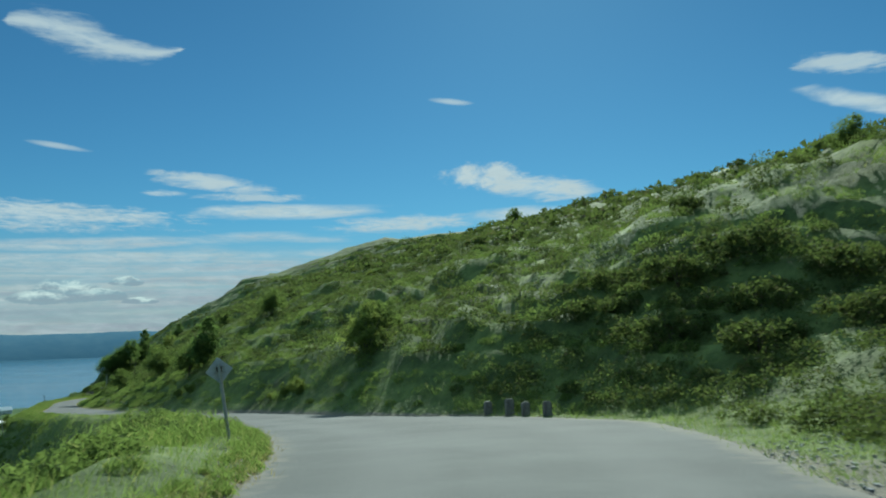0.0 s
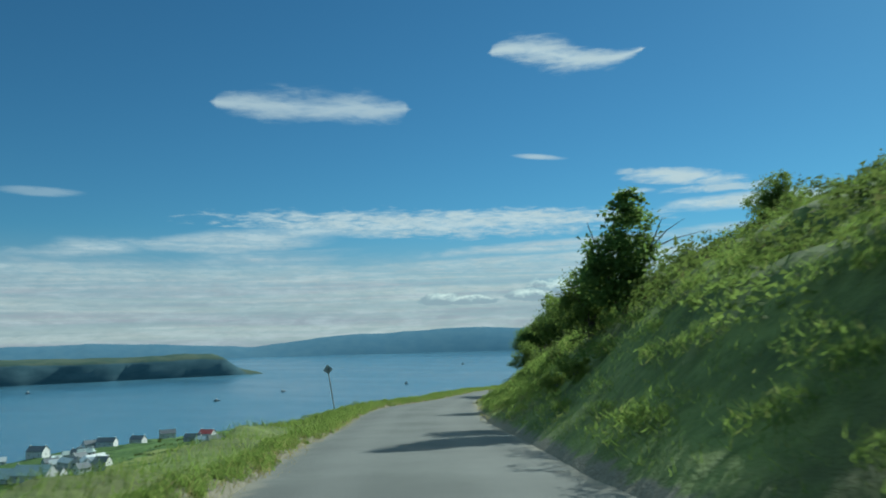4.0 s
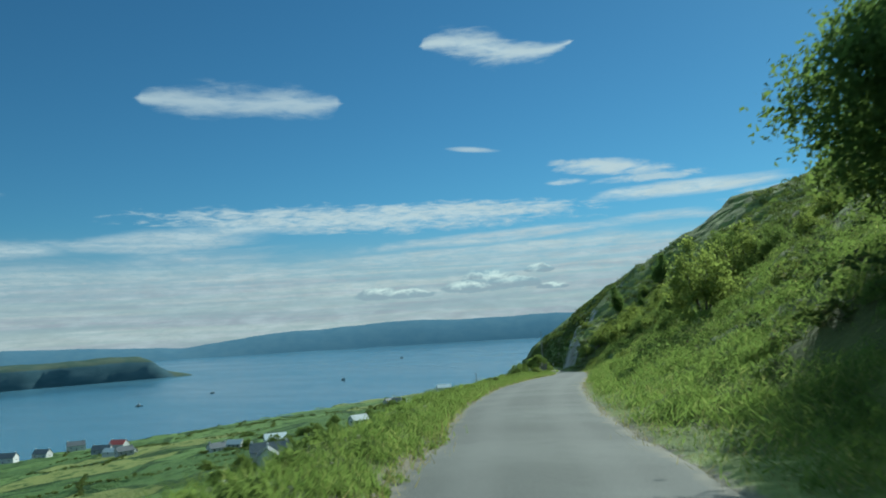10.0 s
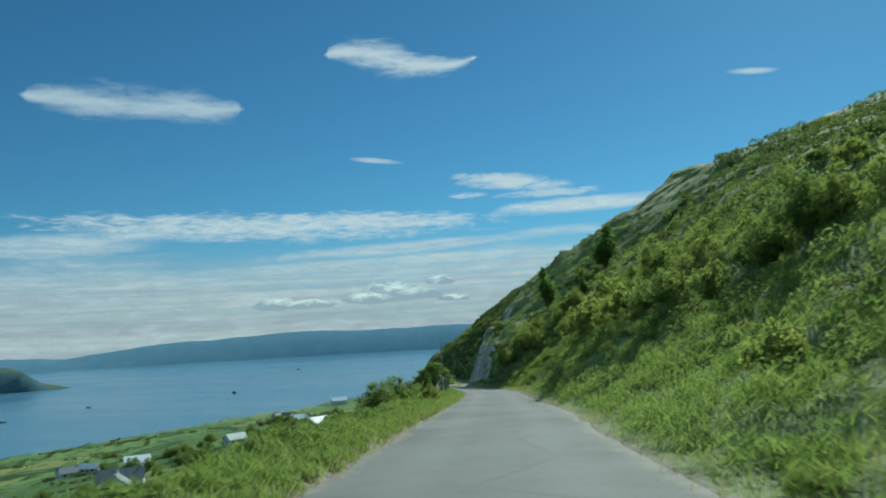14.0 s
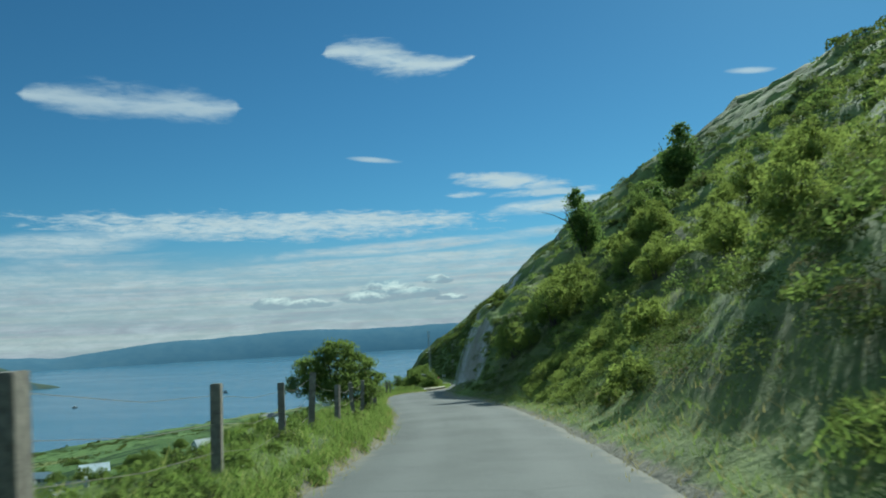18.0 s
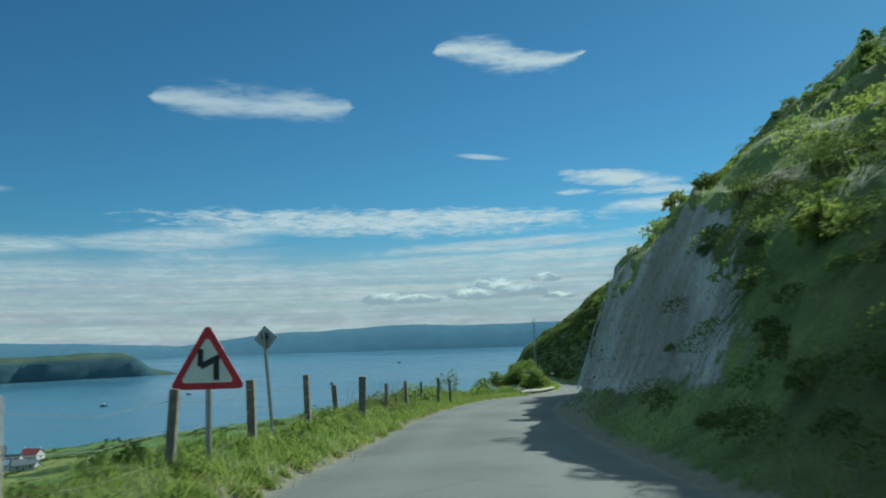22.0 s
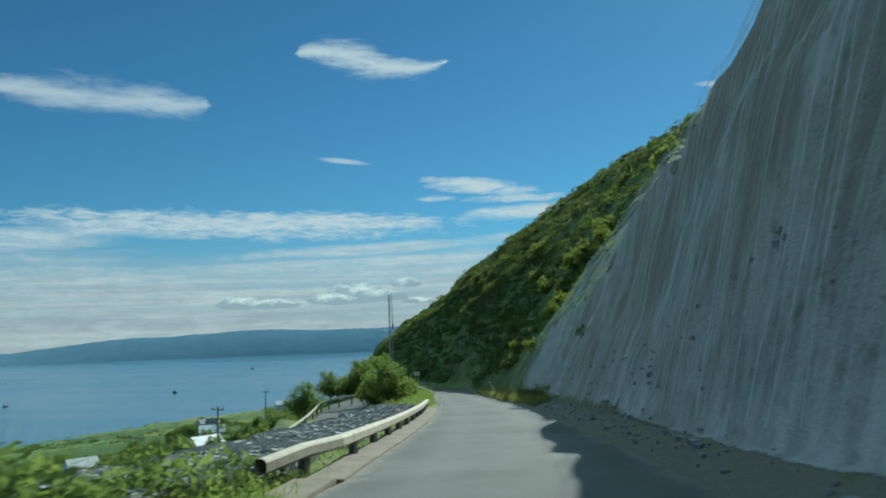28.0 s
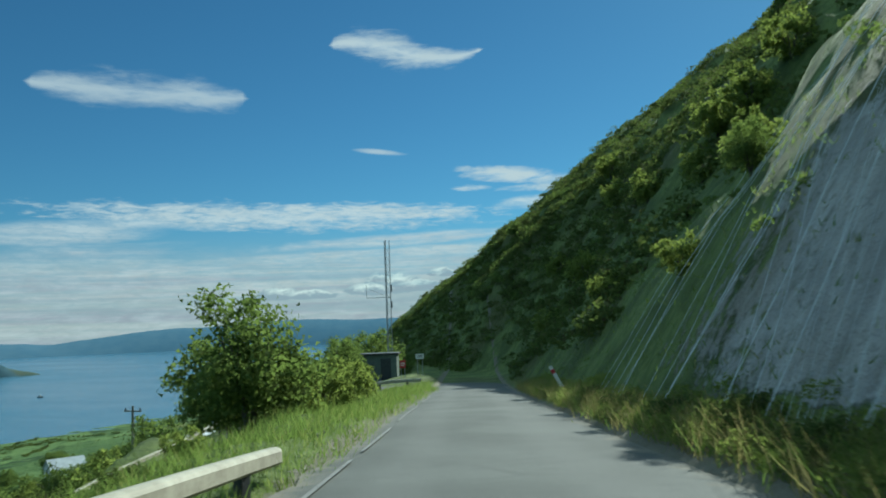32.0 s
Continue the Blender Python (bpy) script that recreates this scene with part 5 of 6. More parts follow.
def diamond_sign(s, d, top, side, turn, lean, label):
    """A small diamond-shaped roadside sign on a steel pole, seen from behind."""
    x, y, z, h = stand(s, d)
    zr = float(line(s)[2])
    tall = zr + top - z
    root = tagged(new("road_sign"), label, "road sign")
    root.matrix_basis = pose(x, y, z, 0, lean, h + turn)
    part("pole", rod((0, 0, -0.3), (0, 0, tall - side * 0.35), 0.03), GALV, root)
    diag = side * math.sqrt(2)
    bm = box(side, 0.012, side, 0.004, (0, 0, 0))
    bm.transform(Matrix.Translation((0, 0.05, tall)) @ Matrix.Rotation(radians(45), 4, "Y") @ Matrix.Translation((-0, 0, 0)) @ Matrix.Translation((0, 0, -side / 2)))
    bm.transform(Matrix.Translation((0, 0, -diag / 2)))
    plate = part("plate", bm, SIGN_BACK, root, "grey back of the diamond plate")
    bm = box(side * 0.62, 0.02, 0.035, 0.004, (0, 0.036, tall - diag * 0.42))
    box(side * 0.62, 0.02, 0.035, 0.004, (0, 0.036, tall - diag * 0.62), bm=bm)
    part("bracket", bm, GALV, plate)
    part("clip", box(0.09, 0.06, 0.1, 0.006, (0, 0.02, tall - diag * 0.55)), BLACK, plate, "black fixing clip")
    return root


diamond_sign(14.9, -3.0, 1.74, 0.34, 8, -8, "grey-backed diamond sign on a leaning steel pole by the bend")
diamond_sign(76.2, -4.75, 2.35, 0.36, 6, -9, "grey-backed diamond sign on a leaning pole above the bay")
diamond_sign(210.6, -3.15, 2.05, 0.28, -6, -5, "small grey-backed diamond sign leaning behind the fence")


def warning_sign(s, d, top, width):
    """Triangular warning sign with a red border and a black double bend."""
    x, y, z, h = stand(s, d)
    zr = float(line(s)[2])
    root = tagged(new("warning_sign"), "red-bordered triangular double-bend warning sign on a steel post", "road sign")
    root.matrix_basis = pose(x, y, z, 0, 0, h + 3)
    high = width * 0.866
    base = zr + top - z - high
    part("post", rod((0, 0.05, -0.4), (0, 0.05, base + high * 0.6), 0.035), GALV, root)

    def triangle(w, y0, thick, lift):
        hh = w * 0.866
        bm = bmesh.new()
        pts, rad = [], w * 0.055
        for cx, cz, a0 in ((-w / 2 + rad * 1.73, rad, 150), (w / 2 - rad * 1.73, rad, -90), (0, hh - rad * 2, 30)):
            for k in range(5):
                t = radians(a0 + k * 30)
                pts.append((cx + math.cos(t) * rad, cz + math.sin(t) * rad))
        front = [bm.verts.new((px, y0, pz + lift)) for px, pz in pts]
        face = bm.faces.new(front)
        out = bmesh.ops.extrude_face_region(bm, geom=[face])
        bmesh.ops.translate(bm, verts=[g for g in out["geom"] if isinstance(g, bmesh.types.BMVert)], vec=(0, thick, 0))
        bmesh.ops.recalc_face_normals(bm, faces=bm.faces[:])
        return bm

    plate = part("plate", triangle(width, 0.0, 0.012, base), SIGN_RED, root, "red border plate")
    part("face", triangle(width * 0.70, -0.006, 0.005, base + width * 0.085), SIGN_WHITE, plate, "white inner face")
    k = width / 0.85
    bm = box(0.062 * k, 0.004, 0.19 * k, 0, (-0.075 * k, -0.011, base + 0.255 * k))
    box(0.062 * k, 0.004, 0.215 * k, 0, (0.10 * k, -0.011, base + 0.10 * k), bm=bm)
    b2 = box(0.062 * k, 0.004, 0.235 * k, 0)
    b2.transform(Matrix.Translation((-0.075 * k, -0.0115, base + 0.25 * k)) @ Matrix.Rotation(radians(63), 4, "Y"))
    me = bpy.data.meshes.new("piece")
    b2.to_mesh(me)
    b2.free()
    bm.from_mesh(me)
    bpy.data.meshes.remove(me)
    part("symbol", bm, BLACK, plate, "black double-bend symbol")
    return root


warning_sign(207.0, -2.95, 1.82, 0.85)


def guard_rail(stations, high, label, mat):
    """A beam on short posts along given places (x, y, z, drop at that place)."""
    root = tagged(new("guard_rail"), label, "guard rail")
    prof = [(-0.07, -0.09), (0.05, -0.09), (0.08, -0.06), (0.08, 0.05), (0.06, 0.082), (0.02, 0.095), (-0.05, 0.09), (-0.08, 0.06)]
    verts, faces = [], []
    pts = [Vector(p) for p in stations]
    for i, p in enumerate(pts):
        d = (pts[min(i + 1, len(pts) - 1)] - pts[max(i - 1, 0)])
        d.z = 0
        d.normalize()
        side = Vector((d.y, -d.x, 0))
        for a, b in prof:
            verts.append(p + side * a + Vector((0, 0, high[i] - 0.09 + b)))
    n = len(prof)
    for i in range(len(pts) - 1):
        for j in range(n):
            a, b = i * n + j, i * n + (j + 1) % n
            faces.append((a, b, b + n, a + n))
    part_of("beam", mesh_from("beam", verts, faces, [mat]), root)
    for i in range(1, len(pts) - 1, 2):
        bm = box(0.10, 0.14, high[i] + 0.35, 0.006)
        part("post", bm, GALV if mat is GALV else DARK_METAL, root).matrix_basis = Matrix.Translation(pts[i] + Vector((0, 0, -0.45)))
    return root


st, hi_ = [], []
for s in np.arange(261.0, 294.8, 1.2):
    d_out = -2.15 - 0.5 * max(0, (263.5 - s) / 2.5)
    x, y = (float(v) for v in spot(s, d_out))
    st.append((x, y, float(line(s)[2]) + 0.03))
    hi_.append(0.42 - 0.10 * max(0, (s - 289) / 5.5)**1.5 - 0.12 * max(0, (262.5 - s) / 1.5))
guard_rail(st, hi_, "weathered cream crash barrier on dark posts beside the road", CREAM)

# kerb and gravelly edging by the barrier
kerb = tagged(new("kerb"), "worn tan concrete edging along the road", "kerb", kind="structure")
for s in np.arange(258, 291, 3.0):
    e = float(left_edge(s + 1.5))
    x0, y0, z0, h = stand(s + 1.5, e - 0.33)
    bm = box(0.50, 2.996, 0.22, 0.008)
    part("kerb_block", bm, TAN, kerb).matrix_basis = pose(x0, y0, float(line(s + 1.5)[2]) - 0.13 + 0.003 * math.sin(s * 3.1), -3.55, 0, h)

# what is left of the white edge lines
LINE_PAINT = simple("worn_line_paint", (0.09, 0.09, 0.087), (0.21, 0.21, 0.20), 9.0, 0.8)
for s0, s1, off in ((161.5, 163.4, 0.22), (200.4, 202.4, 0.25), (288.5, 296.0, 0.2), (296.8, 301.5, 0.2), (303, 310.0, 0.2), (312.0, 318.0, 0.2)):
    q = np.arange(s0, s1, 0.4)
    S2 = np.repeat(q[:, None], 2, 1)
    D2 = left_edge(S2) + off + np.array([[0.0, 0.05]])
    X2, Y2 = spot(S2, D2)
    tagged(sheet("edge_line", X2, Y2, np.interp(S2, LINE_S, LINE_Z) + 0.082, LINE_PAINT), "worn white line painted along the road's edge", "road marking", kind="structure")

# stones lying on the bank below the barrier
_r = np.random.RandomState(9)


def rocks(name, n, s0, s1, d0, d1, lo, hi, seed, label, mat=STONE):
    """Broken stones scattered over a slope, each a small uneven block."""
    r = np.random.RandomState(seed)
    s, d = s0 + (s1 - s0) * r.rand(n), d0 + (d1 - d0) * r.rand(n)
    x, y = spot(s, d)
    c = np.stack([x, y, land(s, d) + 0.02], 1)
    cube = np.array([(a, b, e) for a in (-1, 1) for b in (-1, 1) for e in (-1, 1)], float)
    size = (lo + (hi - lo) * r.rand(n)**2)[:, None, None]
    v = cube[None] * (0.55 + 0.6 * r.rand(n, 8, 3)) * size * np.stack([0.7 + 0.6 * r.rand(n), 0.7 + 0.6 * r.rand(n), 0.5 + 0.3 * r.rand(n)], 1)[:, None, :]
    t = r.rand(n) * 6.28
    ct, st_ = np.cos(t)[:, None], np.sin(t)[:, None]
    v = np.stack([v[..., 0] * ct - v[..., 1] * st_, v[..., 0] * st_ + v[..., 1] * ct, v[..., 2]], -1) + c[:, None]
    q = np.array([(0, 1, 3, 2), (4, 6, 7, 5), (0, 4, 5, 1), (2, 3, 7, 6), (0, 2, 6, 4), (1, 5, 7, 3)])
    f = (np.arange(n)[:, None, None] * 8 + q[None]).reshape(-1, 4)
    return tagged(new(name, mesh_from(name, v.reshape(-1, 3), f, [mat])), label, "stones", kind="stuff")


rocks("stones", 5000, 258, 292.5, -8.2, -4.6, 0.02, 0.06, 1, "loose grey stones behind the baskets")
GABION_STONE = simple("gabion_stone", (0.24, 0.245, 0.24), (0.46, 0.46, 0.45), 5.0, 0.9, relief=0.5)
BASKET_WIRE = simple("basket_wire", (0.20, 0.21, 0.21), (0.34, 0.35, 0.35), 8.0, 0.6, 0.4)


def gabion(seed, long=1.96, deep=1.7, high=0.75):
    """A wire basket packed with broken stone: stones on its faces and a bulging cage round them."""
    r = np.random.RandomState(seed)
    root = tagged(new("gabion_basket"), "wire gabion basket packed with broken grey stones", "gabion", "gabion baskets behind the crash barrier")
    part("core", box(deep - 0.2, long - 0.2, high - 0.11, 0.02), STONE, root, "packed stones inside the basket")
    c, lie = [], []
    step = 0.105
    for a in np.arange(step / 2, long, step):
        for b in np.arange(step / 2, deep, step):
            c.append((b - deep / 2, a - long / 2, high - 0.06))
            lie.append((1, 1, 0.75))
        for b in np.arange(step / 2, high, step * 0.85):
            c += [(deep / 2 - 0.05, a - long / 2, b), (0.05 - deep / 2, a - long / 2, b)]
            lie += [(0.7, 1.1, 0.85), (0.7, 1.1, 0.85)]
    for a in np.arange(step / 2, deep, step):
        for b in np.arange(step / 2, high, step * 0.85):
            c += [(a - deep / 2, long / 2 - 0.05, b), (a - deep / 2, 0.05 - long / 2, b)]
            lie += [(1.1, 0.7, 0.85), (1.1, 0.7, 0.85)]
    c, lie = np.array(c), np.array(lie)
    n = len(c)
    c = c + (r.rand(n, 3) - 0.5) * np.array([0.05, 0.05, 0.045])
    cube = np.array([(a, b, e) for a in (-1, 1) for b in (-1, 1) for e in (-1, 1)], float)
    v = cube[None] * (0.6 + 0.6 * r.rand(n, 8, 3)) * (0.042 + 0.032 * r.rand(n))[:, None, None] * lie[:, None, :]
    turn = r.rand(n) * 6.28
    ct, sn = np.cos(turn)[:, None], np.sin(turn)[:, None]
    v = np.stack([v[..., 0] * ct - v[..., 1] * sn, v[..., 0] * sn + v[..., 1] * ct, v[..., 2]], -1) + c[:, None]
    q = np.array([(0, 1, 3, 2), (4, 6, 7, 5), (0, 4, 5, 1), (2, 3, 7, 6), (0, 2, 6, 4), (1, 5, 7, 3)])
    tagged(part_of("stone_fill", mesh_from("stone_fill", v.reshape(-1, 3), (np.arange(n)[:, None, None] * 8 + q[None]).reshape(-1, 4), [GABION_STONE]), root), kind="stuff")
    verts, faces = [], []

    def wire(a, b, w=0.005):
        a, b = np.array(a), np.array(b)
        run = (b - a) / np.linalg.norm(b - a)
        for side in (np.array([0, 0, w]), np.cross(run, (0, 0, w)) if abs(run[2]) < 0.9 else np.array([w, 0, 0]), ):
            if abs(run[2]) > 0.9:
                side = np.array([0, w, 0]) if side[2] else side
            off = len(verts)
            verts.extend([a - side, a + side, b + side, b - side])
            faces.append((off, off + 1, off + 2, off + 3))

    X, Y = deep / 2 + 0.02, long / 2
    for a in np.linspace(-Y, Y, 13):
        wire((-X, a, high + 0.005), (X, a, high + 0.005))
        wire((X, a, 0), (X, a, high))
    for b in np.linspace(-X, X, 12):
        wire((b, -Y, high + 0.005), (b, Y, high + 0.005))
        wire((b, Y, 0), (b, Y, high))
    for e in np.linspace(0.1, high, 6):
        wire((X, -Y, e), (X, Y, e))
        wire((-X, Y, e), (X, Y, e))
    for a, b in (((X, -Y, high), (X, Y, high)), ((-X, -Y, high), (-X, Y, high)), ((-X, Y, high), (X, Y, high)), ((X, Y, 0), (X, Y, high)), ((X, -Y, 0), (X, -Y, high))):
        wire(a, b, 0.009)
    tagged(part_of("wire_cage", mesh_from("wire_cage", verts, faces, [BASKET_WIRE]), root), kind="stuff")
    return root


baskets = [gabion(81), gabion(82), gabion(83)]
for i in range(17):
    s = 258.0 + 2.0 * i
    x, y, z, h = stand(s, -3.66 - 0.05 * math.sin(i * 1.9))
    m = pose(x, y, float(line(s)[2]) - 0.48 + 0.03 * math.sin(i * 2.7), -3.6 + 0.8 * math.sin(i * 4.1), 1.2 * math.sin(i * 1.3), h)
    if i < 3:
        baskets[i].matrix_basis = m
    else:
        copy_thing(baskets[i % 3], m)
rocks("gravel", 3600, -4, 11.5, 2.9, 7.0, 0.008, 0.024, 2, "loose gravel and stones at the edge of the junction")
rocks("stones", 700, 222, 285, 2.3, 3.6, 0.015, 0.07, 3, "fallen stones along the foot of the cliff")
rocks("gravel", 2600, 0, 330, -2.9, -1.0, 0.008, 0.03, 4, "loose grit along the edge of the road", CONCRETE)

# wire netting hung over the cliff
NET = simple("netting_wire", (0.36, 0.38, 0.375), (0.52, 0.54, 0.535), 3.0, 0.7, 0.0)
netting = tagged(new("rockfall_netting"), "steel rockfall netting hanging in folds over the cliff face", "netting")


def strands(name, n, s0, s1, width, seed, sway, fan, e_top, cling=1.0):
    """Wires hanging down the face, gathered into bundles fan metres apart that spread towards the foot."""
    r = np.random.RandomState(seed)
    verts, faces = [], []
    steps = 30
    for i in range(n):
        s_at = s0 + (s1 - s0) * (i + r.rand()) / n
        bundle = math.floor((s_at - s0) / fan)
        pull = s0 + (bundle + 0.3 + 0.4 * r.rand() * (1 - cling) + 0.2 * math.sin(bundle * 2.4)) * fan
        e = np.linspace(1.3, e_top * (0.7 + 0.45 * r.rand()), steps)
        u = (e - 0.75) / e_top
        sway_ = sway * (vnoise(e * 0.3, np.full(steps, bundle * 3.7), seed) - 0.5) + 0.2 * sway * (vnoise(e * 0.7, np.full(steps, i * 2.1), seed + 2) - 0.5)
        e = 1.0 + (e - 1.3) * np.interp(s_at, (207, 224, 240, 255, 270), (0.25, 0.34, 0.42, 0.62, 0.95))
        ss = s_at + (pull - s_at) * cling * np.clip(u * 1.6, 0, 1)**0.8 + sway_
        d = right_edge(ss) + e
        x, y = spot(ss, d)
        z = land(ss, d)
        hdg = line(ss)[3]
        out = (0.16 + 0.10 * vnoise(e, np.full(steps, i * 1.3), seed + 5)) * (1.15 - u / max(u.max(), 0.01))
        x, y, z = x - np.cos(hdg) * out * 0.8, y - np.sin(hdg) * out * 0.8, z + out * 0.6
        tx, ty = -np.sin(hdg) * width / 2, np.cos(hdg) * width / 2
        off = len(verts)
        for k in range(steps):
            verts += [(x[k] - tx[k], y[k] - ty[k], z[k]), (x[k] + tx[k], y[k] + ty[k], z[k] + 0.004)]
        faces += [(off + 2 * k, off + 2 * k + 1, off + 2 * k + 3, off + 2 * k + 2) for k in range(steps - 1)]
    return part_of(name, mesh_from(name, verts, faces, [NET]), netting)


strands("fold", 44, 231, 303, 0.03, 41, 1.6, 5.2, 11.0, 0.8)
strands("fold", 42, 232, 306, 0.02, 43, 2.0, 3.7, 9.0, 0.6)
strands("mesh", 330, 229, 294, 0.007, 42, 0.35, 56.0, 10.0, 0.1)

# the hairpin's lower leg, with its own barrier
pts = []
for k in range(0, 42):
    t = radians(min(k * 6.0, 180))
    run = max(0, k - 30) * 1.6
    s, d = 330 + 5.4 * math.sin(t) - run, -5.4 + 5.4 * math.cos(t) - 0.05 * run
    pts.append((s, d))
verts, faces = [], []
for i, (s, d) in enumerate(pts):
    a, b = pts[max(i - 1, 0)], pts[min(i + 1, len(pts) - 1)]
    ds, dd = b[0] - a[0], b[1] - a[1]
    n = math.hypot(ds, dd)
    for w in (-2.0, -1.0, 0.0, 1.0, 2.0):
        ss, d2 = s - dd / n * w, d + ds / n * w
        x, y = spot(ss, d2)
        k = min(i / 9, 1)
        zz = (1 - k) * (float(line(330)[2]) + 0.075) + k * (float(leg_height(leg_of(s, d)[0])) + 0.06)
        verts.append((float(x), float(y), zz))
for i in range(len(pts) - 1):
    for j in range(4):
        faces.append((i * 5 + j, i * 5 + j + 1, i * 5 + j + 6, i * 5 + j + 5))
lower_road = tagged(new("lower_road", mesh_from("lower_road", verts, faces, [ASPHALT], smooth=True)), "lower leg of the road past the hairpin", "road", kind="structure")
st, hi_ = [], []
for i in range(12, 41):
    s, d = pts[i]
    a, b = pts[i - 1], pts[i + 1]
    ds, dd = b[0] - a[0], b[1] - a[1]
    n = math.hypot(ds, dd)
    ss, d2 = s + dd / n * -2.5 * -1, d - ds / n * 2.5 * -1
    x, y = spot(ss, d2)
    st.append((float(x), float(y), float(leg_height(leg_of(s, d)[0])) + 0.02))
    hi_.append(0.66)
guard_rail(st, hi_, "pale crash barrier round the outside of the hairpin", CREAM)

# mast, cabin and signs at the hairpin
def lattice_mast(s, d, top):
    x, y, z, h = stand(s, d)
    zr = float(line(s)[2])
    tall = zr + top - z
    root = tagged(new("radio_mast"), "slim galvanised lattice radio mast with small aerials", "mast")
    root.matrix_basis = pose(x, y, z, 0, 0, h)
    legs = [(math.cos(a) * 0.27, math.sin(a) * 0.27) for a in (0.3, 0.3 + 2.094, 0.3 + 4.189)]
    for lx, ly in legs:
        part("leg", rod((lx, ly, -0.3), (lx, ly, tall), 0.035), GALV, root)
    for i in range(int(tall / 0.7)):
        bm = bmesh.new()
        for j in range(3):
            a, b = legs[j], legs[(j + 1) % 3]
            rod((a[0], a[1], i * 0.7), (b[0], b[1], i * 0.7 + 0.7), 0.016, sides=5, bm=bm)
        part("bracing", bm, GALV, root)
    bm = rod((-2.0, 0, tall * 0.58), (0.3, 0, tall * 0.58), 0.025)
    rod((-1.95, 0, tall * 0.58), (-1.95, 0, tall * 0.58 + 1.2), 0.015, bm=bm)
    rod((-1.95, 0, tall * 0.58 + 0.9), (-0.2, 0, tall * 0.58 + 0.1), 0.012, bm=bm)
    part("aerial_arm", bm, GALV, root)
    for k in (0.5, 0.62):
        part("aerial", rod((0.34, -0.1, tall * k), (0.34, -0.1, tall * k + 0.6), 0.07), DARK_METAL, root)
    return root


lattice_mast(358.5, -7.3, 12.0)
CABIN = simple("cabin_green", (0.10, 0.13, 0.12), (0.15, 0.18, 0.165), 4.0, 0.6)
x, y, z, h = stand(353, -7.6)
cabin = tagged(new("equipment_cabin"), "small grey-green equipment cabin beside the mast", "cabin")
cabin.matrix_basis = pose(x, y, z, 0, 0, h)
part("wall", box(3.0, 2.2, 2.3, 0.02), CABIN, cabin)
part("roof", box(3.3, 2.5, 0.16, 0.03, (0, 0, 2.28)), DARK_METAL, cabin, "dark flat roof")
part("door", box(0.85, 0.05, 1.9, 0.01, (0.6, -1.12, 0.1)), DARK_METAL, cabin)


def board_sign(s, d, top, w, hgt, mat, label, bars=True):
    x, y, z, h = stand(s, d)
    tall = float(line(s)[2]) + top - z
    root = tagged(new("road_sign"), label, "road sign")
    root.matrix_basis = pose(x, y, z, 0, 0, h)
    for px in (-w * 0.3, w * 0.3):
        part("post", rod((px, 0.03, -0.3), (px, 0.03, tall - 0.05), 0.025), GALV, root)
    plate = part("plate", box(w, 0.015, hgt, 0.004, (0, 0, tall - hgt)), mat, root)
    if bars:
        for k in (0.3, 0.55):
            part("bar", box(w * 0.7, 0.006, hgt * 0.12, 0, (0, -0.012, tall - hgt + hgt * k)), BLACK if mat is SIGN_WHITE else SIGN_WHITE, plate)
    return root


board_sign(344.2, -3.7, 1.75, 0.6, 0.36, SIGN_WHITE, "white rectangular road sign facing the hairpin")
board_sign(343.5, -4.9, 1.35, 0.42, 0.55, SIGN_RED, "small red notice board beside the hairpin")
x, y, z, h = stand(309.1, 2.6)
marker = tagged(new("marker_post"), "bent white marker post at the foot of the slope", "marker post")
marker.matrix_basis = pose(x, y, z, 0, -28, h)
part("post", box(0.10, 0.06, 0.95, 0.01, (0, 0, -0.1)), SIGN_WHITE, marker)
part("band", box(0.106, 0.066, 0.14, 0.01, (0, 0, 0.62)), SIGN_RED, marker, "red reflector band")

# posts by the junction
for s, d, w, hh in ((22.4, 4.45, 0.22, 0.5), (21.6, 4.75, 0.24, 0.58), (21.0, 4.95, 0.22, 0.5), (20.2, 5.2, 0.22, 0.54)):
    x, y, z, h = stand(s, d)
    ob = tagged(new("bollard"), "weathered grey-brown stump of a bollard on the verge", "bollard", "stumps along the junction")
    ob.matrix_basis = pose(x, y, z, 3 * _r.randn(), 3 * _r.randn(), h)
    part("stump", box(w, w * 0.9, hh, 0.04, (0, 0, -0.14)), WOOD, ob)


def power_pole(x, y, top):
    z = ground_at(x, y)
    root = tagged(new("power_pole"), "wooden power pole with a short crossarm", "power pole")
    root.matrix_basis = Matrix.Translation((x, y, z))
    tall = max(3.0, top - z)
    part("pole", rod((0, 0, -0.5), (0, 0, tall), 0.15, 0.10), WOOD, root)
    part("crossarm", box(1.9, 0.1, 0.12, 0.01, (0, 0, tall - 0.5)), WOOD, root)
    for k in (-0.8, 0, 0.8):
        part("insulator", rod((k, 0, tall - 0.38), (k, 0, tall - 0.16), 0.06), DARK_METAL, root)


power_pole(-159, 317, 36.0)
power_pole(-190, 378, 33.5)

# ---- the village below, and the bay ----
ROOF_DARK = simple("slate_roof", (0.07, 0.082, 0.095), (0.13, 0.145, 0.16), 1.2, 0.7)
ROOF_PALE = simple("pale_sheet_roof", (0.38, 0.40, 0.41), (0.54, 0.56, 0.56), 0.8, 0.5)
# sun glare on sheet roofs, put into a near-white base colour
ROOF_GLARE = simple("glare_sheet_roof", (0.70, 0.71, 0.71), (0.82, 0.83, 0.83), 0.8, 0.4)
ROOF_SHEET = simple("green_sheet_roof", (0.26, 0.32, 0.31), (0.36, 0.42, 0.40), 0.8, 0.6)
ROOF_RED = simple("red_roof", (0.38, 0.06, 0.055), (0.48, 0.085, 0.07), 0.8, 0.6)
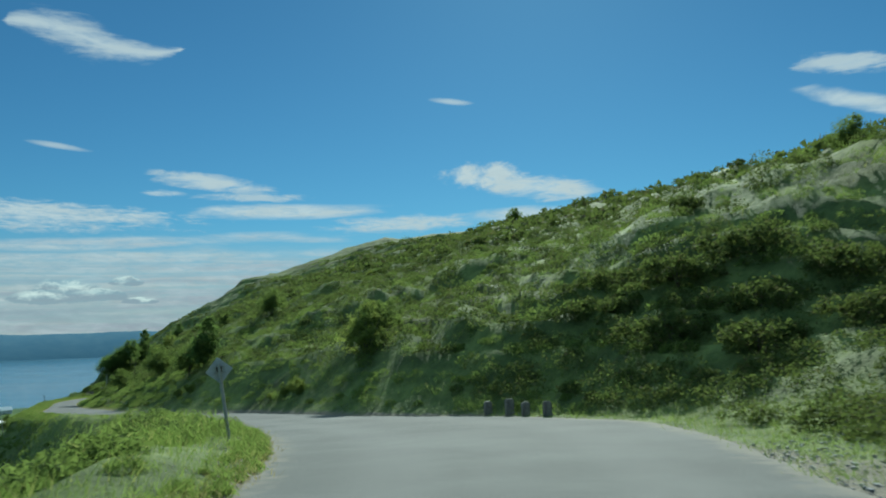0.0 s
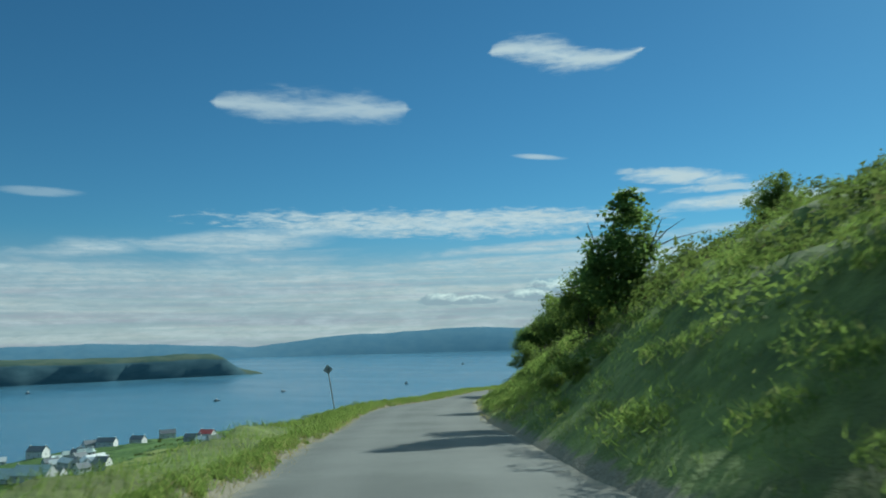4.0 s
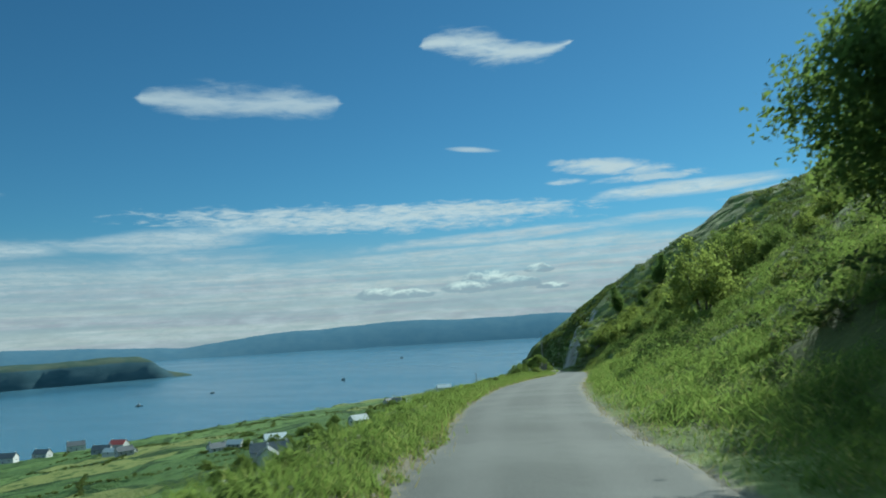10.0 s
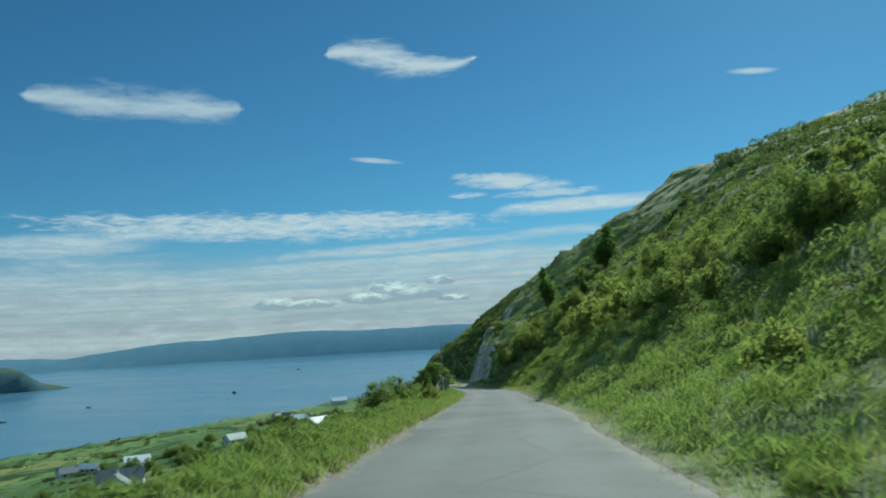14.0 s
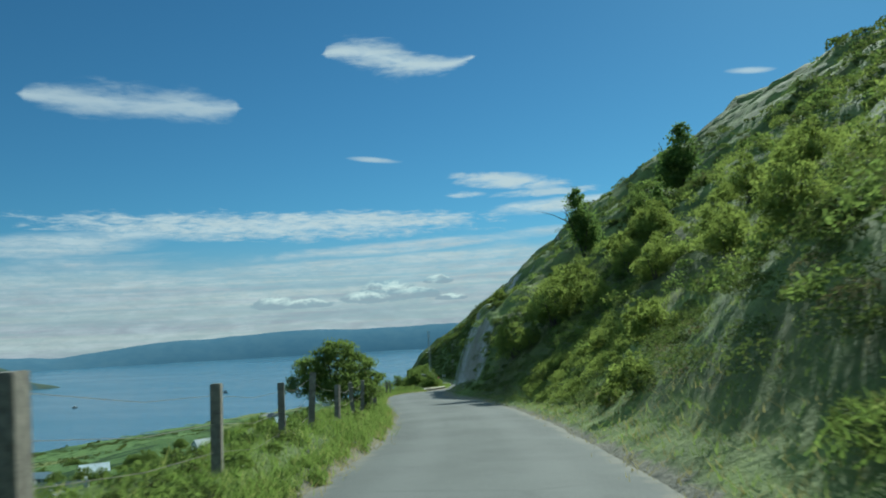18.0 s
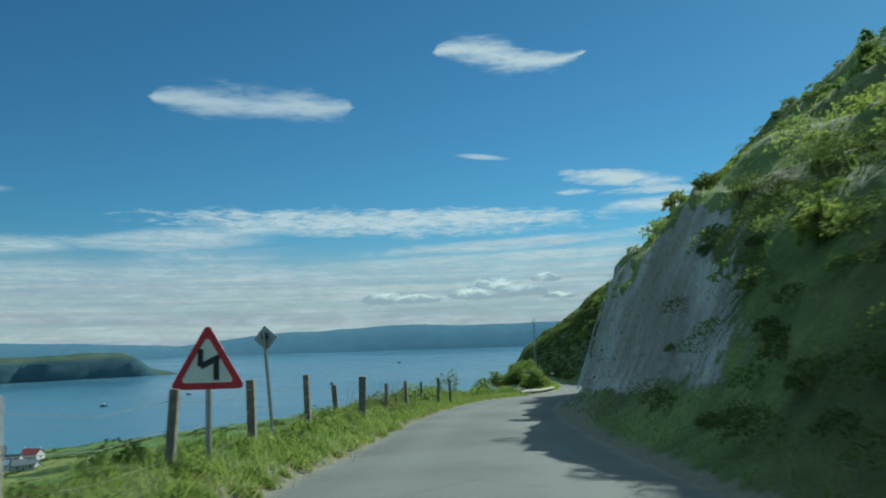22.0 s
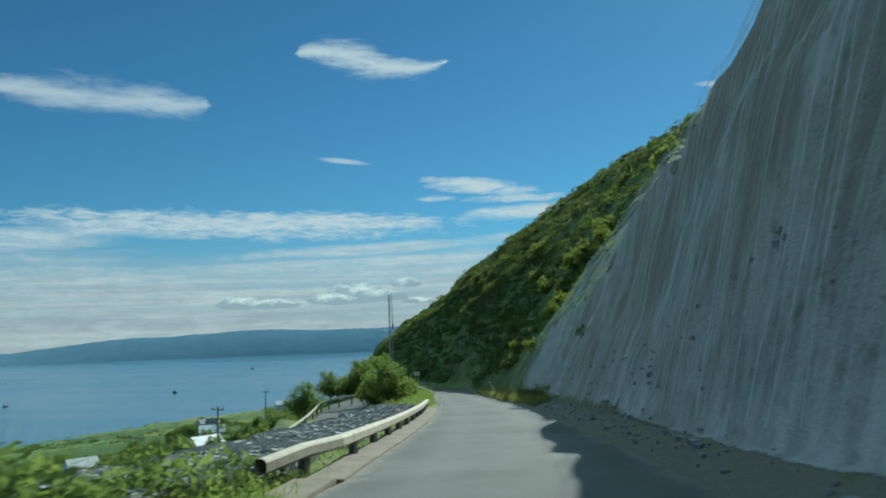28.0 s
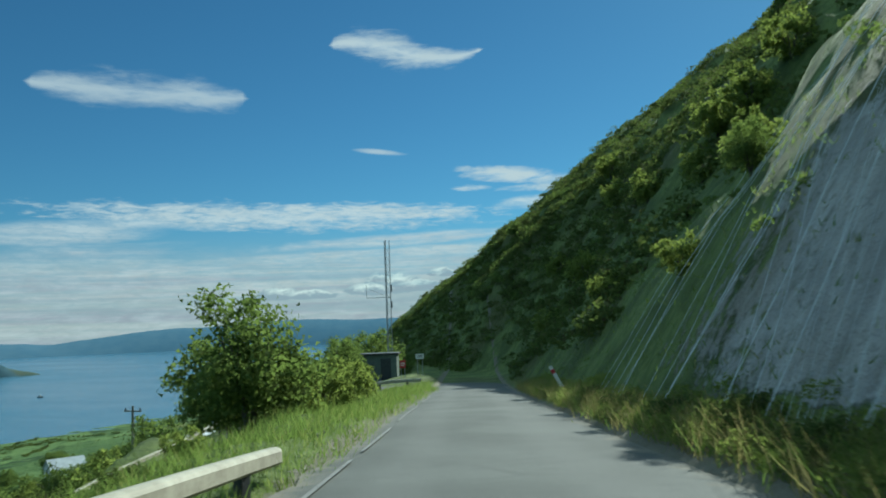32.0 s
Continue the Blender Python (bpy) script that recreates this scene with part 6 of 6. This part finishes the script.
WALL_WHITE = simple("white_render", (0.44, 0.45, 0.45), (0.60, 0.61, 0.60), 0.9, 0.9)
WALL_GREY = simple("grey_render", (0.30, 0.31, 0.32), (0.42, 0.43, 0.44), 0.9, 0.9)
WINDOW = simple("window_glass", (0.02, 0.025, 0.03), (0.05, 0.06, 0.07), 2.0, 0.15)


def house(x, y, turn, w, l, hgt, wall, roof, label, name="house", base=None):
    """A plain gabled house with chimneys, doors and windows."""
    z = ground_at(x, y) if base is None else base
    root = tagged(new(name), label, name)
    root.matrix_basis = pose(x, y, z, 0, 0, turn)
    bm = bmesh.new()
    ridge = hgt + w * 0.38
    v = [bm.verts.new(p) for p in ((-l / 2, -w / 2, -3), (l / 2, -w / 2, -3), (l / 2, w / 2, -3), (-l / 2, w / 2, -3), (-l / 2, -w / 2, hgt), (l / 2, -w / 2, hgt), (l / 2, w / 2, hgt), (-l / 2, w / 2, hgt), (-l / 2, 0, ridge), (l / 2, 0, ridge))]
    for q in ((0, 1, 5, 4), (2, 3, 7, 6), (1, 2, 6, 9, 5), (3, 0, 4, 8, 7), (4, 5, 9, 8), (6, 7, 8, 9), (3, 2, 1, 0)):
        bm.faces.new([v[i] for i in q])
    part("wall", bm, wall, root)
    bm = bmesh.new()
    for sgn in (-1, 1):
        b = [(-l / 2 - 0.3, sgn * (w / 2 + 0.35), hgt - 0.22), (l / 2 + 0.3, sgn * (w / 2 + 0.35), hgt - 0.22), (l / 2 + 0.3, 0, ridge + 0.12), (-l / 2 - 0.3, 0, ridge + 0.12)]
        lo_ = [bm.verts.new(p) for p in b]
        up = [bm.verts.new((p[0], p[1], p[2] + 0.16)) for p in b]
        bm.faces.new(lo_)
        bm.faces.new(up)
        for i in range(4):
            bm.faces.new((lo_[i], lo_[(i + 1) % 4], up[(i + 1) % 4], up[i]))
    bmesh.ops.recalc_face_normals(bm, faces=bm.faces[:])
    part("roof", bm, roof, root)
    if roof not in (ROOF_PALE, ROOF_GLARE):
        for k in (-1, 1):
            part("chimney", box(0.9, 0.7, 1.5, 0.03, (k * (l / 2 - 0.6), 0, ridge - 0.5)), wall, root)
    for sgn in (-1, 1):
        for k in (-0.3, 0.3):
            win = part("window", box(1.25, 0.12, 1.35, 0.02, (k * l, sgn * (w / 2 + 0.01), hgt * 0.42)), WALL_WHITE, root)
            part("pane", box(1.05, 0.06, 1.15, 0.0, (k * l, sgn * (w / 2 + 0.06), hgt * 0.42 + 0.1)), WINDOW, win)
        win = part("window", box(0.12, 1.25, 1.35, 0.02, (sgn * (l / 2 + 0.01), 0, hgt * 0.45)), WALL_WHITE, root)
        part("pane", box(0.06, 1.05, 1.15, 0.0, (sgn * (l / 2 + 0.06), 0, hgt * 0.45 + 0.1)), WINDOW, win)
    part("door", box(0.95, 0.12, 2.0, 0.02, (0, -w / 2 - 0.01, 0.05)), ROOF_DARK, root)
    return root


for x, y, t, w, l, hgt, wl, rf, lab in (
        (-261, 330, 40, 8, 15, 3.4, WALL_WHITE, ROOF_DARK, "large white house with a dark slate roof in the fields"),
        (-320, 401, 50, 7, 11, 3.0, WALL_WHITE, ROOF_GLARE, "white cottage with a pale roof behind the slate-roofed house"),
        (-284, 425, 65, 6, 9, 2.8, WALL_WHITE, ROOF_PALE, "white cottage with a pale roof among dark bushes"),
        (-240, 426, 70, 6, 9, 3.0, WALL_WHITE, ROOF_GLARE, "small white cottage among trees, sun glare painted into its roof"),
        (-320, 541, 40, 7, 11, 3.2, WALL_WHITE, ROOF_GLARE, "white cottage above the shore, roof bright with painted glare"),
        (-480, 757, 75, 8, 15, 3.4, WALL_GREY, ROOF_DARK, "grey house with a dark roof on the slope"),
        (-466, 747, 10, 6, 10, 3.0, WALL_WHITE, ROOF_DARK, "white house with a slate roof on the slope"),
        (-536, 968, 40, 10, 18, 5.0, WALL_WHITE, ROOF_GLARE, "large white barn far along the shore, roof bright with painted glare"),
        (-345, 398, 20, 5, 8, 2.6, WALL_GREY, ROOF_PALE, "low grey shed beside the fields"),
        (-362, 402, 70, 6, 10, 2.8, WALL_WHITE, ROOF_DARK, "white cottage with a dark roof beside the fields"),
        (-576, 510, 15, 8, 13, 5.0, WALL_WHITE, ROOF_RED, "white building with a bright red roof near the shore"),
        (-520, 466, 10, 6, 26, 2.4, WALL_WHITE, ROOF_PALE, "long low white shed above the shore"),
        (-502, 455, 70, 7, 11, 3.4, WALL_GREY, ROOF_DARK, "grey house with a dark slate roof beside the fields"),
        (-578, 496, 30, 8, 14, 3.4, WALL_GREY, ROOF_DARK, "grey house with a dark roof beside the red-roofed one"),
        (-683, 550, 60, 9, 15, 4.6, WALL_WHITE, ROOF_DARK, "white gabled house with a dark roof on the shore"),
        (-706, 533, 20, 9, 14, 4.6, WALL_WHITE, ROOF_DARK, "white house with a steep dark roof on the shore"),
        (-723, 510, 30, 10, 18, 4.6, WALL_WHITE, ROOF_DARK, "long white house with a dark roof on the shore"),
        (-736, 500, 80, 9, 12, 4.6, WALL_WHITE, ROOF_DARK, "white gabled house with a dark roof by the water"),
        (-706, 431, 25, 11, 16, 6.0, WALL_WHITE, ROOF_DARK, "tall white house with a dark roof by the water"),
        (-497, 291, 28, 13, 22, 4.0, WALL_GREY, ROOF_SHEET, "large shed with a pale green sheet roof"),
        (-474, 297, 28, 13, 22, 4.0, WALL_GREY, ROOF_SHEET, "large shed with a pale green sheet roof"),
        (-690, 388, 60, 8, 12, 3.4, WALL_WHITE, ROOF_PALE, "white building with a pale roof on the quay"),
        (-696, 365, 20, 7, 16, 3.0, WALL_GREY, ROOF_DARK, "low dark building on the quay"),
        (-650, 352, 40, 7, 12, 3.0, WALL_WHITE, ROOF_PALE, "low white building behind the quay")):
    house(x, y, t, w, l, hgt, wl, rf, lab)
wing = house(-254.5, 321.5, -50, 8, 10, 3.8, WALL_WHITE, ROOF_DARK, "gabled white wing of the large slate-roofed house")
_r = np.random.RandomState(61)


def field_bush(x, y, kind, k):
    m = Matrix.Translation((x, y, ground_at(x, y) - 0.3 * k)) @ Matrix.Rotation(6.28 * _r.rand(), 4, "Z") @ Matrix.Diagonal((1.25 * k, 1.25 * k, k, 1))
    ob = copy_thing(_first[kind], m)
    ob.matrix_basis = m
    tagged(ob, label="dark bush in the hedges between the fields", group="bushes in the fields")


# hedges run between these field corners, bushes crowd round the houses
for x0, y0, x1, y1, n in ((-300, 330, -215, 300, 8), (-345, 380, -262, 372, 11), (-262, 372, -226, 400, 7), (-330, 425, -288, 400, 8), (-300, 450, -262, 415, 8), (-262, 440, -228, 408, 10), (-345, 520, -285, 470, 9), (-262, 470, -226, 440, 12), (-420, 640, -345, 560, 12), (-500, 775, -440, 740, 8), (-300, 560, -255, 490, 11), (-380, 420, -340, 380, 7), (-250, 395, -212, 372, 9), (-285, 385, -240, 350, 10), (-240, 330, -205, 310, 8), (-275, 440, -240, 395, 10), (-330, 470, -280, 440, 9), (-250, 500, -225, 455, 10), (-380, 600, -300, 520, 12), (-410, 470, -340, 425, 10), (-228, 475, -200, 410, 14), (-212, 445, -185, 385, 14), (-262, 520, -225, 470, 10)):
    for i in range(n):
        f = (i + 0.7 * _r.rand()) / n
        field_bush(x0 + (x1 - x0) * f + 4 * _r.randn(), y0 + (y1 - y0) * f + 4 * _r.randn(), "EEB"[_r.randint(3)], 1.2 + 1.3 * _r.rand())
def hedge_rows(seed):
    """Thin hedges and overgrown walls that part the fields, running down to the shore and along the slope."""
    r = np.random.RandomState(seed)
    c, rad = [], []
    for i in range(46):
        x, y = -640 + 430 * r.rand(), 290 + 470 * r.rand()
        along = i % 3 != 0
        a = radians((128 if along else 35) + 10 * r.randn())
        for q in np.arange(0, 60 + 70 * r.rand(), 2.2):
            if r.rand() > 0.12:
                c.append((x + q * math.cos(a) + 0.7 * r.randn(), y + q * math.sin(a) + 0.7 * r.randn()))
                rad.append(0.7 + 0.8 * r.rand())
    c, rad = np.array(c), np.array(rad)
    keep = c[:, 0] < -205
    c, rad = c[keep], rad[keep]
    s, d = to_line(c[:, 0], c[:, 1])
    base = np.column_stack([c, land(s, d)])
    per = 34
    q = unit(len(base) * per, r)
    q[:, 2] = np.abs(q[:, 2])
    v, f = leaf_quads(np.repeat(base, per, 0) + q * np.repeat(rad, per)[:, None] * (0.6 + 0.5 * r.rand(len(q), 1)), 0.42, r)
    return tagged(new("hedge", mesh_from("hedge", v, f, [LEAF_SCRUB])), "dark thin hedges between the green fields", "hedge", kind="stuff")


hedge_rows(71)
for i in range(14):
    field_bush(-216 + 18 * (_r.rand() - 0.5), 364 + 26 * (_r.rand() - 0.5), "BBF"[i % 3], 1.9 + 0.7 * _r.rand())
for hx, hy in ((-259, 328), (-320, 401), (-284, 425), (-240, 426), (-320, 541)):
    for i in range(6):
        a = 6.28 * _r.rand()
        q = 13 + 8 * _r.rand()
        field_bush(hx + q * math.cos(a), hy + q * math.sin(a), "EB"[i % 2], 1.1 + 0.9 * _r.rand())
_r = np.random.RandomState(31)
for i in range(22):
    x = -672 + 226 * (i + _r.rand()) / 22
    y = 440 - 0.56 * (x + 684) + 34 * (_r.rand() - 0.4)
    big = _r.rand() > 0.85
    house(x, y, 180 * _r.rand(), 6 + 2 * _r.rand(), (14 if big else 8) + 4 * _r.rand(), 2.5 + 1.2 * _r.rand(), (WALL_WHITE, WALL_GREY, WALL_GREY)[_r.randint(3)],
          ROOF_PALE if big else (ROOF_DARK, ROOF_DARK, ROOF_SHEET)[_r.randint(3)], "village building among the houses by the bay")["group"] = "houses of the village"
CARS = [simple("car_paint", c, tuple(v * 1.1 for v in c), 3.0, 0.3, 0.0, 0.0) for c in ((0.55, 0.56, 0.57), (0.05, 0.06, 0.08), (0.30, 0.31, 0.33), (0.35, 0.04, 0.04))]


def car(x, y, turn, paint, label):
    root = tagged(new("car"), label, "car", "cars parked in the village")
    root.matrix_basis = pose(x, y, ground_at(x, y), 0, 0, turn)
    part("body", box(4.2, 1.75, 0.75, 0.16, (0, 0, 0.28)), paint, root)
    part("cabin", box(2.3, 1.55, 0.55, 0.2, (-0.2, 0, 0.98)), WINDOW, root)
    for k in (-1.3, 1.3):
        for q in (-0.8, 0.8):
            wheel = part("wheel", rod((k, q - 0.1, 0.32), (k, q + 0.1, 0.32), 0.32, sides=10), BLACK, root)
            part("rim", rod((k, q * 1.1 - 0.05, 0.32), (k, q * 1.1 + 0.05, 0.32), 0.19, sides=10), GALV, wheel)


for i in range(20):
    car(-585 + (i % 10) * 4.6, 297 + (i // 10) * 9 + 0.6 * (i % 10), 95 + 5 * _r.randn(), CARS[_r.randint(4)], "car parked in a row by the village")


def boat(x, y, turn, l, label):
    root = tagged(new("boat"), label, "boat")
    root.matrix_basis = pose(x, y, SEA, 0, 0, turn)
    bm = bmesh.new()
    rows_ = []
    for t in np.linspace(0, 1, 7):
        wv = 0.16 * l * (1 - t**3) + 0.01
        rows_.append([bm.verts.new(p) for p in ((t * l - l / 2, -wv, 0.14 * l), (t * l - l / 2, -wv * 0.7, -0.1), (t * l - l / 2, wv * 0.7, -0.1), (t * l - l / 2, wv, 0.14 * l))])
    for a, b in zip(rows_[:-1], rows_[1:]):
        for i in range(3):
            bm.faces.new((a[i], b[i], b[i + 1], a[i + 1]))
        bm.faces.new((a[3], b[3], b[0], a[0]))
    bm.faces.new(rows_[0])
    bmesh.ops.recalc_face_normals(bm, faces=bm.faces[:])
    part("hull", bm, DARK_METAL, root)
    part("wheelhouse", box(0.26 * l, 0.2 * l, 0.24 * l, 0.05, (-0.08 * l, 0, 0.13 * l)), WALL_GREY, root)
    part("mast", rod((-0.08 * l, 0, 0.3 * l), (-0.08 * l, 0, 0.65 * l), 0.06), DARK_METAL, root)


boat(-1118, 1147, 20, 9, "small dark fishing boat moored in the bay")
boat(-1004, 1390, 160, 13, "dark workboat lying at anchor in the bay")
boat(-1417, 2273, 70, 14, "dark boat far out in the bay")
boat(-1070, 944, 30, 11, "grey boat moored off the village")
boat(-1663, 952, 10, 14, "grey boat lying off the headland")


def headland(name, a, b, top, back, seed, mat, label):
    """A flat-topped headland with a cliff towards the viewer, from point a to its tip b."""
    n = 80
    t = np.linspace(0, 1, n)
    ax, ay = a
    bx, by = b
    dx, dy = bx - ax, by - ay
    ln = math.hypot(dx, dy)
    ox, oy = -dy / ln, dx / ln
    if ox * ax + oy * ay < 0:
        ox, oy = -ox, -oy
    hgt = top * np.interp(t, (0, 0.1, 0.45, 0.75, 0.91, 0.945, 1.0), (1.0, 1.05, 1.0, 1.0, 1.0, 0.38, 0.05)) * (0.96 + 0.1 * vnoise(t * 14, t * 0, seed))
    bk = np.array((0.0, 0.04, 0.10, 0.35, 0.7, 1.0))
    pr = np.array((0.0, 0.72, 0.86, 1.0, 0.9, 0.0))
    wob = (vnoise(t * 22, t * 0, seed + 1) - 0.5)[:, None] * 24
    X = ax + dx * t[:, None] + ox * (bk[None] * back + wob * (1 - bk[None]))
    Y = ay + dy * t[:, None] + oy * (bk[None] * back + wob * (1 - bk[None]))
    Z = SEA - 2 + pr[None] * hgt[:, None] + (fbm(X / 60, Y / 60, seed + 2) - 0.5) * 8 * (pr > 0.5)[None]
    return tagged(sheet(name, X, Y, Z, mat), label, "headland", kind="structure")


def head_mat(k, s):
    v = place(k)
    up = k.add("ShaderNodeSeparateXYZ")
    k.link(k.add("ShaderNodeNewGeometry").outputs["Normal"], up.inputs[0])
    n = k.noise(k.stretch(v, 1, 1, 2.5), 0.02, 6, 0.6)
    # bluish tones put hazy distance and the cliffs' shade into the colour
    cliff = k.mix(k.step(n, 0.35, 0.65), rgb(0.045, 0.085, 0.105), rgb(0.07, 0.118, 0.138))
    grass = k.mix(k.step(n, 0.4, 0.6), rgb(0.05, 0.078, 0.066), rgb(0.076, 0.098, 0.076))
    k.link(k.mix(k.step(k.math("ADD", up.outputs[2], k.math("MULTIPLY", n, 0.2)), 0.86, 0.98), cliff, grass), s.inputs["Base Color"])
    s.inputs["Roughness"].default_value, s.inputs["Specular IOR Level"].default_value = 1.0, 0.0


HEAD_MAT = material("hazed_headland", head_mat)
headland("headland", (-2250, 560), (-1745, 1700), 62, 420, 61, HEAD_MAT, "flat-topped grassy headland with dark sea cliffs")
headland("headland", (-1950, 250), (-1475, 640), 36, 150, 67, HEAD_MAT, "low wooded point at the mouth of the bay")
